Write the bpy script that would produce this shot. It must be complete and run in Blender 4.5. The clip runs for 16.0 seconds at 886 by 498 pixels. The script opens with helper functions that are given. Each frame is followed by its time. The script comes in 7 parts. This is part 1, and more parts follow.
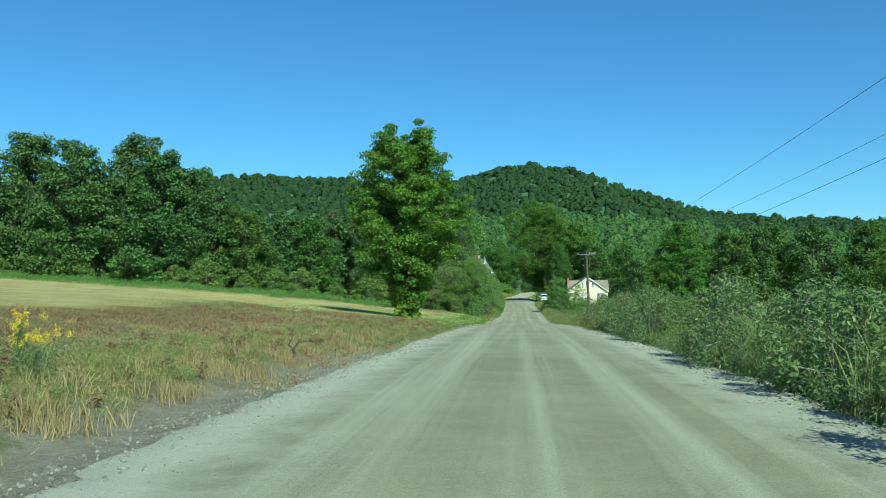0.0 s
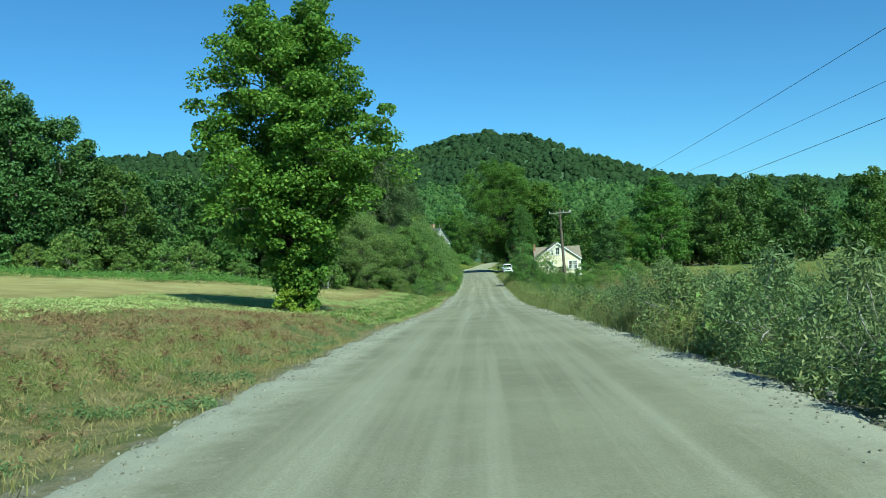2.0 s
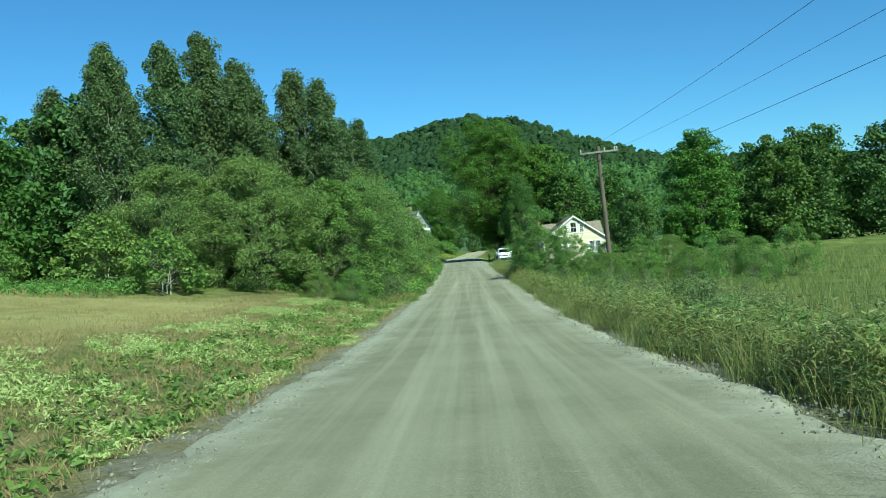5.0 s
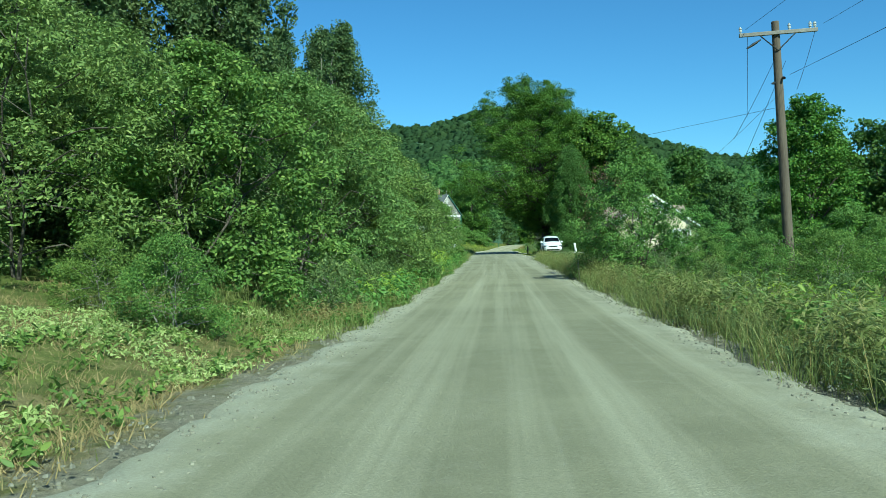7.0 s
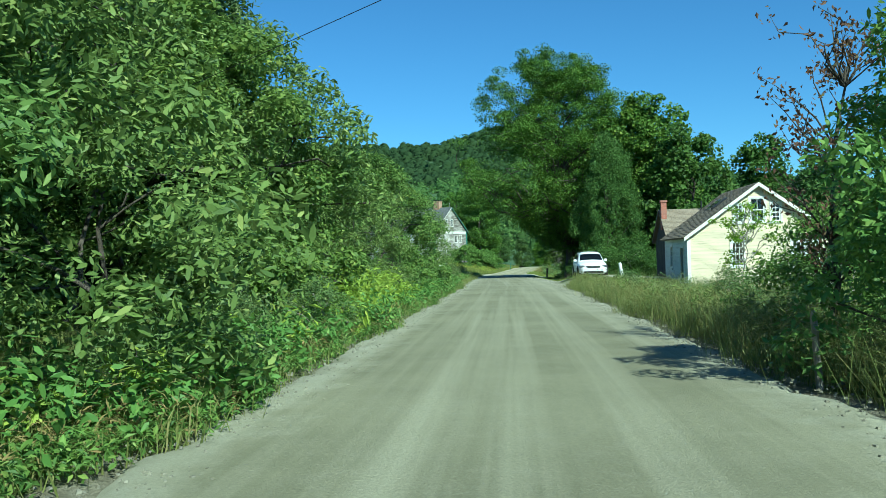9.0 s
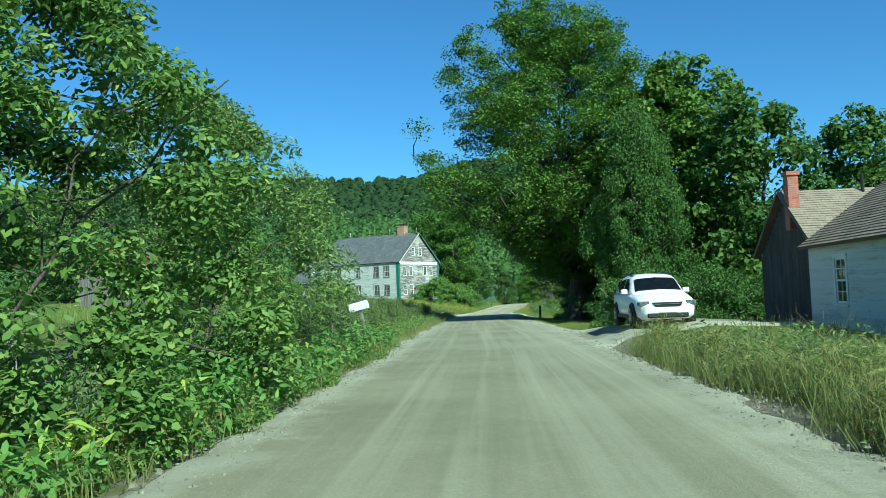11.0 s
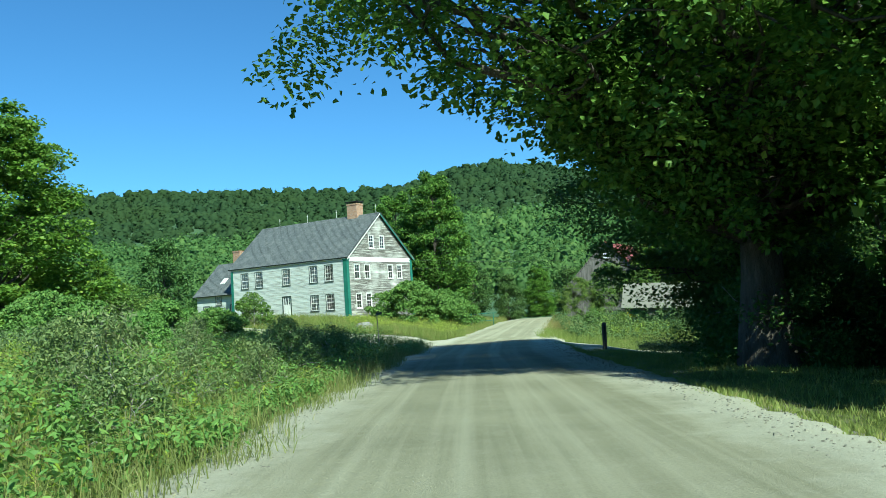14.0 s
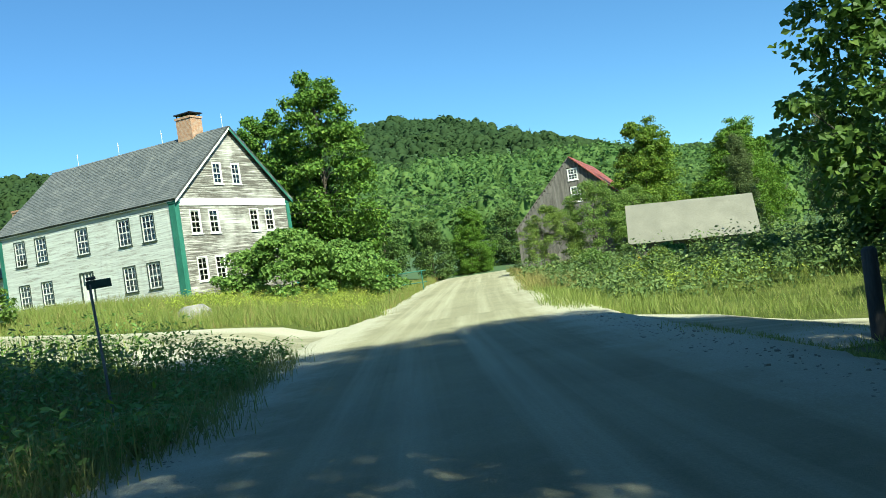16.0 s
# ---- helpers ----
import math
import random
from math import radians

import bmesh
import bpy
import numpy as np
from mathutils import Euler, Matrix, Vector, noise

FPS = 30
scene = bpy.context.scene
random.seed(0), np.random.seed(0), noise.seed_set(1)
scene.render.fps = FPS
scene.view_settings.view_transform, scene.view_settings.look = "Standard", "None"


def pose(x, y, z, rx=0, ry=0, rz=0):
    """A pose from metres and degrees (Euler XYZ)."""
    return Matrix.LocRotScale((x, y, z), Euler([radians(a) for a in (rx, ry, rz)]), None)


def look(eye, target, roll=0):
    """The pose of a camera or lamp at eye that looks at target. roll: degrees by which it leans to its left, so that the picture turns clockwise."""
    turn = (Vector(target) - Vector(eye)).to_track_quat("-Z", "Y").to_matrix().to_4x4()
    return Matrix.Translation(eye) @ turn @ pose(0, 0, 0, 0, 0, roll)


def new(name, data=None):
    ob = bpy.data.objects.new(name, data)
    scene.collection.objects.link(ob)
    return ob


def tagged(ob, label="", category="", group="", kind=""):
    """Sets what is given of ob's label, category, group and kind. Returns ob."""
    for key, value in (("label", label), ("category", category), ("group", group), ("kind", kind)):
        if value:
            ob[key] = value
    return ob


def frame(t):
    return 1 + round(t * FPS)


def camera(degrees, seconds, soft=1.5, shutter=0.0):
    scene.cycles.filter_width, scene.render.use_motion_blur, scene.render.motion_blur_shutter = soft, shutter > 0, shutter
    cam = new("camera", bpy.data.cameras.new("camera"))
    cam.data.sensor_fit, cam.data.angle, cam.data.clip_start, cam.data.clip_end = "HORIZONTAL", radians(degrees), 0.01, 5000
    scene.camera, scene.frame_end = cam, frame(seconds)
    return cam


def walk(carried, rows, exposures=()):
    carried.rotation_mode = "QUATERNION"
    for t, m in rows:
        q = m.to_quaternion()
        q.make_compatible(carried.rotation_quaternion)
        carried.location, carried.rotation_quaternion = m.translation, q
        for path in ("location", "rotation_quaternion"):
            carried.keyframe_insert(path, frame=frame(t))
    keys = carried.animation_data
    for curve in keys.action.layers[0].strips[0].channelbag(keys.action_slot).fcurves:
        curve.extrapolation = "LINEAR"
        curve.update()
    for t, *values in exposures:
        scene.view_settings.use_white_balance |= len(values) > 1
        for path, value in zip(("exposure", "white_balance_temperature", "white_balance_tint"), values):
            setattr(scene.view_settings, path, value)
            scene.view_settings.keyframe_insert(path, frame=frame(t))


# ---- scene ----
# the car's line along the gravel road: seconds, eye x y z in metres, yaw, pitch, roll in degrees
cam = camera(55.20, 16.0, 0.85)
PATH = [
    (0.0, 0.000, 0.000, 0.000, 5.179, 1.650, 0.737),
    (0.5, -0.008, 6.210, -0.140, 3.722, 0.444, 1.667),
    (1.0, -0.013, 12.468, -0.294, 2.130, 0.017, 2.939),
    (1.5, -0.012, 18.828, -0.476, 2.108, -0.024, 2.773),
    (2.0, -0.002, 25.302, -0.683, 2.420, -0.225, 2.820),
    (2.5, 0.021, 31.935, -0.929, 2.634, -0.470, 2.701),
    (3.0, 0.047, 38.761, -1.199, 2.881, -0.856, 2.358),
    (3.5, 0.062, 45.738, -1.495, 2.491, -1.012, 3.041),
    (4.0, 0.066, 52.869, -1.822, 1.695, -0.735, 4.601),
    (4.2, 0.066, 55.761, -1.963, 1.414, -0.732, 4.466),
    (6.3, 0.004, 87.383, -3.764, 2.785, -0.801, 3.229),
    (6.5, 0.004, 90.321, -3.888, 3.128, -0.724, 2.749),
    (7.0, 0.007, 97.625, -4.163, 3.872, -0.993, 1.823),
    (7.5, 0.005, 104.906, -4.387, 4.635, -0.853, 1.047),
    (8.0, 0.004, 112.164, -4.563, 4.962, -0.553, 0.658),
    (8.5, -0.003, 119.407, -4.696, 4.775, -0.017, 1.406),
    (9.0, -0.012, 126.630, -4.803, 4.714, 0.561, 1.621),
    (9.5, -0.032, 133.865, -4.899, 4.950, 1.194, 0.866),
    (10.0, -0.062, 141.123, -4.992, 4.569, 1.479, 1.554),
    (10.2, -0.072, 144.044, -5.025, 4.320, 1.703, 1.711),
    (12.3, -0.522, 175.671, -5.236, 2.615, 4.591, 2.953),
    (12.5, -0.583, 178.842, -5.265, 3.082, 4.454, 2.373),
    (13.0, -0.753, 186.887, -5.347, 4.037, 4.020, 0.790),
    (13.5, -0.949, 194.987, -5.453, 3.900, 4.067, 1.276),
    (14.0, -1.186, 203.113, -5.568, 2.922, 4.074, 3.611),
    (14.5, -1.449, 211.156, -5.690, 1.620, 3.546, 5.754),
    (15.0, -1.723, 219.072, -5.818, -0.213, 3.365, 7.365),
    (15.5, -1.999, 226.886, -5.952, -2.155, 2.580, 8.696),
    (16.0, -2.265, 234.693, -6.089, -3.288, 1.090, 8.436),
]
walk(cam, [(t, pose(x, y, z, 90 + pitch, roll, yaw)) for t, x, y, z, yaw, pitch, roll in PATH], exposures=[(0.0, 0.36, 5420, -17), (2.5, 0.36, 5420, -17), (4.0, 0.4, 5500, -18), (6.5, 0.4, 5450, -20), (8.5, 0.4, 5330, -19), (9.6, 0.42, 5250, -17), (10.2, 0.44, 5200, -17), (12.4, 0.52, 5600, -15), (13.5, 0.6, 5620, -14), (14.0, 0.64, 5530, -14), (14.5, 0.62, 5200, -13), (15.0, 0.76, 6350, -11), (15.5, 0.85, 6500, -9), (16.0, 0.9, 6300, -8)])

# ---- daylight: low sun behind and to the right of the drive ----
SUN_AZ, SUN_EL = 30.0, 41.5        # degrees to the right of straight behind, and above the horizon
sun_from = Vector((math.sin(radians(SUN_AZ)) * math.cos(radians(SUN_EL)), -math.cos(radians(SUN_AZ)) * math.cos(radians(SUN_EL)), math.sin(radians(SUN_EL))))
sun_data = bpy.data.lights.new("sun", "SUN")
sun_data.energy, sun_data.angle, sun_data.color = 5.85, radians(0.55), (1.0, 0.95, 0.82)
sun = new("sun", sun_data)
sun.matrix_world = look(sun_from * 100, (0, 0, 0))
world = bpy.data.worlds.new("world")
scene.world = world
world.use_nodes = True
wn = world.node_tree
sky = wn.nodes.new("ShaderNodeTexSky")
sky.sky_type, sky.sun_disc = "NISHITA", False
sky.sun_elevation, sky.sun_rotation = radians(SUN_EL), radians(180 - SUN_AZ)
sky.altitude, sky.air_density, sky.dust_density, sky.ozone_density = 600, 1.0, 0.1, 2.5
clear = wn.nodes.new("ShaderNodeMix")
clear.data_type, clear.blend_type = "RGBA", "MULTIPLY"
clear.inputs[0].default_value = 1.0
clear.inputs[7].default_value = (0.70, 1.0, 1.27, 1)      # a deep clear summer blue
wn.links.new(sky.outputs[0], clear.inputs[6])
wn.links.new(clear.outputs[2], wn.nodes["Background"].inputs[0])
wn.nodes["Background"].inputs[1].default_value = 0.074


# ---- materials ----
def node_mat(name, rough=0.8, metal=0.0, spec=0.3):
    m = bpy.data.materials.new(name)
    m.use_nodes = True
    b = m.node_tree.nodes["Principled BSDF"]
    b.inputs["Roughness"].default_value, b.inputs["Metallic"].default_value = rough, metal
    b.inputs["Specular IOR Level"].default_value = spec
    return m, m.node_tree, b


def coords(nt, scale=(1, 1, 1), kind="Object", turn=0.0):
    tc, mp = nt.nodes.new("ShaderNodeTexCoord"), nt.nodes.new("ShaderNodeMapping")
    mp.inputs["Scale"].default_value = scale
    mp.inputs["Rotation"].default_value[2] = turn
    nt.links.new(tc.outputs[kind], mp.inputs[0])
    return mp.outputs[0]


def noise_fac(nt, vec, scale, detail=4.0, rough=0.6, lo=0.35, hi=0.65):
    n, r = nt.nodes.new("ShaderNodeTexNoise"), nt.nodes.new("ShaderNodeMapRange")
    n.inputs["Scale"].default_value, n.inputs["Detail"].default_value, n.inputs["Roughness"].default_value = scale, detail, rough
    r.inputs["From Min"].default_value, r.inputs["From Max"].default_value = lo, hi
    nt.links.new(vec, n.inputs["Vector"])
    nt.links.new(n.outputs[0], r.inputs[0])
    return r.outputs[0]


def mix(nt, fac, a, b, blend="MIX"):
    m = nt.nodes.new("ShaderNodeMix")
    m.data_type, m.blend_type = "RGBA", blend
    for socket, value in ((m.inputs[0], fac), (m.inputs[6], a), (m.inputs[7], b)):
        if isinstance(value, (int, float)):
            socket.default_value = value
        elif isinstance(value, tuple):
            socket.default_value = (*value, 1) if len(value) == 3 else value
        else:
            nt.links.new(value, socket)
    return m.outputs[2]


def relief(nt, bsdf, height, strength, distance):
    b = nt.nodes.new("ShaderNodeBump")
    b.inputs["Strength"].default_value, b.inputs["Distance"].default_value = strength, distance
    nt.links.new(height, b.inputs["Height"])
    nt.links.new(b.outputs[0], bsdf.inputs["Normal"])


def plain(name, a, b, scale=6.0, fine=60.0, rough=0.75, metal=0.0, bump=0.2, stretch=(1, 1, 1), spec=0.3, depth=0.01):
    """A surface that varies between two colours at two scales, with fine relief."""
    m, nt, bs = node_mat(name, rough, metal, spec)
    v = coords(nt, stretch)
    c = mix(nt, noise_fac(nt, v, scale), a, b)
    f = noise_fac(nt, v, fine, 3)
    c = mix(nt, f, c, mix(nt, 0.35, c, tuple(x * 0.45 for x in a)))
    nt.links.new(c, bs.inputs["Base Color"])
    relief(nt, bs, f, bump, depth)
    return m


def foliage(name, dark, light, warm, gloss=0.58, through_leaf=0.35):
    """Leaves: each leaf its own tint, some yellowish, light passing through."""
    m, nt, bs = node_mat(name, max(gloss, 0.52), 0.0, 0.22)
    geo, oi = nt.nodes.new("ShaderNodeNewGeometry"), nt.nodes.new("ShaderNodeObjectInfo")
    ramp = nt.nodes.new("ShaderNodeValToRGB")
    e = ramp.color_ramp.elements
    e[0].position, e[0].color, e[1].position, e[1].color = 0.0, (*dark, 1), 0.8, (*light, 1)
    w = ramp.color_ramp.elements.new(1.0)
    w.color = (*warm, 1)
    nt.links.new(geo.outputs["Random Per Island"], ramp.inputs[0])
    big = noise_fac(nt, coords(nt), 0.45, 2)
    c = mix(nt, big, ramp.outputs[0], mix(nt, 0.5, ramp.outputs[0], light))
    tint = nt.nodes.new("ShaderNodeHueSaturation")
    hue = nt.nodes.new("ShaderNodeMapRange")
    hue.inputs["To Min"].default_value, hue.inputs["To Max"].default_value = 0.485, 0.512
    nt.links.new(oi.outputs["Random"], hue.inputs[0])
    nt.links.new(hue.outputs[0], tint.inputs["Hue"])
    nt.links.new(c, tint.inputs["Color"])
    nt.links.new(tint.outputs[0], bs.inputs["Base Color"])
    tr, ms = nt.nodes.new("ShaderNodeBsdfTranslucent"), nt.nodes.new("ShaderNodeMixShader")
    ms.inputs[0].default_value = through_leaf
    nt.links.new(mix(nt, 0.5, tint.outputs[0], tuple(min(1, x * 1.8) for x in light)), tr.inputs[0])
    nt.links.new(bs.outputs[0], ms.inputs[1])
    nt.links.new(tr.outputs[0], ms.inputs[2])
    nt.links.new(ms.outputs[0], nt.nodes["Material Output"].inputs[0])
    return m


def gravel_mat():
    """Packed olive-grey gravel: fine wheel lines along the road, sandy drifts, darker damp stretches."""
    m, nt, bs = node_mat("packed_gravel", 0.92, 0, 0.15)
    uv = nt.nodes.new("ShaderNodeUVMap")

    def along(sx, sy):
        mp = nt.nodes.new("ShaderNodeMapping")
        mp.inputs["Scale"].default_value = (sx, sy, 1)
        nt.links.new(uv.outputs[0], mp.inputs[0])
        return mp.outputs[0]
    v = coords(nt)
    c = mix(nt, noise_fac(nt, v, 0.30, 4), (0.213, 0.205, 0.130), (0.285, 0.273, 0.178))
    c = mix(nt, maths(nt, "MULTIPLY", noise_fac(nt, along(1, 0.012), 1.5, 4, 0.6, 0.45, 0.68), 0.8), c, (0.41, 0.392, 0.277))
    c = mix(nt, maths(nt, "MULTIPLY", noise_fac(nt, along(1, 0.03), 4.5, 4, 0.7, 0.5, 0.75), 0.25), c, (0.16, 0.155, 0.10))
    sep = nt.nodes.new("ShaderNodeSeparateXYZ")
    nt.links.new(uv.outputs[0], sep.inputs[0])
    out = maths(nt, "ADD", maths(nt, "ABSOLUTE", sep.outputs[0], 0), maths(nt, "MULTIPLY", noise_fac(nt, v, 0.8, 5, 0.7, 0.2, 0.8), 1.4))
    c = mix(nt, maths(nt, "MULTIPLY", band(nt, out, 3.0, 3.9), 0.8), c, (0.44, 0.425, 0.325))
    loose = noise_fac(nt, v, 3.2, 6, 0.75, 0.5, 0.72)
    c = mix(nt, maths(nt, "MULTIPLY", loose, 0.3), c, (0.36, 0.345, 0.26))
    grain = noise_fac(nt, v, 38, 4, 0.8, 0.3, 0.7)
    c = mix(nt, grain, mix(nt, 0.4, c, (0.09, 0.085, 0.055)), c)
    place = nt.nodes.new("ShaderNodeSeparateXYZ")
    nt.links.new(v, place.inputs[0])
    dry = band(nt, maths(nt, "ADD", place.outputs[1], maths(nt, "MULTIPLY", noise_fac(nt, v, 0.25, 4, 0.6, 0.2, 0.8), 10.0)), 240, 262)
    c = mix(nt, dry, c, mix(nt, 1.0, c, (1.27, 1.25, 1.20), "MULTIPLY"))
    nt.links.new(c, bs.inputs["Base Color"])
    relief(nt, bs, grain, 0.5, 0.02)
    return m


def band(nt, value, lo, hi):
    r = nt.nodes.new("ShaderNodeMapRange")
    r.inputs["From Min"].default_value, r.inputs["From Max"].default_value = lo, hi
    nt.links.new(value, r.inputs[0])
    return r.outputs[0]


def maths(nt, op, a, b):
    m = nt.nodes.new("ShaderNodeMath")
    m.operation = op
    for i, value in enumerate((a, b)):
        if isinstance(value, (int, float)):
            m.inputs[i].default_value = value
        else:
            nt.links.new(value, m.inputs[i])
    return m.outputs[0]


def ground_mat():
    """Meadow: scraped dirt and straw by the road, green and red-brown cut weeds, a tan hay strip farther out, lush green elsewhere."""
    m, nt, bs = node_mat("meadow_ground", 0.95, 0, 0.1)
    v = coords(nt)
    sep = nt.nodes.new("ShaderNodeSeparateXYZ")
    nt.links.new(v, sep.inputs[0])
    x, y = sep.outputs[0], sep.outputs[1]
    wob = noise_fac(nt, v, 0.16, 5, 0.6, 0.25, 0.75)
    xw = maths(nt, "ADD", x, maths(nt, "MULTIPLY", maths(nt, "ADD", wob, -0.5), 3.4))
    fine = noise_fac(nt, v, 1.2, 5, 0.65, 0.3, 0.7)
    xs_ = maths(nt, "ADD", x, maths(nt, "MULTIPLY", maths(nt, "ADD", fine, -0.5), 1.3))
    lush = mix(nt, noise_fac(nt, v, 0.4, 5), (0.11, 0.15, 0.03), (0.22, 0.25, 0.065))
    straw = mix(nt, noise_fac(nt, v, 2.4, 6, 0.75), (0.235, 0.20, 0.075), (0.40, 0.34, 0.16))
    straw = mix(nt, noise_fac(nt, v, 1.3, 5, 0.7, 0.44, 0.58), straw, (0.15, 0.18, 0.05))
    green = mix(nt, noise_fac(nt, v, 1.7, 6, 0.7), (0.13, 0.17, 0.04), (0.25, 0.27, 0.075))
    green = mix(nt, noise_fac(nt, v, 0.8, 6, 0.75, 0.5, 0.62), green, (0.38, 0.31, 0.13))
    rust = mix(nt, noise_fac(nt, v, 1.4, 6, 0.75), (0.185, 0.105, 0.055), (0.28, 0.18, 0.085))
    rust = mix(nt, noise_fac(nt, v, 1.0, 6, 0.75, 0.46, 0.6), rust, (0.20, 0.225, 0.06))
    tan = mix(nt, noise_fac(nt, v, 0.3, 4), (0.43, 0.355, 0.13), (0.53, 0.47, 0.19))
    tan = mix(nt, noise_fac(nt, coords(nt, (1, 0.25, 1)), 0.8, 5, 0.7, 0.52, 0.75), tan, (0.31, 0.28, 0.10))
    early = maths(nt, "MULTIPLY", band(nt, x, -2.0, -2.5), band(nt, y, 118, 110))
    field = mix(nt, band(nt, xw, -5.8, -6.7), straw, green)
    field = mix(nt, band(nt, xw, -8.2, -9.4), field, straw)
    field = mix(nt, maths(nt, "MULTIPLY", band(nt, xw, -10.4, -11.8), band(nt, y, 60, 50)), field, rust)
    field = mix(nt, maths(nt, "MULTIPLY", band(nt, xw, -12.3, -13.5), band(nt, y, 44, 52)), field, green)
    field = mix(nt, maths(nt, "MULTIPLY", maths(nt, "MULTIPLY", band(nt, xw, -4.6, -6.4), band(nt, y, 40, 47)), band(nt, y, 65, 60)), field, mix(nt, fine, mix(nt, 0.65, rust, green), straw))
    field = mix(nt, maths(nt, "MULTIPLY", band(nt, xw, -18.4, -20.2), band(nt, y, 118, 112)), field, tan)
    field = mix(nt, maths(nt, "MULTIPLY", maths(nt, "MULTIPLY", band(nt, xw, -9.0, -11.0), band(nt, y, 83, 88)), band(nt, y, 112, 106)), field, tan)
    c = mix(nt, early, lush, field)
    dirt = mix(nt, noise_fac(nt, v, 1.6, 6, 0.75), (0.25, 0.225, 0.155), (0.39, 0.36, 0.265))
    near = maths(nt, "MULTIPLY", band(nt, maths(nt, "ABSOLUTE", maths(nt, "ADD", xs_, -0.1), 0), 4.1, 3.4), band(nt, y, 262, 250))
    shoulder = maths(nt, "MULTIPLY", band(nt, maths(nt, "ABSOLUTE", maths(nt, "ADD", xs_, 0.9), 0), 5.4, 4.5), band(nt, y, 36, 22))
    c = mix(nt, maths(nt, "MAXIMUM", near, shoulder), c, dirt)
    f = noise_fac(nt, v, 14, 5, 0.8)
    c = mix(nt, f, mix(nt, 0.35, c, (0.05, 0.045, 0.025)), c)
    nt.links.new(c, bs.inputs["Base Color"])
    relief(nt, bs, f, 0.8, 0.06)
    return m


GRAVEL, EARTH = gravel_mat(), ground_mat()
STONE = plain("loose_stone", (0.17, 0.158, 0.118), (0.29, 0.275, 0.205), 3, 30, 0.9)
BARK = plain("bark", (0.065, 0.055, 0.042), (0.135, 0.115, 0.09), 4, 25, 0.9, bump=0.8, stretch=(1, 1, 0.25), depth=0.03)
PALE_BARK = plain("pale_bark", (0.24, 0.22, 0.18), (0.36, 0.33, 0.28), 4, 25, 0.9, bump=0.6, stretch=(1, 1, 0.3))
LEAF_MAPLE = foliage("maple_leaf", (0.044, 0.096, 0.017), (0.122, 0.212, 0.030), (0.22, 0.29, 0.04), 0.45, 0.24)
LEAF_DARK = foliage("dark_leaf", (0.040, 0.086, 0.018), (0.100, 0.170, 0.034), (0.165, 0.225, 0.045), 0.45, 0.34)
LEAF_WILLOW = foliage("willow_leaf", (0.054, 0.096, 0.025), (0.180, 0.258, 0.066), (0.34, 0.39, 0.12), 0.42, 0.28)
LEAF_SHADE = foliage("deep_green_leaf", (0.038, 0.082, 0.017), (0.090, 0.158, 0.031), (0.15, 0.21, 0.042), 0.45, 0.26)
LEAF_BUSH = foliage("bush_leaf", (0.050, 0.100, 0.022), (0.165, 0.252, 0.054), (0.30, 0.36, 0.085), 0.42, 0.30)
LEAF_WEED = foliage("weed_leaf", (0.070, 0.112, 0.042), (0.175, 0.230, 0.084), (0.28, 0.30, 0.12), 0.45, 0.28)
LEAF_HERB = foliage("herb_leaf", (0.060, 0.100, 0.032), (0.160, 0.220, 0.070), (0.27, 0.31, 0.10), 0.45, 0.28)
LEAF_ASPEN = foliage("poplar_leaf", (0.048, 0.082, 0.030), (0.118, 0.168, 0.058), (0.20, 0.24, 0.08), 0.45, 0.28)
LEAF_LIME = foliage("bright_frond", (0.22, 0.31, 0.045), (0.37, 0.46, 0.075), (0.48, 0.50, 0.11))
LEAF_CUT = foliage("wilting_cut_leaf", (0.23, 0.29, 0.085), (0.41, 0.475, 0.17), (0.55, 0.53, 0.27), 0.6, 0.3)
LEAF_SUGAR = foliage("sunny_maple_leaf", (0.046, 0.100, 0.013), (0.140, 0.230, 0.029), (0.26, 0.33, 0.046), 0.45, 0.34)
LEAF_ROUND = foliage("broad_bush_leaf", (0.070, 0.145, 0.030), (0.150, 0.255, 0.055), (0.22, 0.32, 0.07), 0.4, 0.25)
LEAF_MID = foliage("wood_leaf", (0.038, 0.080, 0.022), (0.094, 0.160, 0.040), (0.15, 0.21, 0.05), 0.5, 0.24)


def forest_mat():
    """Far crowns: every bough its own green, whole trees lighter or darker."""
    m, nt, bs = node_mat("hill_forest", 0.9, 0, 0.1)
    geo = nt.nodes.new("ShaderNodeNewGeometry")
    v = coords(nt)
    # greens paled and shifted towards blue to carry the haze of distance
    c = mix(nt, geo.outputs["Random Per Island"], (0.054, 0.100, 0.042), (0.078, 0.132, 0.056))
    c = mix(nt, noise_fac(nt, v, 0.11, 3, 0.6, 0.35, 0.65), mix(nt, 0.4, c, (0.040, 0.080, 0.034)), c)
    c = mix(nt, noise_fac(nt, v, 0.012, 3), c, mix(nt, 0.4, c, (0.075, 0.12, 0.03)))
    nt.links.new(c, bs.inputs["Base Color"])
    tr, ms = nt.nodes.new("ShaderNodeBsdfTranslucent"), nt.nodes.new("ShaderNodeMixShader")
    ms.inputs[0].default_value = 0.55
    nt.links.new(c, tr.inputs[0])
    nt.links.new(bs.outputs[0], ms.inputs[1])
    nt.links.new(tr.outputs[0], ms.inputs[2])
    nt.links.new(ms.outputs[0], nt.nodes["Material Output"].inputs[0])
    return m


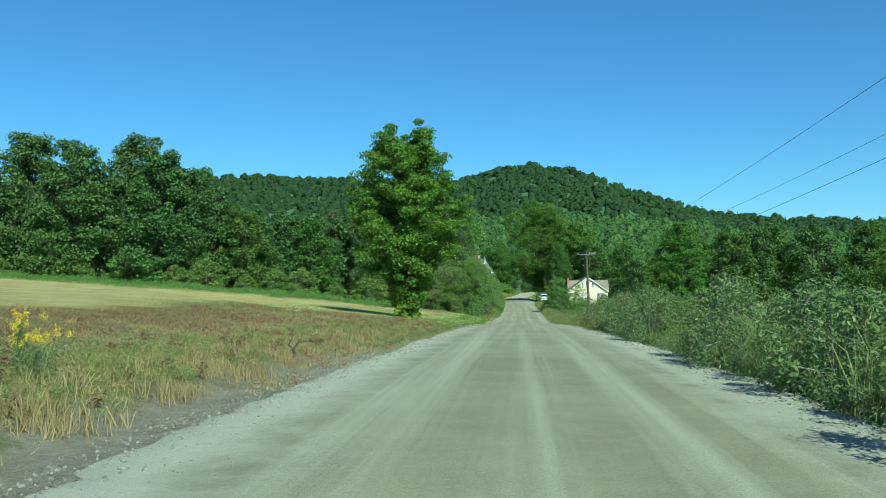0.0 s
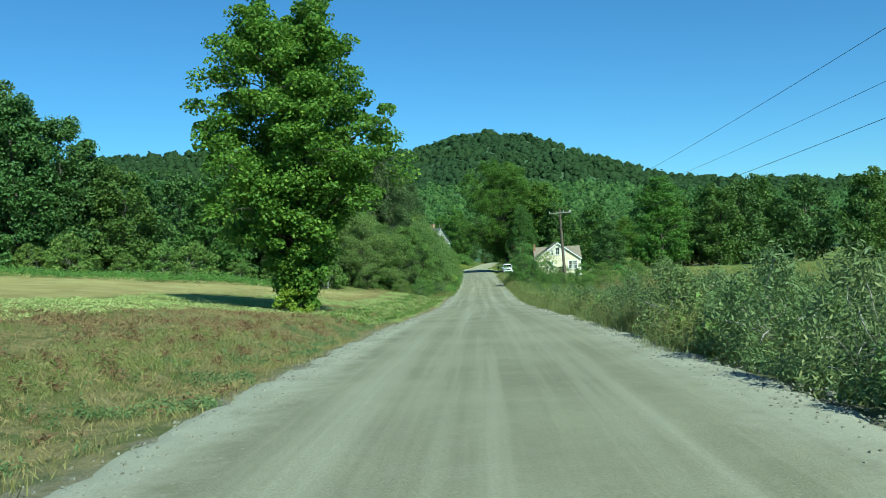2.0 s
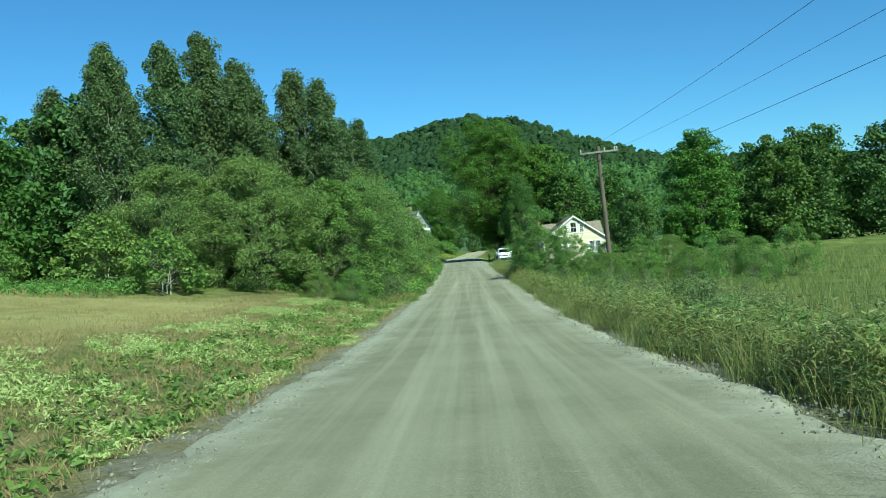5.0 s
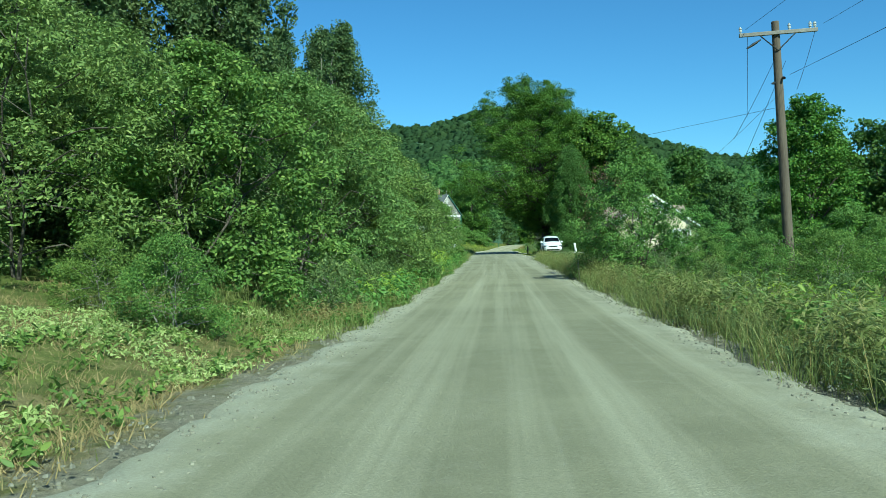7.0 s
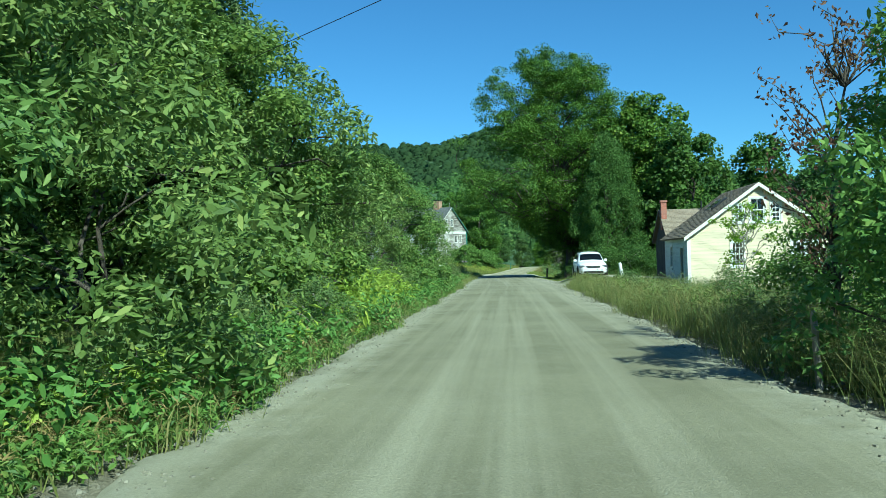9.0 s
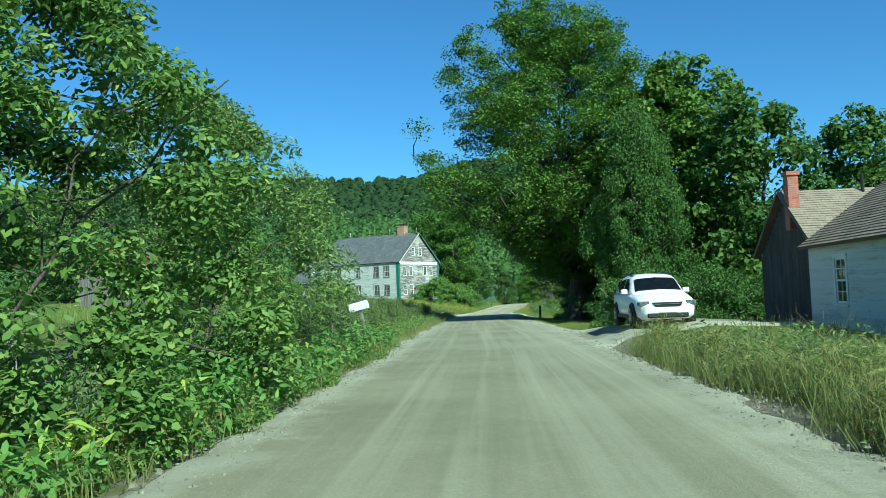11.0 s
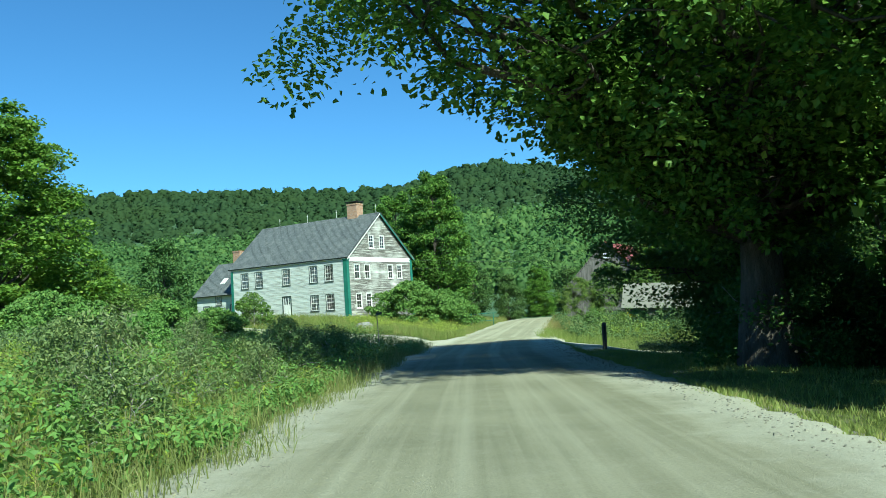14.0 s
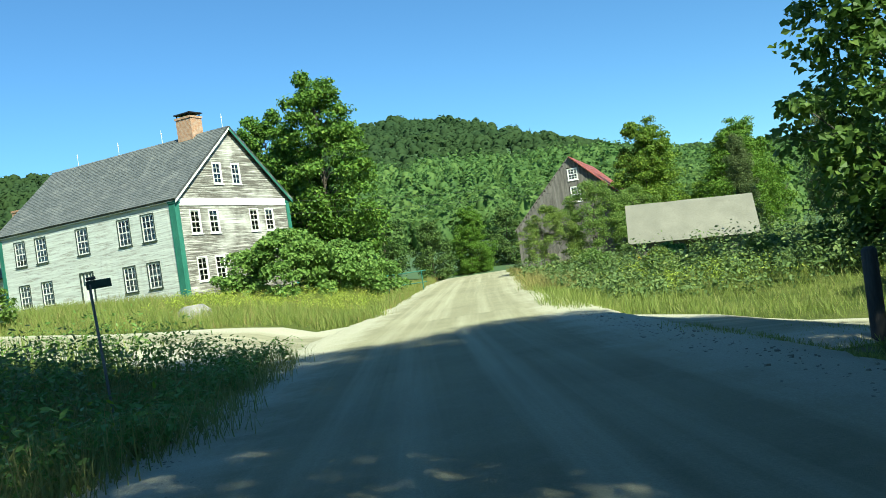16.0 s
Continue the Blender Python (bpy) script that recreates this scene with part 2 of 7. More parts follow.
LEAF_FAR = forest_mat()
LEAF_SLOPE = foliage("slope_leaf", (0.060, 0.112, 0.032), (0.115, 0.190, 0.050), (0.17, 0.24, 0.06), 0.7, 0.4)
# matched to the hazed green of the far crowns
HILL_GROUND = plain("forest_undergrowth", (0.060, 0.108, 0.045), (0.076, 0.128, 0.054), 0.05, 0.8, 0.95)
GRASS_RUST = foliage("rusty_cut_weeds", (0.135, 0.082, 0.042), (0.23, 0.145, 0.072), (0.22, 0.21, 0.07), 0.8, 0.2)
GRASS_FRESH = foliage("fresh_short_grass", (0.11, 0.16, 0.035), (0.21, 0.26, 0.06), (0.38, 0.35, 0.13), 0.65, 0.3)
LEAF_SUCKER = foliage("young_leaf", (0.12, 0.20, 0.02), (0.23, 0.33, 0.035), (0.34, 0.40, 0.06))
GRASS = foliage("verge_grass", (0.100, 0.132, 0.036), (0.220, 0.248, 0.074), (0.37, 0.33, 0.15), 0.6, 0.32)
GRASS_DRY = foliage("dry_grass", (0.14, 0.14, 0.045), (0.30, 0.25, 0.09), (0.40, 0.30, 0.13), 0.7, 0.25)
GRASS_TAN = foliage("cut_stubble", (0.21, 0.165, 0.066), (0.35, 0.28, 0.125), (0.27, 0.24, 0.09), 0.8, 0.2)


# ---- mesh helpers ----
def quads(name, verts, faces, mat, smooth=False, uv=None):
    """A mesh from an array of corners and an array of faces with equally many corners each."""
    verts, faces = np.asarray(verts, np.float32), np.asarray(faces, np.int32)
    me = bpy.data.meshes.new(name)
    k = faces.shape[1]
    me.vertices.add(len(verts))
    me.vertices.foreach_set("co", verts.ravel())
    me.loops.add(faces.size)
    me.loops.foreach_set("vertex_index", faces.ravel())
    me.polygons.add(len(faces))
    me.polygons.foreach_set("loop_start", np.arange(0, faces.size, k, dtype=np.int32))
    me.polygons.foreach_set("loop_total", np.full(len(faces), k, np.int32))
    me.polygons.foreach_set("use_smooth", np.full(len(faces), smooth))
    if uv is not None:
        layer = me.uv_layers.new(name="UVMap")
        layer.data.foreach_set("uv", np.asarray(uv, np.float32)[faces.ravel()].ravel())
    me.update(calc_edges=True)
    me.materials.append(mat)
    return me


def child(name, me, parent, label=""):
    ob = new(name, me)
    ob.parent = parent
    if label:
        ob["label"] = label
    return ob


def part(name, bm, mat, parent, label="", bevel=0.0, smooth=False):
    """Links a bmesh as one mesh object under a thing or a part."""
    if bevel:
        bmesh.ops.bevel(bm, geom=[e for e in bm.edges], offset=bevel, segments=1, affect="EDGES", clamp_overlap=True)
    me = bpy.data.meshes.new(name)
    bm.to_mesh(me)
    bm.free()
    if smooth:
        me.polygons.foreach_set("use_smooth", [True] * len(me.polygons))
    me.materials.append(mat)
    ob = new(name, me)
    if parent:
        ob.parent = parent
    if label:
        ob["label"] = label
    return ob


def thing(name, m, label, category, group="", kind=""):
    """The Empty at a thing's base, to which its parts belong."""
    ob = new(name)
    ob.matrix_world = m
    ob.empty_display_size = 0.2
    return tagged(ob, label, category, group, kind)


def box(bm, x0, x1, y0, y1, z0, z1):
    v = [bm.verts.new((x, y, z)) for z in (z0, z1) for y in (y0, y1) for x in (x0, x1)]
    for f in ((0, 2, 3, 1), (4, 5, 7, 6), (0, 1, 5, 4), (2, 6, 7, 3), (0, 4, 6, 2), (1, 3, 7, 5)):
        bm.faces.new([v[i] for i in f])


def prism(bm, outline, y0, y1):
    """An outline of (x, z) drawn out along y."""
    a = [bm.verts.new((x, y0, z)) for x, z in outline]
    b = [bm.verts.new((x, y1, z)) for x, z in outline]
    n = len(outline)
    bm.faces.new(a)
    bm.faces.new(b[::-1])
    for i in range(n):
        bm.faces.new((a[i], b[i], b[(i + 1) % n], a[(i + 1) % n]))
    bmesh.ops.recalc_face_normals(bm, faces=bm.faces)


def tube_np(points, radii, sides=6):
    """Corners and faces of a round limb through the points."""
    pts, out = np.asarray(points, float), []
    for i, p in enumerate(pts):
        d = pts[min(i + 1, len(pts) - 1)] - pts[max(i - 1, 0)]
        d /= np.linalg.norm(d) + 1e-9
        a = np.cross(d, (1, 0.13, 0.07) if abs(d[0]) < 0.8 else (0, 1, 0.1))
        a /= np.linalg.norm(a)
        b = np.cross(d, a)
        ang = np.linspace(0, 2 * np.pi, sides, endpoint=False)[:, None]
        out.append(p + radii[i] * (np.cos(ang) * a + np.sin(ang) * b))
    fs = []
    for i in range(len(pts) - 1):
        for j in range(sides):
            k = (j + 1) % sides
            fs.append((i * sides + j, i * sides + k, (i + 1) * sides + k, (i + 1) * sides + j))
    return np.concatenate(out), np.array(fs)


def joined(pieces):
    vs, fs, n = [], [], 0
    for v, f in pieces:
        vs.append(v)
        fs.append(np.asarray(f) + n)
        n += len(v)
    return np.concatenate(vs), np.concatenate(fs)


def unit(a):
    return a / (np.linalg.norm(a, axis=1, keepdims=True) + 1e-9)


# ---- the lie of the land ----
KNOT_Y = [-80, 0, 12, 25, 39, 53, 70, 87, 98, 112, 127, 141, 176, 195, 211, 235, 256, 275, 300, 350, 420, 700]
KNOT_Z = [-0.6, -1.5, -1.78, -2.18, -2.7, -3.33, -4.3, -5.25, -5.66, -6.06, -6.30, -6.49, -6.74, -6.95, -7.2, -7.6, -7.85, -7.78, -7.42, -7.9, -8.4, 2.0]
YS = np.arange(-80.0, 701.0)
ZS = np.interp(YS, KNOT_Y, KNOT_Z)
for _ in range(2):
    ZS = np.convolve(np.pad(ZS, 4, mode="edge"), np.ones(9) / 9, mode="valid")


def centre(y):
    """Where the road's middle lies across."""
    return np.interp(y, [-80, 140, 180, 215, 240, 256, 275, 300, 350, 420], [0.1, 0.1, -0.2, -1.1, -1.6, -1.2, 0.6, 3.5, 9.0, 20.0])


def step(a, b, x):
    t = np.clip((x - a) / (b - a), 0, 1)
    return t * t * (3 - 2 * t)


def lump(x, y, s, seed=0.0):
    """Soft unevenness of the land, about one high."""
    return (np.sin(x / s + seed) * np.cos(y / s * 1.31 + 2 * seed) + 0.5 * np.sin(x / s * 2.3 + y / s * 1.9 + seed) + 0.3 * np.cos(y / s * 4.1 - x / s * 3.3)) / 1.8


def land(x, y):
    """Height of the ground."""
    x, y = np.asarray(x, float), np.asarray(y, float)
    z = np.interp(y, YS, ZS)
    off = x - centre(y)
    left, right = np.clip(-off - 4.4, 0, None), np.clip(off - 4.4, 0, None)
    rate = 0.10 + 0.10 * step(240, 280, y)
    early = np.interp(y, [0, 32, 60, 105], [0.10, 0.10, 0.13, 0.155])
    near_rise, far_rise = 9.0 * (1 - np.exp(-left * early / 9.0)), 2.9 * (1 - np.exp(-left * rate / 2.9))
    z = z + near_rise + (far_rise - near_rise) * step(113, 150, y) + 0.012 * np.clip(left - 40, 0, 200)
    z = z + 0.68 * np.exp(-(((np.clip(x, 3.0, 9.0) - 9.0) / 5.4) ** 8) - ((y - 185) / 7.5) ** 4) * step(3.1, 4.0, x)
    z = z - 0.7 * (1 - np.exp(-right * 0.07 / 0.7)) * (1 - step(255, 300, y))
    z = z - 0.75 * step(2.6, 8.5, x) * np.exp(-((y - 256) / 15) ** 2)
    z = z - 0.22 * np.exp(-((np.abs(off) - 5.2) / 0.8) ** 2)
    away = step(4.5, 14, np.abs(off))
    return z + away * (0.18 * lump(x, y, 7.0) + 0.06 * lump(x, y, 1.7, 1.0))


def grid_mesh(name, xs, ys, mat, height, uv=False):
    gx, gy = np.meshgrid(xs, ys)
    v = np.stack([gx, gy, height(gx, gy)], -1).reshape(-1, 3)
    n, m = len(xs), len(ys)
    i = (np.arange(m - 1)[:, None] * n + np.arange(n - 1)).ravel()
    return quads(name, v, np.stack([i, i + 1, i + n + 1, i + n], 1), mat, True)


def spaced(near, far, fine, ratio):
    out = [near]
    while out[-1] < far:
        out.append(out[-1] + max(fine, (out[-1] - near) * ratio))
    return out


side = spaced(9.0, 900.0, 0.8, 0.12)
xs = np.array([-v for v in side[::-1]] + list(np.arange(-8.2, 8.3, 0.6)) + side)
ys = np.array([-400, -250, -150, -100] + list(np.arange(-80, 320, 1.0)) + [320 + v for v in spaced(0.0, 520.0, 2.0, 0.1)])


def flat_far(x, y):
    z = land(np.clip(x, -160, 160), np.clip(y, -80, 700))
    return z - 0.07 - 0.10 * (np.abs(x - centre(y)) < 3.0) - 14.0 * step(300, 500, y) * step(60, 200, np.abs(x))


ground = new("ground", grid_mesh("ground", xs, ys, EARTH, flat_far))
tagged(ground, "uneven meadow ground with stubble and green growth", "ground", kind="structure")


def road_strip(name, line, half, label, lift=0.0, edge=0.35, crown=0.05, dive=None):
    """A gravel carriageway along a line of (x, y): ragged shoulders that sink into the verge, worn wheel lines."""
    p = np.asarray(line, float)
    t = np.gradient(p, axis=0)
    t /= np.linalg.norm(t, axis=1, keepdims=True)
    nrm = np.stack([t[:, 1], -t[:, 0]], 1)
    s = np.concatenate([[0], np.cumsum(np.linalg.norm(np.diff(p, axis=0), axis=1))])
    w = np.linspace(-1, 1, 27)
    half = np.broadcast_to(np.asarray(half, float), s.shape)
    chew = np.random.default_rng(len(s)).normal(0, 0.07, (2, len(s)))
    ragged = 0.07 * np.sin(s * 0.9) + 0.07 * np.sin(s * 2.3 + 1) + 0.08 * np.sin(s * 5.1) + chew[0]
    ragged2 = 0.07 * np.sin(s * 0.7 + 2) + 0.07 * np.sin(s * 2.7) + 0.08 * np.sin(s * 4.7 + 1) + chew[1]
    across = np.where(w[None] > 0, w[None] * (half + ragged)[:, None], w[None] * (half + ragged2)[:, None])
    x, y = p[:, :1] + nrm[:, :1] * across, p[:, 1:] + nrm[:, 1:] * across
    z = land(x, y) + lift + crown * (1 - w ** 2)[None] - 0.012 * (np.exp(-((np.abs(across) - 0.8) / 0.25) ** 2))
    z = z + 0.006 * lump(x, y, 0.6) - edge * np.clip(np.abs(w) - 0.93, 0, 1)[None] / 0.07 * 0.4
    if dive:
        z = z - 0.16 * (1 - step(dive[0], dive[1], s if dive[1] > 0 else s[-1] - s))[:, None]
    n, m = len(w), len(s)
    i = (np.arange(m - 1)[:, None] * n + np.arange(n - 1)).ravel()
    uv = np.stack([across.ravel(), np.repeat(s, n)], 1)
    me = quads(name, np.stack([x, y, z], -1).reshape(-1, 3), np.stack([i, i + 1, i + n + 1, i + n], 1), GRAVEL, True, uv)
    return tagged(new(name, me), label, "road", kind="structure")


line_y = np.arange(-70.0, 262.0, 0.3)
main_half = np.interp(line_y, [-70, 0, 8, 25, 34, 60, 100, 178, 192, 215, 240, 262], [3.9, 4.0, 4.2, 3.9, 3.75, 3.45, 3.3, 3.35, 4.0, 4.2, 4.4, 4.9])
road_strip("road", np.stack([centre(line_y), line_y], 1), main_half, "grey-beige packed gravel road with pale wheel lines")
drive = np.linspace(0, 1, 30)
road_strip("driveway", np.stack([2.4 + 15 * drive, 187.0 - 1.5 * drive], 1), np.interp(drive, [0, 0.15, 1], [8.0, 5.5, 3.5]), "gravel drive beside the parked car", 0.012, 0.5, 0.0)
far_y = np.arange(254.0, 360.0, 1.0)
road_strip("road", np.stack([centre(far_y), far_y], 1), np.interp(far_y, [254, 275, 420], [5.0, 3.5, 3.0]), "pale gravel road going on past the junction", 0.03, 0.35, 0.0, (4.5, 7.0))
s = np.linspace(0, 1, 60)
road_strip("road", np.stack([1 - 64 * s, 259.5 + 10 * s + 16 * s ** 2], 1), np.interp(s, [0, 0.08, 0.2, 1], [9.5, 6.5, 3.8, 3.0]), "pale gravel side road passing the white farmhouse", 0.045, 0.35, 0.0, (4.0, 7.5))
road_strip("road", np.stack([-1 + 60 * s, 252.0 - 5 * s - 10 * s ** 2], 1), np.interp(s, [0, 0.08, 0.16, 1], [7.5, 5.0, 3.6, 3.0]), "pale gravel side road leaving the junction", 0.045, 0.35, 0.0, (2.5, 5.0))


# ---- wooded hills ----
RIDGE_X = [-1600, -900, -430, -352, -293, -197, -134, -72, -55, -35, -15, 15, 45, 59, 76, 98, 119, 139, 157, 171, 195, 248, 298, 430, 700, 1600]
RIDGE_Z = [80, 92, 105, 108, 108.5, 102, 99, 97.5, 100.5, 106.5, 111, 112, 109, 104, 94.5, 85.5, 75, 68, 61.5, 55, 50, 43.5, 40, 36, 34, 36]
RIDGE_Y = [1000, 950, 920, 920, 920, 920, 920, 920, 920, 920, 920, 920, 920, 910, 870, 870, 850, 850, 850, 830, 830, 800, 800, 800, 800, 800]


def hill_height(x, y):
    """The mountain ahead with its long shoulders: a crest line and slopes down to the valley."""
    crest, cy = np.interp(x, RIDGE_X, RIDGE_Z), np.interp(x, RIDGE_X, RIDGE_Y)
    crest = crest + 1.2 * lump(x, x * 0.3, 23)
    t = np.clip((y - 310) / (cy - 310), 0, 1.0)
    rise = 0.22 * t + 0.78 * t ** 1.6
    fall = 1 - 0.5 * step(0, 500, y - cy)
    return (crest + 9) * rise * fall - 9 + 3.0 * lump(x, y, 38) * np.sin(np.pi * np.clip(t, 0, 1)) + 1.2 * lump(x, y, 15, 2.0) * np.sin(np.pi * np.clip(t, 0, 1))


hx, hy = np.arange(-1500, 1501, 20.0), np.arange(330, 1700, 20.0)
hill = new("backdrop", grid_mesh("backdrop", hx, hy, HILL_GROUND, hill_height))
tagged(hill, "wooded mountain and ridges under a clear sky", "hill", kind="structure")


rng = np.random.default_rng(5)


def canopy(name, cx, cy, size, label, tall, mat, sprays=20, spray=0.3, sides=7, pointed=False, core=1.0):
    """Forest crowns on the hill: every tree a tall lumpy dome clothed in sprays of leaves, with dark gaps between the trees, as one mesh."""
    n = len(cx)
    c = np.stack([cx, cy, hill_height(cx, cy)], 1)
    rings = ((0.9, -0.1), (0.5, 0.55), (0.12, 1.25)) if pointed else ((0.70, -0.2), (0.86, 0.25), (0.70, 0.62), (0.38, 0.86))
    pts, m = [], len(rings)
    for k, (rr, hh) in enumerate(rings):
        a = np.linspace(0, 2 * np.pi, sides, endpoint=False)[None] + 0.45 * k + rng.uniform(-0.25, 0.25, (n, sides))
        rad = core * rr * (1 + rng.uniform(-0.2, 0.2, (n, sides)))
        pts.append(np.stack([rad * np.cos(a), rad * np.sin(a), (hh * core + rng.uniform(-0.08, 0.08, (n, sides))) * np.ones((n, sides))], -1))
    pts.append(np.stack([rng.uniform(-0.15, 0.15, (n, 1)), rng.uniform(-0.15, 0.15, (n, 1)), (1.6 if pointed else 0.96 * core) + rng.uniform(-0.06, 0.06, (n, 1))], -1))
    v = np.concatenate(pts, 1)
    tall = tall * rng.uniform(0.8, 1.25, n)
    scale3 = np.stack([size, size, size * tall], 1)[:, None]
    v = c[:, None] + v * scale3
    f = []
    for k in range(m - 1):
        for j in range(sides):
            q = (j + 1) % sides
            f += [(k * sides + j, k * sides + q, (k + 1) * sides + q), (k * sides + j, (k + 1) * sides + q, (k + 1) * sides + j)]
    f += [((m - 1) * sides + j, (m - 1) * sides + (j + 1) % sides, m * sides) for j in range(sides)]
    per = m * sides + 1
    faces = (np.array(f)[None] + (np.arange(n) * per)[:, None, None]).reshape(-1, 3)
    tagged(new(name, quads(name, v.reshape(-1, 3), faces, mat, True)), label, "forest", kind="stuff")
    if not sprays:
        return
    k = n * sprays
    d = unit(rng.normal(size=(k, 3)) + np.array([0, -0.45, 0.35]))
    d[:, 2] = np.abs(d[:, 2])
    boughs = 0.92 + 0.14 * np.sin(5 * np.arctan2(d[:, 1], d[:, 0]) + 7 * d[:, 2] + np.repeat(rng.uniform(0, 6.28, n), sprays))
    p = np.repeat(c, sprays, 0) + d * np.repeat(scale3[:, 0], sprays, 0) * (boughs * rng.uniform(0.92, 1.08, k))[:, None]
    nrm = unit(0.8 * d + np.array([0, 0, 0.35]) + 0.45 * rng.normal(size=(k, 3)))
    a = unit(np.cross(nrm, rng.normal(size=(k, 3))))
    b = np.cross(nrm, a)
    ln = np.repeat(size, sprays)[:, None] * rng.uniform(0.5, 1.1, (k, 1)) * spray
    v = np.stack([p - a * ln, p + b * ln * 0.8, p + a * ln * 0.8, p - b * ln * 0.7], 1).reshape(-1, 3)
    tagged(new(name, quads(name, v, np.arange(k * 4).reshape(-1, 4), mat)), label, "forest", kind="stuff")


n = 15000
px, py = rng.uniform(-760, 760, n), 335 + 610 * rng.random(n) ** 0.8
px, py = np.concatenate([px, rng.uniform(-300, 300, 2600)]), np.concatenate([py, rng.uniform(335, 580, 2600)])
keep = (np.abs(px) < 70 + py * 0.60) & ((np.abs(px) > 45) | (py > 370)) & (py < np.interp(px, RIDGE_X, RIDGE_Y) + 14)
px, py = px[keep], py[keep]
size = rng.uniform(1.7, 5.2, len(px)) * np.interp(py, [335, 600, 950], [0.85, 1.0, 1.12])
near, mid = py < 460, (py >= 460) & (py < 640)
canopy("woods", px[near], py[near], size[near], "green broadleaf forest on the lower slopes", 1.9, LEAF_SLOPE, 100, 0.17, 6, False, 0.72)
canopy("woods", px[mid], py[mid], size[mid], "green broadleaf forest on the middle slopes", 1.7, LEAF_SLOPE, 40, 0.23, 6, False, 0.78)
far = py >= 640
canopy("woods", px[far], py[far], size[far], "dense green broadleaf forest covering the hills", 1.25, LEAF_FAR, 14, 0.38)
top = np.concatenate([rng.uniform(-430, 420, 60), rng.normal(5, 30, 26), rng.normal(-180, 40, 16)])
ty = np.interp(top, RIDGE_X, RIDGE_Y) + rng.uniform(-25, 10, len(top))
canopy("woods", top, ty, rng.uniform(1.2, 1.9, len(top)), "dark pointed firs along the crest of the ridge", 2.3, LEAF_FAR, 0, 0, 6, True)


# ---- plants ----
def leaf_cloud(centres, radii, per, size, rng, narrow=0.55, up=0.5, shell=2.2, droop=0.0, dome=0.0, oval=False):
    """Leaves scattered through clumps: each a small folded blade of four corners."""
    centres, radii = np.asarray(centres, float), np.asarray(radii, float)
    n = len(centres) * per
    c, r = np.repeat(centres, per, 0), np.repeat(radii, per, 0)
    d = unit(rng.normal(size=(n, 3)))
    under = (d[:, 2] < 0) & (rng.random(n) < dome)
    d[under, 2] *= -1
    p = c + d * r * (rng.random((n, 1)) ** (1 / shell))
    nrm = unit(0.55 * d + np.array([0, 0, up]) + 0.55 * rng.normal(size=(n, 3)))
    a = unit(np.cross(nrm, rng.normal(size=(n, 3))))
    a[:, 2] -= droop
    a = unit(a)
    b = unit(np.cross(nrm, a))
    ln = size * rng.uniform(0.65, 1.35, (n, 1))
    w = ln * narrow * 0.5
    if oval:
        curl = nrm * ln * rng.uniform(-0.02, 0.12, (n, 1))
        v = np.stack([p - a * ln * 0.5, p - a * ln * 0.22 + b * w * 0.9, p + a * ln * 0.16 + b * w * 0.8, p + a * ln * 0.5 - curl, p + a * ln * 0.16 - b * w * 0.8, p - a * ln * 0.22 - b * w * 0.9], 1).reshape(-1, 3)
        return v, np.arange(n * 6).reshape(-1, 6)
    v = np.stack([p - a * ln * 0.5, p - a * ln * 0.1 + b * w + nrm * ln * 0.08, p + a * ln * 0.5 - nrm * ln * 0.1, p - a * ln * 0.1 - b * w + nrm * ln * 0.08], 1).reshape(-1, 3)
    return v, np.arange(n * 4).reshape(-1, 4)


def limb(a, b, r0, r1, rng, bend=0.12, n=5):
    a, b = np.asarray(a, float), np.asarray(b, float)
    t = np.linspace(0, 1, n)[:, None]
    p = a + (b - a) * t
    ln = np.linalg.norm(b - a)
    p[1:-1] += rng.normal(0, bend * ln * 0.4, (n - 2, 3))
    p[:, 2] += np.sin(t[:, 0] * np.pi) * ln * bend * 0.6
    return p, r0 + (r1 - r0) * t[:, 0]


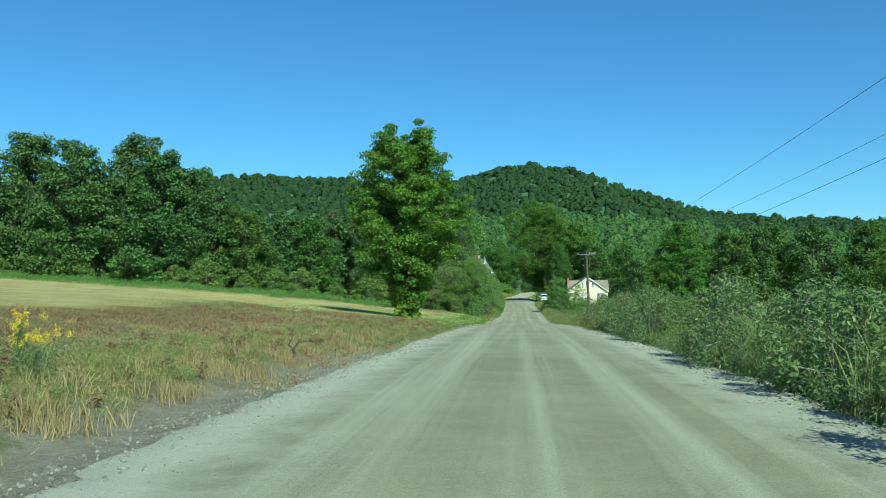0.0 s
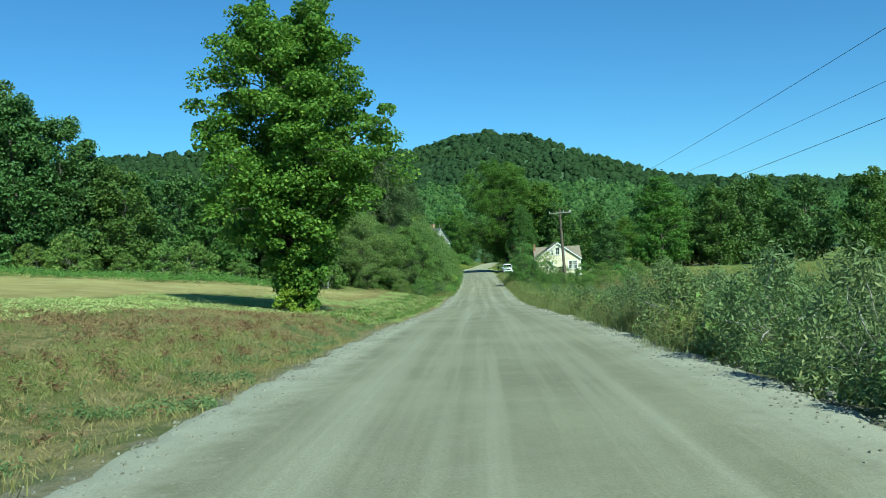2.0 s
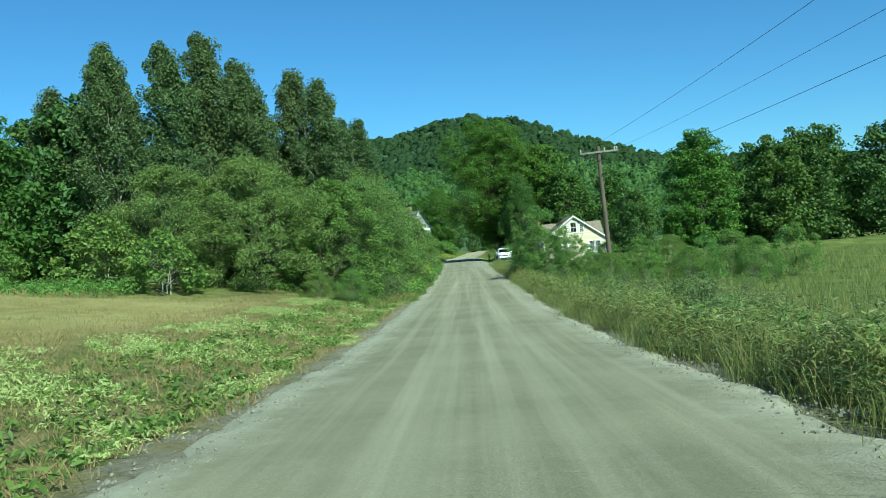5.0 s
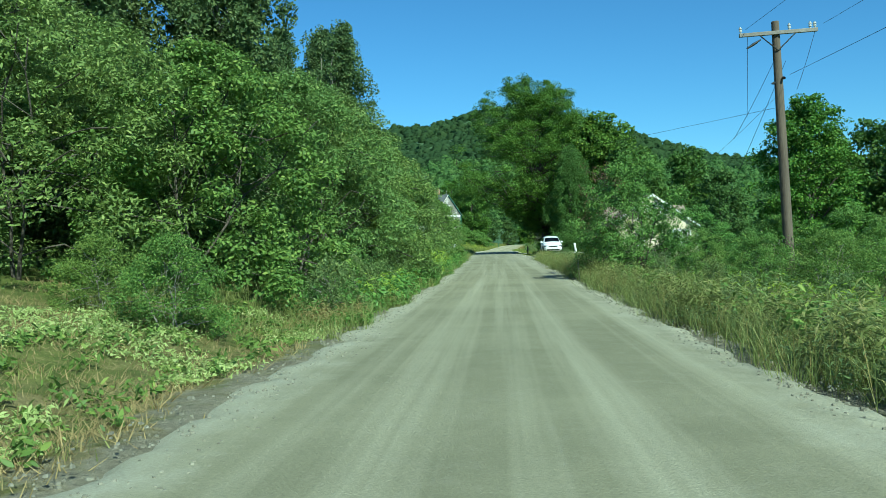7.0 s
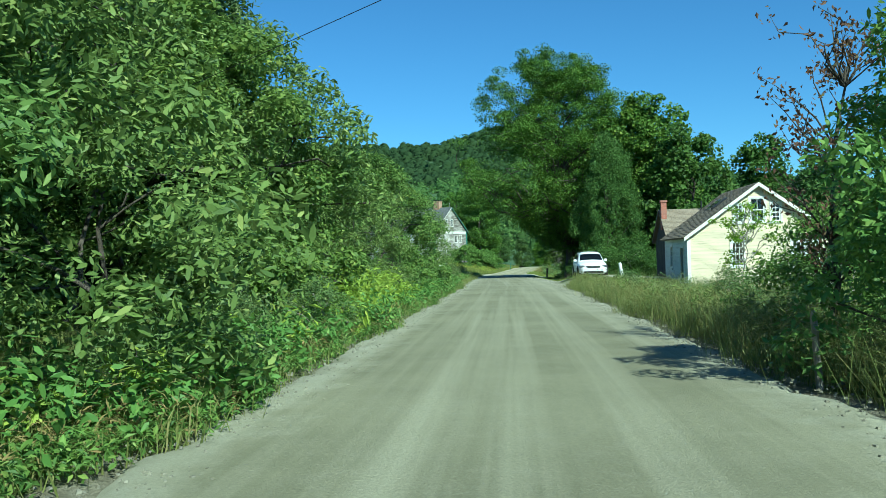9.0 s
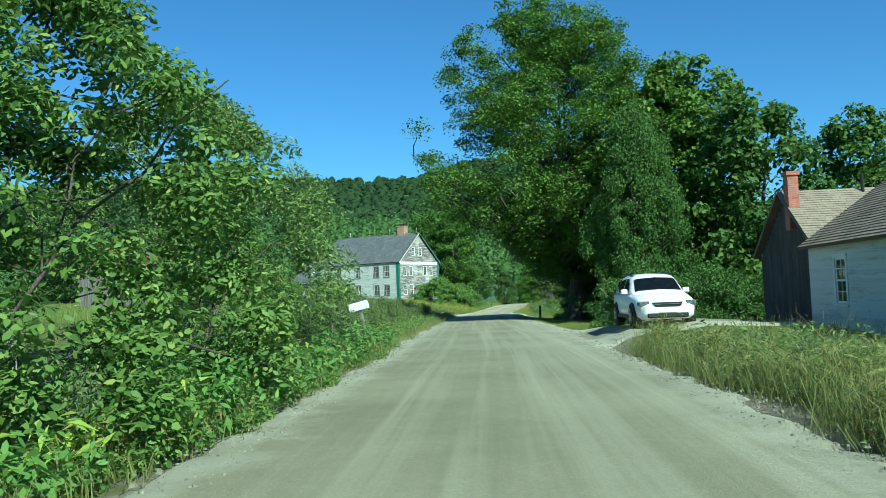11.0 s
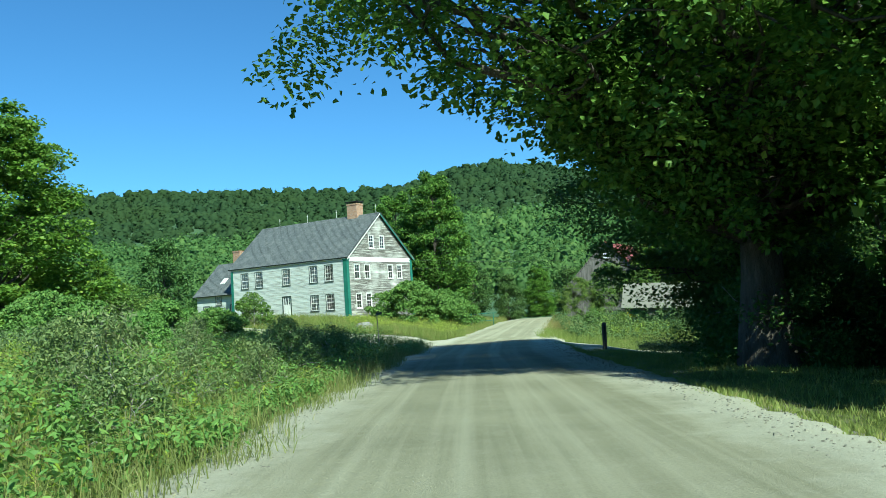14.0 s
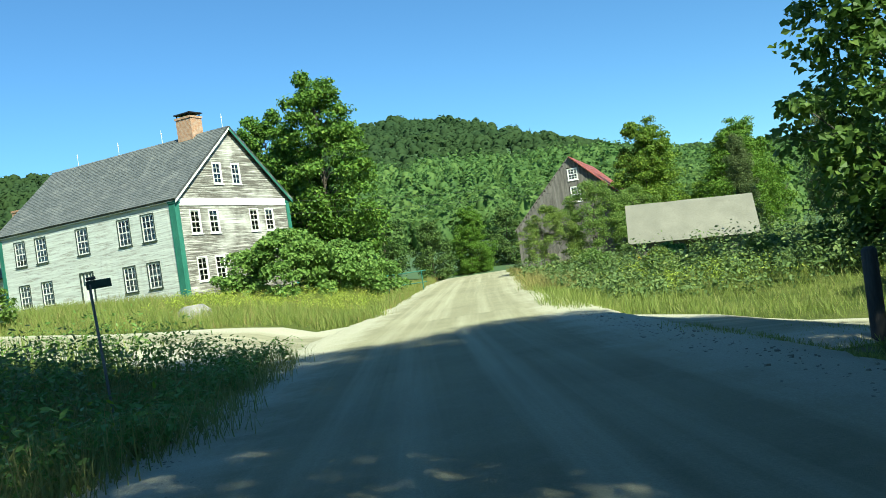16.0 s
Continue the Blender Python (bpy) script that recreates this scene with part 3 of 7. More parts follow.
def tree_meshes(seed, h, r, base, leaf, per, clumps, leaf_mat, bark, trunk_r, profile="round", clump_r=1.0, narrow=0.6, lobes=5, up=0.5, droop=0.0, fill=0.35, stems=1, flat=0.62, dome=0.0, wobble=1.0, oval=False):
    """Trunk with limbs, and a crown of leaf clumps within an uneven outline with gaps."""
    rng = np.random.default_rng(seed)
    wood, cs = [], []
    ph = rng.uniform(0, 6.28, 4)
    for i in range(clumps):
        t = rng.random()
        if profile == "round":
            env = np.sin(np.pi * (0.20 + 0.76 * t)) ** 0.62
        elif profile == "tall":
            env = (np.sin(np.pi * (0.16 + 0.82 * t)) ** 0.55) * (1 - 0.25 * t)
        else:
            env = np.cos(np.pi * 0.5 * t ** 1.3) ** 0.6
        az = rng.uniform(0, 2 * np.pi)
        wob = 1 + wobble * (0.20 * np.sin(lobes * az + ph[0] + 5 * t) + 0.14 * np.sin(2.7 * az + 9 * t + ph[1]))
        rad = r * env * wob * (1 - fill * rng.random() ** 1.6)
        cs.append((rad * np.cos(az), rad * np.sin(az), base + (h - base) * t * 0.97))
    cs = np.array(cs)
    rr = clump_r * rng.uniform(0.65, 1.25, (clumps, 1)) * np.array([[1, 1, flat]])
    top = np.array([rng.normal(0, 0.04 * h), rng.normal(0, 0.04 * h), base + (h - base) * 0.72])
    for s_ in range(stems):
        foot = np.array([0, 0, -0.25]) if stems == 1 else np.array([rng.normal(0, 0.12 * r), rng.normal(0, 0.12 * r), -0.25])
        tip = top if stems == 1 else np.array([*(rng.normal(0, 0.4 * r, 2)), base + (h - base) * rng.uniform(0.5, 0.8)])
        pts, rad = limb(foot, tip, trunk_r / stems ** 0.5, trunk_r * 0.25 / stems ** 0.5, rng, 0.03, 8)
        rad[0] *= 1.35
        wood.append(tube_np(pts, rad, 8))
        for i in rng.choice(clumps, max(3, min(clumps, 26 if h > 3 else 12) // stems), replace=False):
            k = int(np.clip(np.searchsorted(pts[:, 2], cs[i, 2] * rng.uniform(0.35, 0.75)), 1, 6))
            q, qr = limb(pts[k], cs[i], rad[k] * 0.5, 0.02, rng)
            wood.append(tube_np(q, qr, 5))
    v, f = joined(wood)
    lv, lf = leaf_cloud(cs, rr, per, leaf, rng, narrow, up, 3.2 if dome else 2.2, droop, dome, oval)
    return quads("trunk", v, f, bark, True), quads("crown", lv, lf, leaf_mat)


def bough_tree(seed, h, r, base, leaf, per, boughs, clumps, leaf_mat, bark, trunk_r, shape, clump_r=0.9, flat=0.42, rise=0.55, narrow=0.8, lean=(0.0, 0.0), up=0.55, dome=0.55, low=0.35, side_=0.17, skew=(0.0, 0.0), even=0.80, trim=(0.0, 0.0)):
    """A broadleaf tree built bough by bough: limbs rise from the trunk, each carrying flat tiers of leaf clumps, with dark gaps between."""
    rng = np.random.default_rng(seed)
    ph, axis_top = rng.uniform(0, 6.28, 2), np.array([lean[0], lean[1], h * 0.86])
    k_ = np.linspace(0, 1, 9)[:, None]
    spine = np.array([0, 0, -0.3]) + (axis_top - np.array([0, 0, -0.3])) * k_
    spine[:, :2] *= k_
    spine[2:-1, :2] += rng.normal(0, 0.012 * h, (6, 2))
    girth = trunk_r * (1 - 0.86 * k_[:, 0] ** 0.8)
    girth[0] *= 1.4
    wood, cs, rr = [tube_np(spine, girth, 10)], [], []
    for i in range(boughs):
        t = (i + rng.random()) / boughs
        az = i * 2.39996 + rng.normal(0, 0.35)
        reach = r * np.interp(t, *shape) * rng.uniform(even, 1.06) * (1 + 0.09 * np.sin(3 * az + ph[0] + 3 * t)) * (1 + skew[0] * np.cos(az) + skew[1] * np.sin(az)) * (1 - trim[1] * max(0.0, np.cos(az - trim[0])) ** 2)
        z = base + (h - base) * t
        zs = np.clip(z - reach * rise * rng.uniform(0.75, 1.25), max(0.3, base * low), h * 0.8)
        mid = np.array([np.interp(z, spine[:, 2], spine[:, c]) for c in (0, 1)])
        root = np.array([np.interp(zs, spine[:, 2], spine[:, c]) for c in (0, 1)] + [zs])
        tip = np.array([mid[0] + reach * np.cos(az), mid[1] + reach * np.sin(az), z])
        thick = max(0.03, 0.42 * np.interp(zs, spine[:, 2], girth) * (0.5 + 0.5 * reach / r))
        q, qr = limb(root, tip, thick, 0.015, rng, 0.10, 7)
        wood.append(tube_np(q, qr, 6))
        across = np.array([-np.sin(az), np.cos(az), 0.0])
        along = 1 - 0.68 * rng.random(round(clumps * (0.5 + 0.75 * reach / r))) ** 1.1
        along[0] = 0.98
        for s_ in along:
            p = np.array([np.interp(s_, np.linspace(0, 1, 7), q[:, c]) for c in range(3)])
            off = np.clip(rng.normal(0, 1), -1.7, 1.7) * (side_ * reach * s_ + 0.2)
            c = p + across * off + np.array([0, 0, 0.1 + np.clip(rng.normal(0, 1), -1.6, 1.6) * (0.09 * reach + 0.2) - 0.10 * abs(off) - 0.25 * max(0, s_ - 0.8) * reach * 0.5])
            cs.append(c)
            rr.append(clump_r * rng.uniform(0.6, 1.25) * (0.75 + 0.35 * min(1, reach / r)))
            if abs(off) > 0.8 and rng.random() < 0.5:
                tq, tr_ = limb(p, c, max(0.015, thick * 0.25), 0.01, rng, 0.1, 4)
                wood.append(tube_np(tq, tr_, 4))
    v, f = joined(wood)
    rr = np.array(rr)[:, None] * np.array([[1, 1, flat]])
    lv, lf = leaf_cloud(np.array(cs), rr, per, leaf, rng, narrow, up, 2.6, 0.12, dome)
    return quads("trunk", v, f, bark, True), quads("crown", lv, lf, leaf_mat)


def tree(meshes, x, y, label, category="tree", scale=1.0, turn=0.0, name="tree", group="", sink=0.0, tall=1.0):
    ob = thing(name, Matrix.Translation((x, y, float(land(x, y)) - 0.08 - sink)) @ Matrix.Rotation(radians(turn), 4, "Z") @ Matrix.Diagonal((scale, scale, scale * tall, 1)), label, category, group)
    child("trunk", meshes[0], ob)
    child("crown", meshes[1], ob)
    return ob


def blades(name, px, py, height, rng, mat, width=0.012, per=7, spread=0.12, lean=0.45, bent=False):
    """Grass: tufts of narrow blades leaning every way, some bending over, as one mesh."""
    n = len(px) * per
    x, y, h = np.repeat(px, per), np.repeat(py, per), np.repeat(height, per) * rng.uniform(0.4, 1.15, n)
    x, y = x + rng.normal(0, spread, n), y + rng.normal(0, spread, n)
    p0 = np.stack([x, y, land(x, y) - 0.09], 1)
    az, ln = rng.uniform(0, 2 * np.pi, n), lean * h * rng.random(n)
    w, sa = width * rng.uniform(0.6, 1.5, n), rng.uniform(0, np.pi, n)
    side_ = np.stack([np.cos(sa) * w, np.sin(sa) * w, np.zeros(n)], 1)
    way = np.stack([np.cos(az) * ln, np.sin(az) * ln, np.zeros(n)], 1)
    up = np.stack([np.zeros(n), np.zeros(n), h], 1)
    if not bent:
        v = np.stack([p0 - side_, p0 + side_, p0 + way + up + side_ * 0.25, p0 + way + up - side_ * 0.25], 1).reshape(-1, 3)
        return quads(name, v, np.arange(n * 4).reshape(-1, 4), mat)
    mid = p0 + way * 0.35 + up * 0.68
    tip = p0 + way * 1.15 + up * rng.uniform(0.7, 1.0, n)[:, None]
    v = np.stack([p0 - side_, p0 + side_, mid + side_ * 0.8, mid - side_ * 0.8, tip + side_ * 0.15, tip - side_ * 0.15], 1).reshape(-1, 3)
    k = (np.arange(n) * 6)[:, None]
    return quads(name, v, np.concatenate([k + [0, 1, 2, 3], k + [3, 2, 4, 5]]), mat)


def undergrowth(name, px, py, height, rng, mat, leaf, per=22, spread=0.3, narrow=0.5, label="leafy weeds"):
    """Low leafy plants crowded together, as one mesh."""
    z = land(px, py) - 0.08
    c = np.stack([px, py, z + height * 0.5], 1)
    r = np.stack([np.full(len(px), spread), np.full(len(px), spread), height * 0.55], 1)
    v, f = leaf_cloud(c, r, per, leaf, rng, narrow, 0.8, 1.4, oval=narrow > 0.27 and 0.1 < leaf < 0.16)
    return tagged(new(name, quads(name, v, f, mat)), label, "undergrowth", kind="stuff")


LONE = ([0, 0.08, 0.20, 0.32, 0.45, 0.60, 0.75, 0.88, 0.96, 1.0], [0.12, 0.20, 0.42, 0.80, 1.0, 0.98, 0.80, 0.64, 0.48, 0.28])
SPREAD = ([0, 0.10, 0.20, 0.32, 0.48, 0.62, 0.80, 0.93, 1.0], [0.26, 0.48, 0.74, 0.95, 0.97, 0.85, 0.66, 0.50, 0.28])
LOW = ([0, 0.15, 0.40, 0.7, 0.9, 1.0], [0.40, 0.62, 1.0, 0.92, 0.55, 0.25])
FULL = ([0, 0.12, 0.35, 0.6, 0.85, 1.0], [0.80, 0.96, 1.0, 0.80, 0.55, 0.22])
MAPLE_TALL = bough_tree(11, 15.5, 4.4, 0.8, 0.17, 175, 92, 8, LEAF_SUGAR, BARK, 0.3, LONE, 0.72, 0.68, 0.75, up=0.4, dome=0.5, even=0.76, side_=0.22, skew=(-0.04, 0.0))
MAPLE_FARM = bough_tree(34, 19.5, 5.6, 0.9, 0.30, 125, 54, 6, LEAF_MAPLE, BARK, 0.38, FULL, 1.15, 0.68, 0.9)
MAPLE_BROAD = bough_tree(12, 26.3, 11.7, 4.6, 0.19, 225, 150, 8, LEAF_MAPLE, BARK, 0.72, SPREAD, 1.2, 0.78, 0.7, lean=(-1.6, -0.4), up=1.0, dome=0.6, low=0.8, side_=0.19, skew=(-0.06, -0.07), even=0.9, trim=(1.95, 0.45))
MAPLE_LOW = bough_tree(28, 16.5, 6.2, 1.3, 0.15, 230, 84, 8, LEAF_DARK, BARK, 0.3, LOW, 1.0, 0.6, 0.5, up=1.0, low=0.9, skew=(-0.5, 0.0))
TREE_BIG = bough_tree(22, 17.0, 5.9, 0.9, 0.30, 120, 54, 6, LEAF_MAPLE, BARK, 0.4, FULL, 1.2, 0.68, 0.85)
TREE_SUN = bough_tree(36, 17.0, 5.9, 0.9, 0.26, 140, 56, 7, LEAF_SUGAR, BARK, 0.4, FULL, 1.15, 0.66, 0.85)
TREE_TALL = bough_tree(30, 23.0, 7.6, 0.9, 0.42, 95, 54, 6, LEAF_MID, BARK, 0.45, FULL, 1.65, 0.75, 0.9)
TREE_A = bough_tree(13, 14.0, 4.9, 0.6, 0.40, 56, 36, 5, LEAF_MID, BARK, 0.3, FULL, 1.25, 0.8, 0.9)
TREE_B = bough_tree(14, 14.0, 4.4, 0.4, 0.38, 56, 36, 5, LEAF_DARK, BARK, 0.28, FULL, 1.2, 0.8, 0.9)
POPLAR = tree_meshes(15, 15.0, 2.4, 0.6, 0.19, 170, 210, LEAF_ASPEN, PALE_BARK, 0.16, "tall", 0.56, 0.55, up=0.3, fill=0.9, flat=1.35, dome=0.25)
DENSE = tree_meshes(16, 15.5, 3.6, 0.3, 0.19, 330, 260, LEAF_SHADE, BARK, 0.3, "dome", 0.9, 0.6, up=0.1, droop=0.6, flat=1.1)
WILLOW = tree_meshes(17, 7.2, 4.1, 0.1, 0.125, 330, 150, LEAF_WILLOW, BARK, 0.08, "dome", 0.62, 0.36, up=0.6, stems=3, flat=0.85, fill=0.32, dome=0.6, oval=True)
ALDER = tree_meshes(23, 7.0, 3.5, 0.1, 0.12, 300, 135, LEAF_BUSH, BARK, 0.08, "dome", 0.58, 0.52, up=0.7, stems=3, flat=0.82, fill=0.30, dome=0.6, oval=True)
SUMAC = tree_meshes(35, 7.0, 3.3, 0.1, 0.15, 230, 85, LEAF_ROUND, BARK, 0.08, "dome", 0.70, 0.42, up=0.7, stems=3, flat=0.7, fill=0.35, dome=0.6, oval=True)
SHRUB = tree_meshes(18, 4.4, 2.5, 0.05, 0.13, 200, 70, LEAF_BUSH, PALE_BARK, 0.08, "dome", 0.65, 0.5, stems=3, flat=0.75, dome=0.4)
HEDGE = tree_meshes(24, 2.5, 2.4, 0.0, 0.11, 240, 90, LEAF_SHADE, PALE_BARK, 0.06, "dome", 0.5, 0.55, stems=3, flat=0.8, fill=0.5)
BROADLEAF = tree_meshes(25, 3.3, 3.0, 0.0, 0.20, 120, 130, LEAF_ROUND, PALE_BARK, 0.06, "dome", 0.55, 0.8, stems=3, flat=0.7, up=0.3, dome=0.5)
SUCKERS = tree_meshes(31, 1.9, 1.0, 0.0, 0.14, 60, 50, LEAF_SUCKER, BARK, 0.03, "dome", 0.3, 0.8, stems=3, flat=0.7, dome=0.4)
BUSH = tree_meshes(19, 2.1, 0.95, 0.0, 0.11, 64, 44, LEAF_WEED, PALE_BARK, 0.012, "dome", 0.30, 0.32, stems=3, flat=1.3, up=0.1, oval=True)
BUSH_B = tree_meshes(26, 1.9, 0.9, 0.0, 0.095, 74, 44, LEAF_HERB, PALE_BARK, 0.012, "dome", 0.30, 0.40, stems=3, flat=1.0, up=0.4, dome=0.3, oval=True)
SHRUB_FAR = tree_meshes(29, 4.4, 2.6, 0.05, 0.28, 60, 70, LEAF_BUSH, PALE_BARK, 0.09, "dome", 0.6, 0.6, stems=3, flat=0.8, dome=0.4)


# ---- the lone maple in the field and the wood edge behind it ----
tree(MAPLE_TALL, -8.7, 65.6, "tall leafy sugar maple alone at the field edge", name="maple_tree", sink=0.2, scale=1.03, tall=0.94)
tree(SUCKERS, -8.8, 65.0, "bright leafy suckers round the foot of the lone maple", "shrub", 0.85, 0, "leafy_suckers")
for i, (x, y, k) in enumerate([(-80, 110, 0.84), (-71, 118, 0.92), (-62, 114, 0.84), (-55, 119, 0.92), (-49.5, 114, 0.80), (-45.8, 117, 0.74), (-88, 118, 0.9)]):
    tree(TREE_TALL, x, y, "very tall broadleaf tree at the wood edge", scale=k, turn=67 * i, group="trees at the wood edge")
for i, (x, y, k) in enumerate([(-44, 119, 0.95), (-39, 117, 0.85), (-34, 121, 0.85), (-29.5, 119, 0.8), (-26, 126, 0.9), (-95, 106, 1.3), (-43, 134, 1.0), (-33, 134, 0.95)]):
    tree((TREE_A, TREE_B)[i % 2], x, y, "green broadleaf tree at the wood edge", scale=k, turn=37 * i, group="trees at the wood edge")
for i in range(16):
    tree(SHRUB_FAR, -16 - i * 4.3, 112 + 2.2 * math.sin(i * 1.7), "green shrub along the wood edge", "shrub", 0.75 + 0.2 * math.sin(i * 2.3), 40 * i, "field_shrub", "shrubs at the wood edge")

# ---- the thicket beside the road ----
for i, (x, y, k) in enumerate([(-22.5, 122, 1.0), (-17.7, 128, 1.2), (-14.5, 127, 1.0), (-10.0, 130, 1.02), (-25, 131, 1.0), (-20.5, 135, 1.05), (-28, 126, 0.9), (-12.2, 132, 1.1), (-16.2, 131.5, 1.14), (-19.3, 124.5, 1.08), (-24.0, 126, 1.1), (-10.0, 152.5, 1.05), (-12.4, 157.0, 1.1), (-13.5, 150.5, 1.0)]):
    tree(POPLAR, x, y, "slender grey-green poplar rising from the thicket", scale=k, turn=50 * i, name="poplar_tree", group="poplars in the thicket")
for i, (x, y, k) in enumerate([(-17.5, 118, 1.0), (-12.8, 119, 1.12), (-8.6, 122, 1.05), (-7.9, 129.5, 1.1), (-8.4, 136.5, 1.2), (-9.8, 144, 1.4), (-10.6, 151.0, 1.5), (-7.4, 159.5, 0.78), (-6.9, 167, 0.98), (-6.9, 174.5, 0.86), (-14, 126, 1.2), (-14, 141, 1.4), (-14.5, 152, 1.3), (-14, 166, 0.95), (-8.9, 149.6, 1.2), (-12.5, 156.5, 1.3)]):
    tree((WILLOW, WILLOW, ALDER)[i % 3], x, y, "dense grey-green willow shrub in the roadside thicket" if i % 3 < 2 else "dense broad-leaved alder shrub in the roadside thicket", "shrub", k, 61 * i, "willow_shrub" if i % 3 < 2 else "alder_shrub", "shrubs in the thicket")
tree(SHRUB, -6.3, 113.5, "small light green shrub in front of the thicket", "shrub", 0.42, 0, "low_shrub")
tree(SHRUB, -8.4, 114.8, "small light green shrub in front of the thicket", "shrub", 0.36, 70, "low_shrub")
tree(ALDER, -8.8, 187.5, "low alder bush at the edge of the open meadow", "shrub", 0.4, 30, "alder_shrub")
for i, (x, y, k) in enumerate(((-5.3, 192.0, 0.8), (-6.1, 194.0, 0.95), (-5.7, 190.0, 0.75), (-6.9, 196.5, 0.9))):
    tree((BUSH_B, BUSH)[i % 2], x, y, "tall dense weeds on the open roadside", "weeds", k, 80 * i, "roadside_weeds", "weeds along the verge")

# ---- across the right-hand meadow ----
for i, (x, y, k) in enumerate([(49.5, 202, 1.2), (55, 206, 1.3), (61, 212, 1.35), (69, 207, 1.3), (78, 198, 1.3), (88, 203, 1.4), (44, 214, 1.1), (97, 186, 1.4), (108, 196, 1.4), (27, 204, 0.75), (52, 219, 1.25), (64, 222, 1.3)]):
    tree((TREE_B, TREE_A)[i % 2], x, y, "dark green broadleaf tree along the meadow", scale=k, turn=41 * i, group="trees along the meadow")
tree(TREE_BIG, 38.4, 206.0, "tall rounded dark maple standing across the meadow", name="maple_tree", scale=1.13, turn=75)
tree(SUMAC, 5.9, 135.6, "leafy sumac clump in the tall verge grass", "shrub", 0.76, 15, "sumac_shrub", tall=1.14)
tree(SUMAC, 6.4, 139.3, "leafy sumac clump in the tall verge grass", "shrub", 0.62, 95, "sumac_shrub")
tree(SUMAC, 8.6, 135.4, "low leafy sumac clump in the tall verge grass", "shrub", 0.50, 200, "sumac_shrub")
for i, (x, y, k) in enumerate(((9.0, 121.5, 0.40), (11.5, 124.0, 0.46), (13.8, 121.0, 0.44), (16.0, 125.0, 0.52), (10.2, 129.5, 0.50), (12.6, 129.0, 0.54), (15.2, 131.0, 0.55), (8.4, 126.0, 0.38), (18.5, 128.0, 0.6), (7.6, 130.2, 0.40), (17.5, 119.5, 0.5), (21.5, 124.0, 0.6))):
    tree((SHRUB, SUMAC)[i % 2], x, y, "leafy shrub in the tall growth round the pole" if i % 2 == 0 else "low sumac bush in the tall growth round the pole", "shrub", k * (1.25, 0.85)[i % 2], 55 * i, "field_shrub", "shrubs round the pole")
tree(SHRUB, 5.9, 143.0, "pale leafy shrub in front of the cottage", "shrub", 0.62, 30, "field_shrub")
tree(SHRUB, 10.4, 134.0, "leafy shrub in the tall verge grass", "shrub", 0.4, 100, "field_shrub")
tree(SHRUB, 13.5, 131.0, "leafy shrub in the tall verge grass", "shrub", 0.42, 190, "field_shrub")

# ---- the great maples by the junction ----
tree(MAPLE_BROAD, 6.9, 228.2, "huge spreading sugar maple overhanging the road", name="maple_tree", sink=0.1)
tree(TREE_BIG, 15.0, 223.0, "broad leafy maple beside the huge one", name="maple_tree", scale=1.2, turn=120)
tree(DENSE, 9.9, 214.0, "dense dark tree clothed in hanging leaves to the ground", name="linden_tree", scale=0.82, tall=1.18)
tree(TREE_B, 18.0, 214.0, "dark green broadleaf tree beside the great maples", scale=1.1, turn=20)
tree(TREE_B, 26.0, 218.0, "dark green broadleaf tree beside the great maples", scale=1.05, turn=140)
tree(MAPLE_LOW, 10.7, 238.4, "low-branched maple drooping over the road", name="maple_tree")
tree(TREE_B, 18.5, 267.5, "dark drooping tree beside the side road", scale=1.0, turn=10)
for x, y, k in ((8.6, 229.5, 1.3), (10.0, 233.5, 1.5), (11.2, 238.0, 1.5), (13.5, 229.0, 1.5), (12.8, 221.0, 1.4), (14.5, 240.5, 1.3)):
    tree(HEDGE, x, y, "dark shaded shrub below the great maples", "shrub", k, 40 * x, "shade_shrub", "shrubs below the maples")
for i, (x, y, k) in enumerate([(7.0, 196.8, 1.12), (10.0, 197.4, 1.2), (13.2, 197.0, 1.1)]):
    tree(HEDGE, x, y, "rounded dense dark green lilac hedge by the drive", "hedge", k, 50 * i, "lilac_hedge", "hedge by the drive")

# ---- round the farmhouse ----
tree(TREE_SUN, -36.0, 262.0, "broad maple with bare grey branches beside the old barn", name="maple_tree", scale=1.24, tall=0.77)
tree(MAPLE_FARM, -6.9, 304.0, "tall leafy maple behind the farmhouse", name="maple_tree", scale=0.88, turn=80)
tree(MAPLE_FARM, -11.8, 309.0, "tall leafy tree behind the farmhouse", scale=0.78, turn=200, name="maple_tree")
tree(BROADLEAF, -8.6, 285.2, "large rounded bush with big bright leaves beside the farmhouse", "bush", 1.15, 0, "hydrangea_bush")
tree(BROADLEAF, -5.4, 288.6, "large rounded bush with big bright leaves beside the farmhouse", "bush", 1.0, 90, "hydrangea_bush")
tree(SHRUB_FAR, -20.5, 272.0, "small leafy sapling in front of the farmhouse", "shrub", 0.62, 20, "sapling")
tree(SHRUB_FAR, -29.0, 268.0, "leafy shrub in the meadow", "shrub", 0.75, 60, "field_shrub")
tree(SHRUB_FAR, -24.5, 262.0, "leafy shrub in the meadow", "shrub", 0.6, 160, "field_shrub")
for i, (x, y, k) in enumerate(((-15.5, 247.0, 0.62), (-19.0, 249.5, 0.74), (-22.5, 246.0, 0.8), (-26.0, 250.0, 0.9), (-17.5, 242.5, 0.55))):
    tree(BROADLEAF, x, y, "sunny rounded bush in the tall weeds before the side road", "bush", k, 63 * i, "meadow_bush", "bushes before the side road")
tree(ALDER, 12.0, 293.0, "spreading old apple tree against the grey barn", "tree", 0.84, 0, "apple_tree")
tree(ALDER, 8.4, 291.5, "spreading old apple tree against the grey barn", "tree", 0.66, 120, "apple_tree")
tree(ALDER, 15.6, 295.0, "spreading old apple tree against the grey barn", "tree", 0.74, 220, "apple_tree")
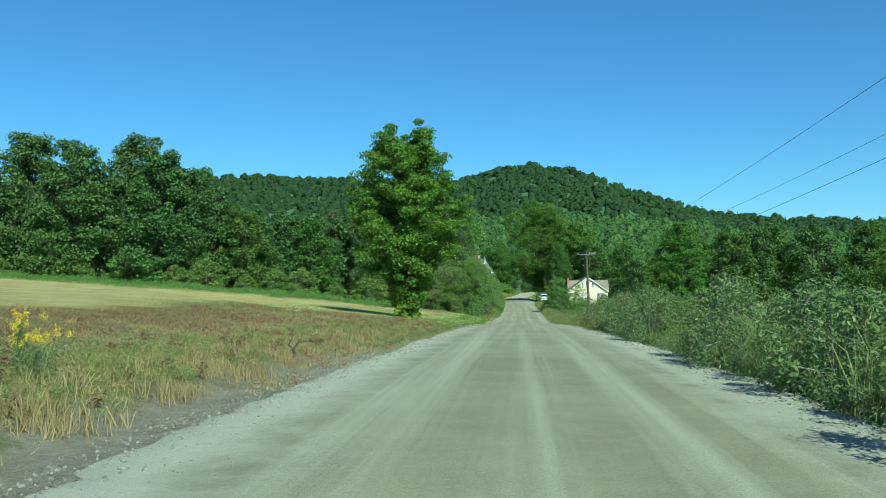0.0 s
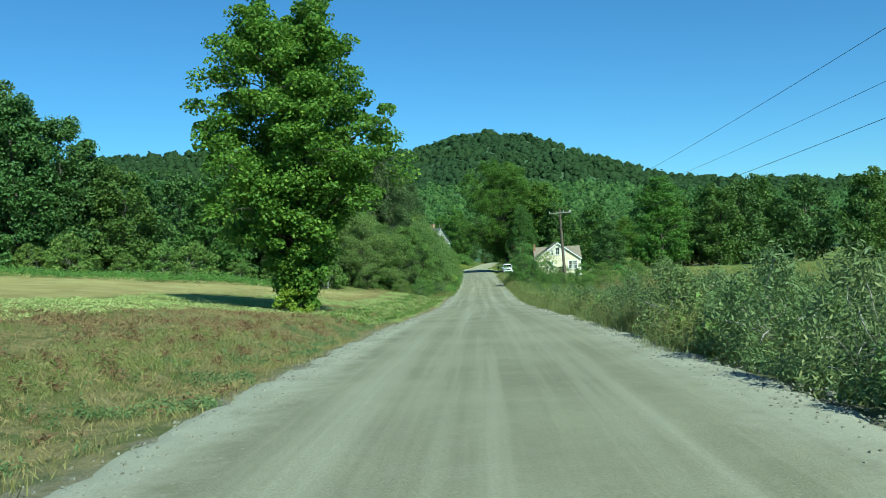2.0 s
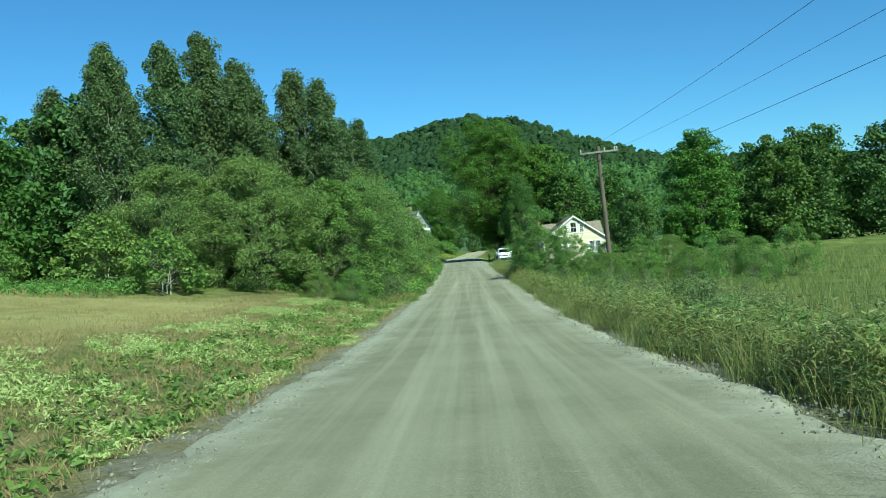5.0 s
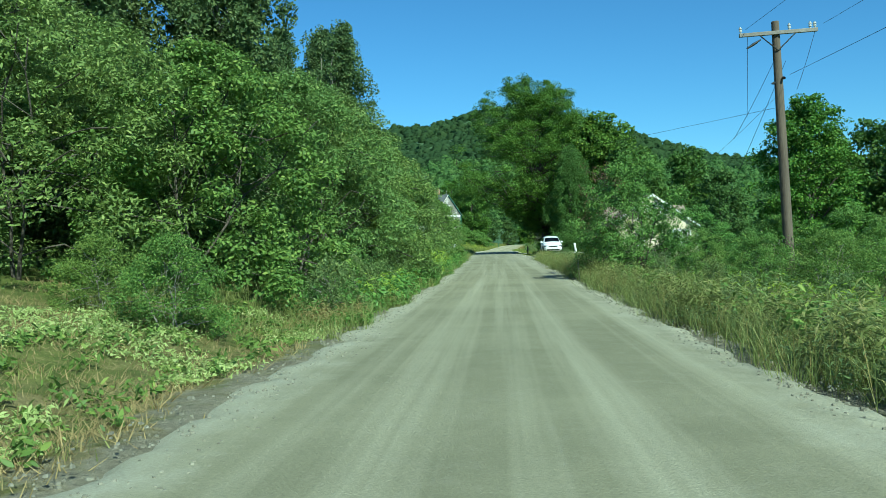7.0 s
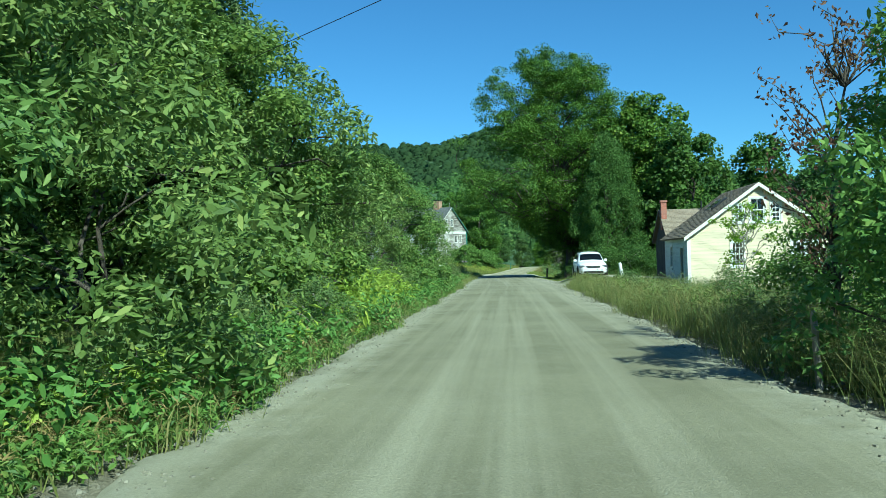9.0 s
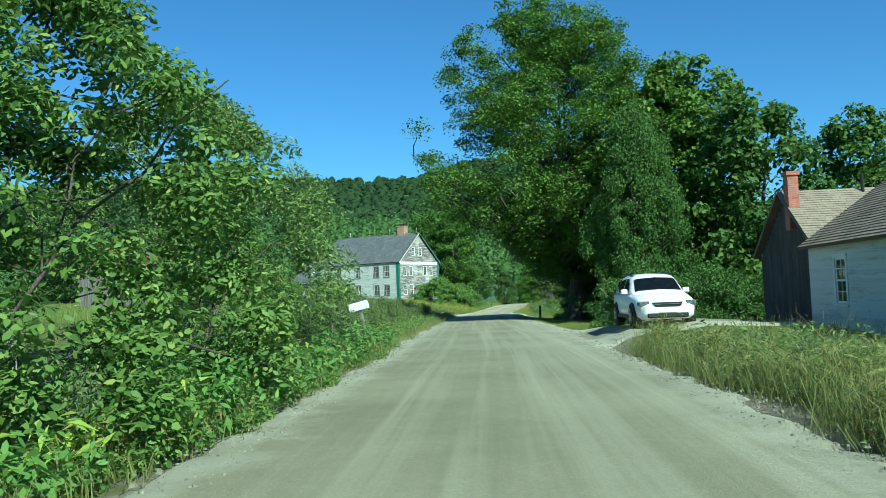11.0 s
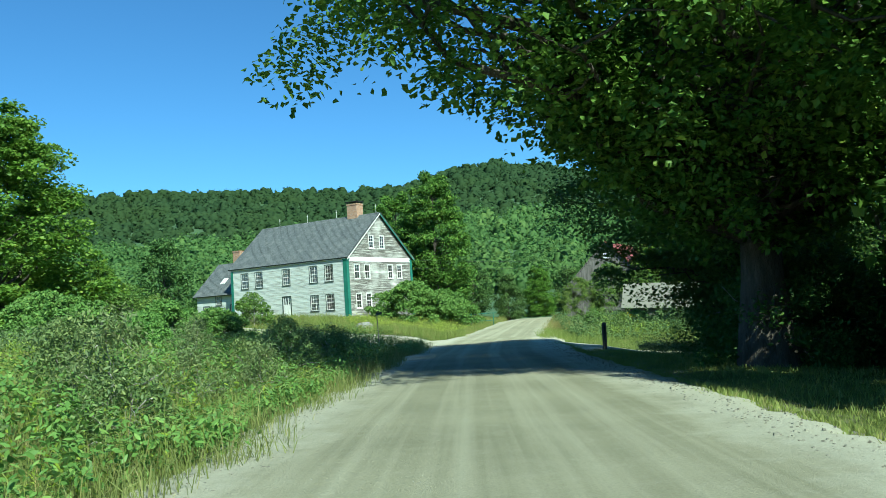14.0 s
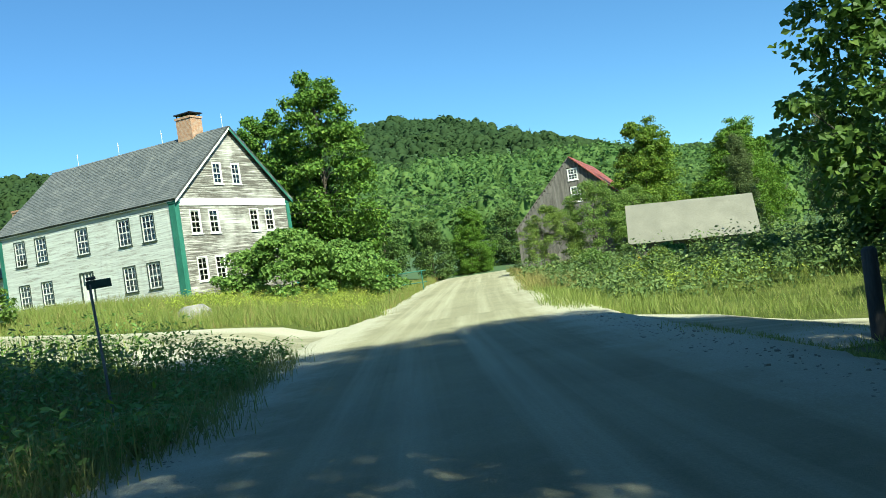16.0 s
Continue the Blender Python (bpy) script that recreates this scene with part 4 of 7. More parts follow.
tree(TREE_SUN, 19.0, 302.0, "sunny yellow-green tree behind the shed", scale=0.62, turn=10)
tree(TREE_SUN, 25.5, 300.0, "sunny yellow-green tree behind the shed", scale=0.5, turn=100)
tree(POPLAR, 21.5, 290.0, "thin pale poplar beside the shed", name="poplar_tree", scale=0.5, turn=40)
tree(POPLAR, 24.5, 284.0, "thin pale poplar beside the shed", name="poplar_tree", scale=0.6, turn=140)
# two trees added beside the view at the junction to shade the growth beyond
tree(TREE_B, 20.5, 250.0, "added dark tree shading the growth by the side road", scale=0.9, turn=200)
tree(TREE_B, 27.0, 255.0, "added dark tree shading the growth by the side road", scale=1.0, turn=100)
tree(TREE_B, 25.0, 263.0, "dark tree above the side road", scale=1.0, turn=40)
for i, (x, y, k) in enumerate([(2, 330, 0.5), (7, 334, 0.55), (12, 338, 0.55), (18, 336, 0.55), (-3, 336, 0.6), (-9, 334, 0.7), (27, 325, 0.7), (34, 318, 0.8), (40, 303, 0.8), (48, 305, 0.9), (-20, 334, 0.8), (-32, 338, 0.8), (-50, 330, 0.9), (-65, 320, 0.9), (-80, 310, 0.9), (-46, 300, 0.5), (-95, 290, 0.9), (-58, 296, 0.5)]):
    tree((TREE_A, TREE_SUN)[i % 2], x, y, "green tree at the foot of the hill", scale=k * (1.0, 0.85)[i % 2], turn=29 * i, group="trees at the foot of the hill")

# ---- weeds along the verges ----
rng = np.random.default_rng(31)
for i in range(84):
    y = 7 + i * 0.75 + rng.uniform(-0.3, 0.3)
    x = 4.3 + (0, 1.0, 2.3, 0.3, 3.6, 1.6, 5.2)[i % 7] + rng.uniform(-0.2, 0.25)
    if 21.2 < y < 25.8 and x < 6.4:
        continue
    tree((BUSH, BUSH_B)[i % 2], x, y, "tall grey-green roadside weeds" if i % 2 == 0 else "tall broad-leaved roadside weeds", "weeds", rng.uniform(0.85, 1.15) * np.interp(y, [7, 20.5, 21.2, 25.8, 26, 27, 31, 32.5, 36, 45, 55, 70], [0.80, 0.84, 0.50, 0.50, 0.80, 0.98, 0.98, 0.74, 0.72, 0.82, 0.58, 0.5]), rng.uniform(0, 360), "roadside_weeds", "weeds along the verge")


def scatter(n, y0, y1, near, far, side_, rng, power=1.7):
    y = rng.uniform(y0, y1, n)
    off = near + (far - near) * rng.random(n) ** power
    off = off + 0.35 * np.sin(y * 0.8) * np.sin(y * 0.23 + side_)
    return centre(y) + side_ * off, y


def patchy(x, y, s=3.0):
    return 1 + 0.45 * lump(x, y, s, 4.0)


rng = np.random.default_rng(41)


def side_road(x):
    """Middle of the side road that passes the farmhouse."""
    k = (1 - x) / 64
    return 259.5 + 10 * k + 16 * k * k


def grass(name, px, py, height, mat, label, width=0.008, per=9, spread=0.16, lean=0.9, bent=False):
    return tagged(new(name, blades(name, px, py, height, rng, mat, width, per, spread, lean, bent)), label, "grass", kind="stuff")


x, y = scatter(7800, 40, 179, 3.45, 7.0, 1, rng, 1.3)
grass("verge_grass", x, y, np.interp(y, [40, 60, 100, 130, 142, 166, 180], [0.35, 0.6, 0.65, 0.72, 0.95, 0.9, 0.6]) * patchy(x, y, 1.3), GRASS, "tall uncut verge grass, green and straw coloured", 0.0038, 11, 0.2, 1.6, True)
x, y = scatter(5000, 2, 179, 6.5, 16, 1, rng, 1.3)
grass("verge_grass", x, y, 0.62 * patchy(x, y), GRASS, "tall uncut grass behind the verge", 0.009, 8, 0.25, 0.9)
x, y = scatter(4200, 40, 179, 3.6, 12, 1, rng)
grass("verge_grass", x, y, np.interp(y, [120, 142, 166, 180], [0.85, 1.15, 1.05, 0.8]) * patchy(x, y, 2.0), GRASS_DRY, "tall straw-coloured seeding grass among the green", 0.0025, 6, 0.2, 1.1, True)
x, y = scatter(5000, 114, 255, 3.35, 9, -1, rng)
grass("verge_grass", x, y, 0.5 * patchy(x, y, 1.3), GRASS, "tall green verge grass below the thicket", 0.006, 8, 0.18, 1.2, True)
x, y = scatter(6500, 2, 112, 3.9, 11, -1, rng, 1.5)
keep = (y > 38) | (x < -5.2)
x, y = x[keep], y[keep]
grass("mown_stubble", x, y, 0.11 * patchy(x, y, 1.1), GRASS_TAN, "straw-coloured cut stubble along the field edge", 0.006, 8, 0.2, 1.8)
x, y = scatter(6500, 2, 112, 4.2, 20, -1, rng, 1.2)
keep = np.where(y < 40, (x < -5.9) & (x > -8.9), lump(x, y, 1.5, 2.0) > np.interp(y, [44, 48, 60, 64], [-0.2, 0.35, 0.35, -0.2]))
x, y = x[keep], y[keep]
grass("short_regrowth", x, y, 0.17 * patchy(x, y, 0.9), GRASS, "short green regrowth on the mown field edge", 0.007, 8, 0.25, 1.3)
x, y = scatter(4200, 6, 56, 10.6, 17.5, -1, rng, 1.0)
keep = lump(x, y, 2.2, 1.0) > 0.1
grass("cut_weeds", x[keep], y[keep], 0.2 * patchy(x[keep], y[keep], 0.9), GRASS_RUST, "rusty brown cut weeds lying on the field", 0.016, 6, 0.35, 2.0)
x, y = scatter(4000, 196, 250, 4.2, 10, 1, rng)
tagged(new("mown_grass", blades("mown_grass", x, y, 0.13 * patchy(x, y), rng, GRASS_FRESH, 0.010, 10, 0.2, 0.9)), "short mown green grass beside the road", "grass", kind="stuff")
x, y = scatter(9000, 262, 310, 3.4, 26, -1, rng, 1.3)
keep = y > side_road(x) + np.interp(x, [-14, -2], [4.0, 8.5])
x, y = x[keep], y[keep]
grass("meadow_grass", x, y, 0.55 * patchy(x, y), GRASS_FRESH, "tall sunny grass in front of the farmhouse", 0.011, 8)
grass("meadow_grass", x[::6] + 0.3, y[::6], 0.62 * patchy(x[::6], y[::6], 2.0), GRASS_DRY, "straw-coloured seeding grass in front of the farmhouse", 0.007, 7)
x, y = scatter(6500, 254, 310, 3.3, 26, 1, rng, 1.3)
keep = y > 257.5 - 0.12 * x
x, y = x[keep], y[keep]
dry = (x < 7.0) & (y > 272)
grass("meadow_grass", x[dry], y[dry], 0.7 * patchy(x[dry], y[dry]), GRASS_DRY, "straw-coloured grass on the far roadside", 0.008, 9)
grass("meadow_grass", x, y + 0.4, 0.42 * patchy(x, y), GRASS_FRESH, "green grass on the far roadside", 0.010, 9)
x, y = rng.uniform(-60, -9, 5000), rng.uniform(195, 262, 5000)
tagged(new("meadow_grass", blades("meadow_grass", x, y, 0.55 * patchy(x, y), rng, GRASS_FRESH, 0.018)), "lush green meadow before the old barn", "grass", kind="stuff")

x, y = scatter(4500, 6, 178, 3.7, 9, 1, rng)
undergrowth("leafy_weeds", x, y, 0.62 * patchy(x, y), rng, LEAF_WEED, 0.09, 24, 0.28, 0.32, "leafy weeds crowding the verge")
x, y = scatter(1500, 119, 185, 3.35, 6.4, -1, rng, 1.3)
undergrowth("leafy_weeds", x, y, 0.9 * patchy(x, y, 1.4), rng, LEAF_ROUND, 0.13, 26, 0.3, 0.42, "bright leafy weeds at the foot of the thicket")
x, y = scatter(2600, 116, 186, 3.25, 4.3, -1, rng, 1.0)
undergrowth("leafy_weeds", x, y, 0.36 * patchy(x, y, 0.8), rng, LEAF_BUSH, 0.085, 20, 0.2, 0.4, "low leafy weeds along the road edge")
x, y = scatter(900, 116, 186, 3.4, 5.0, -1, rng, 1.0)
undergrowth("verge_weeds", x, y, 0.6 * patchy(x, y, 0.9), rng, GRASS_DRY, 0.16, 22, 0.2, 0.1, "straw-coloured dead stalks among the weeds")
x, y = scatter(70, 122, 172, 3.6, 5.6, -1, rng, 1.3)
x, y = np.concatenate([x, rng.uniform(-6.2, -3.9, 110)]), np.concatenate([y, rng.uniform(148.5, 156, 110)])
undergrowth("bright_ferns", x, y, np.interp(y, [146, 149, 156, 158], [1.0, 1.52, 1.52, 1.0]) * patchy(x, y), rng, LEAF_LIME, 0.27, 38, 0.42, 0.25, "yellow-green ferns along the road edge")
x, y = rng.uniform(5.6, 10, 150), rng.uniform(116, 138, 150)
undergrowth("bright_ferns", x, y, 0.85 * patchy(x, y), rng, LEAF_SUCKER, 0.2, 26, 0.4, 0.22, "yellow-green ferns standing in the tall verge grass")
x, y = scatter(2400, 186, 256, 3.9, 11, -1, rng, 1.4)
undergrowth("leafy_weeds", x, y, np.interp(x, [-8, -5], [1.15, 0.7]) * patchy(x, y), rng, LEAF_ROUND, 0.11, 34, 0.34, 0.4, "tall leafy weeds on the open roadside")
x, y = scatter(5200, 61.5, 119, 3.8, 15, -1, rng, 1.2)
keep = (y < 86) | (x > np.interp(y, [112, 119], [-9.5, -6.0]))
x, y = x[keep], y[keep]
keep = lump(x, y, 1.6, 3.0) + 0.06 * (np.abs(x) - 6.5) > 0.04
x, y = x[keep], y[keep]
undergrowth("cut_vines", x, y, 0.18 * patchy(x, y, 1.1), rng, LEAF_CUT, 0.10, 24, 0.36, 0.34, "freshly cut pale green vines lying on the field edge")
x, y = scatter(2600, 60, 119, 3.9, 12, -1, rng, 1.2)
grass("cut_weeds", x, y, 0.16 * patchy(x, y, 0.8), GRASS_TAN, "wilted straw-coloured stalks among the cut vines", 0.008, 9, 0.22, 2.2)
x, y = scatter(800, 62, 118, 3.9, 7.5, -1, rng, 1.0)
undergrowth("cut_weeds", x, y, 0.26 * patchy(x, y, 0.8), rng, LEAF_BUSH, 0.13, 16, 0.22, 0.34, "dark green leafy weeds regrowing along the mown edge")
x, y = scatter(500, 4, 66, 6.5, 14, -1, rng, 1.2)
undergrowth("cut_weeds", x, y, np.full(len(x), 0.12), rng, LEAF_WEED, 0.09, 12, 0.3, 0.3, "low regrowing weeds on the mown edge")
x, y = rng.uniform(5, 30, 1500), rng.uniform(264, 286, 1500)
undergrowth("bramble", x, y, np.interp(x, [8, 18], [1.15, 1.8]) * (1 + 0.8 * lump(x, y, 1.7, 3.0)), rng, LEAF_HERB, 0.15, 26, 0.45, 0.6, "sunny brambles in front of the shed")
for i, (x, y, k) in enumerate(((9.6, 272.5, 0.34), (11.8, 277.5, 0.42), (14.0, 272.0, 0.32), (16.5, 276.0, 0.38), (19.0, 272.5, 0.36), (21.5, 274.5, 0.45), (8.2, 279.0, 0.35), (24.0, 272.0, 0.45))):
    tree((SHRUB_FAR, BROADLEAF)[i % 2], x, y, "ragged sunny bramble thicket in front of the shed", "shrub", k, 77 * i, "bramble_shrub", "brambles by the shed")
x, y = rng.uniform(8, 26, 330), rng.uniform(266, 276, 330)
undergrowth("bright_weeds", x, y, 1.1 * patchy(x, y, 1.5), rng, LEAF_LIME, 0.13, 26, 0.36, 0.3, "yellow-green weeds among the brambles")
x, y = rng.uniform(-14, -3, 500), rng.uniform(275, 290, 500)
undergrowth("goldenrod_leaves", x, y, 0.7 * patchy(x, y), rng, LEAF_LIME, 0.16, 18, 0.4, 0.3, "bright green weeds below the farmhouse wall")
x, y = rng.uniform(6.0, 24, 900), rng.uniform(239.5, 245.5, 900)
undergrowth("leafy_weeds", x, y - 0.06 * x, 0.75 * patchy(x, y, 1.3), rng, LEAF_WEED, 0.12, 26, 0.35, 0.4, "tall shaded weeds along the side road")
x, y = rng.uniform(10, 60, 4500), rng.uniform(35, 168, 4500)
tagged(new("meadow_grass", blades("meadow_grass", x, y, 0.5 * patchy(x, y, 6), rng, GRASS, 0.02, 6, 0.3, 0.8)), "rough green meadow behind the verge", "grass", kind="stuff")
x, y = scatter(4500, 224, 253, 3.7, 16, -1, rng, 1.1)
tagged(new("verge_grass", blades("verge_grass", x, y, 0.6 * patchy(x, y), rng, GRASS, 0.010, 8, 0.15, 0.8)), "tall grass at the corner of the junction", "grass", kind="stuff")
for i in range(28):
    y = 188 + i * 1.75 + rng.uniform(-0.6, 0.6)
    x = centre(y) - 5.0 - (0, 1.2, 2.6, 0.6, 4.2)[i % 5] + rng.uniform(-0.3, 0.2)
    tree((BUSH, BUSH_B)[i % 2], float(x), float(y), "tall grey-green weeds on the open roadside" if i % 2 == 0 else "tall broad-leaved weeds on the open roadside", "weeds", float(rng.uniform(0.6, 1.05)), float(rng.uniform(0, 360)), "roadside_weeds", "weeds along the verge")
for i in range(26):
    y = 62 + i * 4.2 + rng.uniform(-1.5, 1.5)
    tree((BUSH, BUSH_B)[i % 2], float(5.0 + rng.uniform(0, 5)), float(y), "low leafy weeds standing in the verge grass", "weeds", float(rng.uniform(0.5, 0.8)), float(rng.uniform(0, 360)), "roadside_weeds", "weeds along the verge")
for i in range(31):
    y = 119 + i * 2.15 + rng.uniform(-0.7, 0.7)
    x = centre(y) - 4.4 - (0, 0.7, 0.2, 1.2)[i % 4] + rng.uniform(-0.2, 0.2)
    tree((BUSH_B, BUSH)[i % 2], float(x), float(y), "tall broad-leaved weeds at the foot of the thicket" if i % 2 == 0 else "tall grey-green weeds at the foot of the thicket", "weeds", float(rng.uniform(0.5, 0.9)), float(rng.uniform(0, 360)), "roadside_weeds", "weeds along the verge")
x, y = scatter(2600, 5, 42, 4.3, 9, 1, rng, 1.2)
keep = np.abs(y - 24.9) > np.interp(x, [4.8, 5.6], [0.8, 0.0])
x, y = x[keep], y[keep]
grass("verge_grass", x, y, np.interp(y, [5, 24, 26, 42], [1.2, 1.2, 0.75, 0.6]) * patchy(x, y, 1.2), GRASS, "tall green grass at the start of the verge", 0.005, 10, 0.18, 1.1, True)
x, y = scatter(1300, 5, 52, 4.4, 9, 1, rng, 1.2)
keep = (y > 25.8) | (y < 21.2) | (x > 6.4)
x, y = x[keep], y[keep]
undergrowth("tall_weeds", x, y, np.interp(y, [5, 20, 21, 25, 27, 31, 33, 52], [1.1, 1.1, 0.7, 0.7, 1.25, 1.25, 0.9, 0.7]) * patchy(x, y, 1.6), rng, LEAF_WEED, 0.11, 34, 0.3, 0.34, "tall grey-green weeds crowding the start of the verge")
x, y = scatter(2300, 40, 178, 3.75, 5.0, 1, rng, 1.0)
undergrowth("verge_weeds", x, y, np.interp(y, [40, 70, 120, 178], [0.8, 0.95, 1.0, 0.8]) * patchy(x, y, 0.9), rng, GRASS, 0.18, 42, 0.24, 0.13, "tangled tall grass and weeds leaning over the road edge")
x, y = scatter(900, 40, 72, 4.1, 7.2, 1, rng, 1.2)
keep = lump(x, y, 1.4, 2.7) > -0.2
undergrowth("tall_weeds", x[keep], y[keep], 1.1 * patchy(x[keep], y[keep], 1.2), rng, LEAF_WEED, 0.12, 36, 0.26, 0.38, "broad grey-green milkweed crowding the verge")
x, y = scatter(1100, 40, 176, 3.9, 7.5, 1, rng, 1.2)
undergrowth("verge_weeds", x, y, 0.85 * patchy(x, y, 1.1), rng, LEAF_BUSH, 0.13, 30, 0.26, 0.4, "clumps of broad-leaved weeds in the verge grass")
x, y = scatter(1000, 60, 176, 4.2, 10, 1, rng, 1.2)
undergrowth("verge_weeds", x, y, 1.0 * patchy(x, y, 1.3), rng, LEAF_WEED, 0.12, 26, 0.24, 0.3, "grey-green stalky weeds in the verge grass")
x, y = scatter(2600, 30, 178, 3.55, 4.9, 1, rng, 1.0)
undergrowth("leafy_weeds", x, y, 0.42 * patchy(x, y, 1.4), rng, LEAF_WEED, 0.08, 20, 0.2, 0.36, "low leafy weeds along the road edge")
x = rng.uniform(-75, -17, 2200)
y = np.interp(x, [-60, -36, -27, -17], [92, 96, 101, 107]) + rng.uniform(0, 6, 2200)
undergrowth("nettles", x, y, 0.95 * patchy(x, y, 4), rng, LEAF_ROUND, 0.15, 18, 0.45, 0.4, "strip of tall green nettles below the wood edge")
for i in range(44):
    y = 44 + i * 3.05 + rng.uniform(-1.2, 1.2)
    tree((BUSH_B, BUSH)[i % 2], float(4.15 + rng.uniform(0, 0.6)), float(y), "low leafy weeds at the edge of the road", "weeds", float(rng.uniform(0.26, 0.46)), float(rng.uniform(0, 360)), "roadside_weeds", "weeds along the verge")
for mat, n, x0, x1, y1, tall, name, label in ((GRASS_TAN, 2600, -13, -5.6, 75, 0.20, "straw_tufts", "clumps of pale cut straw on the mown edge"), (GRASS, 2000, -8.8, -5.9, 48, 0.24, "grass_tufts", "clumps of short green grass on the mown edge"), (GRASS_RUST, 1200, -17.5, -10.8, 54, 0.22, "rusty_tufts", "clumps of rusty dock and cut weeds on the field")):
    x, y = rng.uniform(x0, x1, n), rng.uniform(5, y1, n)
    keep = lump(x, y, 0.9, float(n)) > -0.15
    undergrowth(name, x[keep], y[keep], tall * patchy(x[keep], y[keep], 0.7), rng, mat, 0.11, 20, 0.2, 0.09, label)
x, y = scatter(1700, 186, 246, 4.4, 14, -1, rng, 1.0)
undergrowth("bright_weeds", x, y, 0.82 * patchy(x, y, 2), rng, LEAF_SUCKER, 0.11, 26, 0.32, 0.35, "bright yellow-green weeds on the open roadside")
x, y = scatter(3600, 186, 240, 4.0, 13, -1, rng, 1.2)
grass("verge_grass", x, y, 0.8 * patchy(x, y, 1.4), GRASS_FRESH, "tall fresh grass standing over the roadside weeds", 0.005, 9, 0.2, 1.0, True)
x, y = scatter(2600, 186, 250, 4.0, 14, -1, rng, 1.0)
grass("verge_grass", x, y, 0.8 * patchy(x, y, 1.6), GRASS_DRY, "tall seeding grass among the roadside weeds", 0.003, 7, 0.2, 1.2, True)
x, y = rng.uniform(-14, -5.2, 1500), rng.uniform(44, 63, 1500)
keep = lump(x, y, 1.3, 2.0) > 0.22
x, y = x[keep], y[keep]
undergrowth("rusty_tufts", x, y, 0.17 * patchy(x, y, 0.7), rng, GRASS_RUST, 0.13, 14, 0.18, 0.14, "clumps of rusty dock and cut weeds on the field")
x, y = rng.uniform(-7.0, -5.3, 900), rng.uniform(6, 34, 900)
keep = lump(x, y, 0.7, 3.3) > 0.05
grass("straw_tufts", x[keep], y[keep], 0.34 * patchy(x[keep], y[keep], 0.5), GRASS_TAN, "ragged tufts of dead straw along the scraped dirt", 0.006, 14, 0.14, 1.5, True)
x, y = rng.uniform(-9.5, -5.5, 130), rng.uniform(6, 60, 130)
undergrowth("dead_dock", x, y, 0.26 * patchy(x, y, 0.5), rng, GRASS_RUST, 0.10, 46, 0.16, 0.28, "dark brown heaps of dead dock on the mown edge")
x, y = scatter(2400, 24, 50, 3.9, 9, -1, rng, 1.0)
grass("short_regrowth", x, y, 0.13 * patchy(x, y, 0.6), GRASS_DRY, "matted green and straw growth along the field edge", 0.006, 8, 0.16, 1.6)
x, y = scatter(5200, 14, 62, 4.4, 19, -1, rng, 1.1)
keep = (lump(x, y, 1.3, 5.0) > -0.25) & ((x > -6.3) | (np.abs(x + 9.8) < 1.6) | (np.arange(len(x)) % 2 == 0))
undergrowth("straw_tufts", x[keep], y[keep], 0.17 * patchy(x[keep], y[keep], 0.5), rng, GRASS_TAN, 0.10, 18, 0.22, 0.09, "clumps of pale cut straw on the mown field")
x, y = scatter(2200, 14, 62, 4.2, 15, -1, rng, 1.1)
keep = lump(x, y, 1.1, 8.0) > 0.28
undergrowth("rusty_tufts", x[keep], y[keep], 0.18 * patchy(x[keep], y[keep], 0.5), rng, GRASS_RUST, 0.13, 15, 0.2, 0.16, "patches of rusty dock and dead leaves on the mown field")
x, y = scatter(4200, 8, 60, 4.6, 22, -1, rng, 1.1)
keep = (lump(x, y, 1.7, 2.0) > -0.1) & ((np.abs(x + 7.3) < 1.5) | (x < -11) & (y > 44))
grass("short_regrowth", x[keep], y[keep], 0.16 * patchy(x[keep], y[keep], 0.8), GRASS_FRESH, "short green growth over the mown field", 0.008, 9, 0.22, 1.5)
x, y = rng.uniform(-18.6, -12.8, 2600), rng.uniform(47, 76, 2600)
keep = (lump(x, y, 1.5, 6.0) > -0.3) & (x > -12.8 - 5.8 * step(46, 58, y))
undergrowth("cut_vines", x[keep], y[keep], 0.16 * patchy(x[keep], y[keep], 0.9), rng, LEAF_CUT, 0.13, 16, 0.32, 0.36, "windrow of wilting pale green vines along the hay strip")
x, y = scatter(1500, 27, 62, 3.95, 6.2, -1, rng, 1.4)
keep = lump(x, y, 0.8, 1.5) > 0.2
x, y = x[keep], y[keep]
undergrowth("cut_weeds", x, y, 0.2 * patchy(x, y, 0.6), rng, LEAF_WEED, 0.07, 20, 0.17, 0.36, "matted leafy weeds along the field edge")
x, y = rng.uniform(6.5, 12, 700), rng.uniform(54, 76, 700)
grass("reed_grass", x, y, 2.0 * patchy(x, y, 3), GRASS_DRY, "tall tan seeding reed grass", 0.005, 6, 0.2, 0.5, True)
x, y = rng.uniform(-34, -7.5, 1100), rng.uniform(240, 253, 1100)
undergrowth("leafy_weeds", x, y, np.interp(x, [-10, -7.5], [1.2, 0.7]) * patchy(x, y, 2), rng, LEAF_WEED, 0.14, 24, 0.45, 0.4, "tall mixed weeds before the side road")
x, y = rng.uniform(-32, -9, 260), rng.uniform(240, 253, 260)
undergrowth("bright_weeds", x, y, 0.9 * patchy(x, y, 2), rng, LEAF_LIME, 0.12, 24, 0.4, 0.3, "yellow-green weeds before the side road")


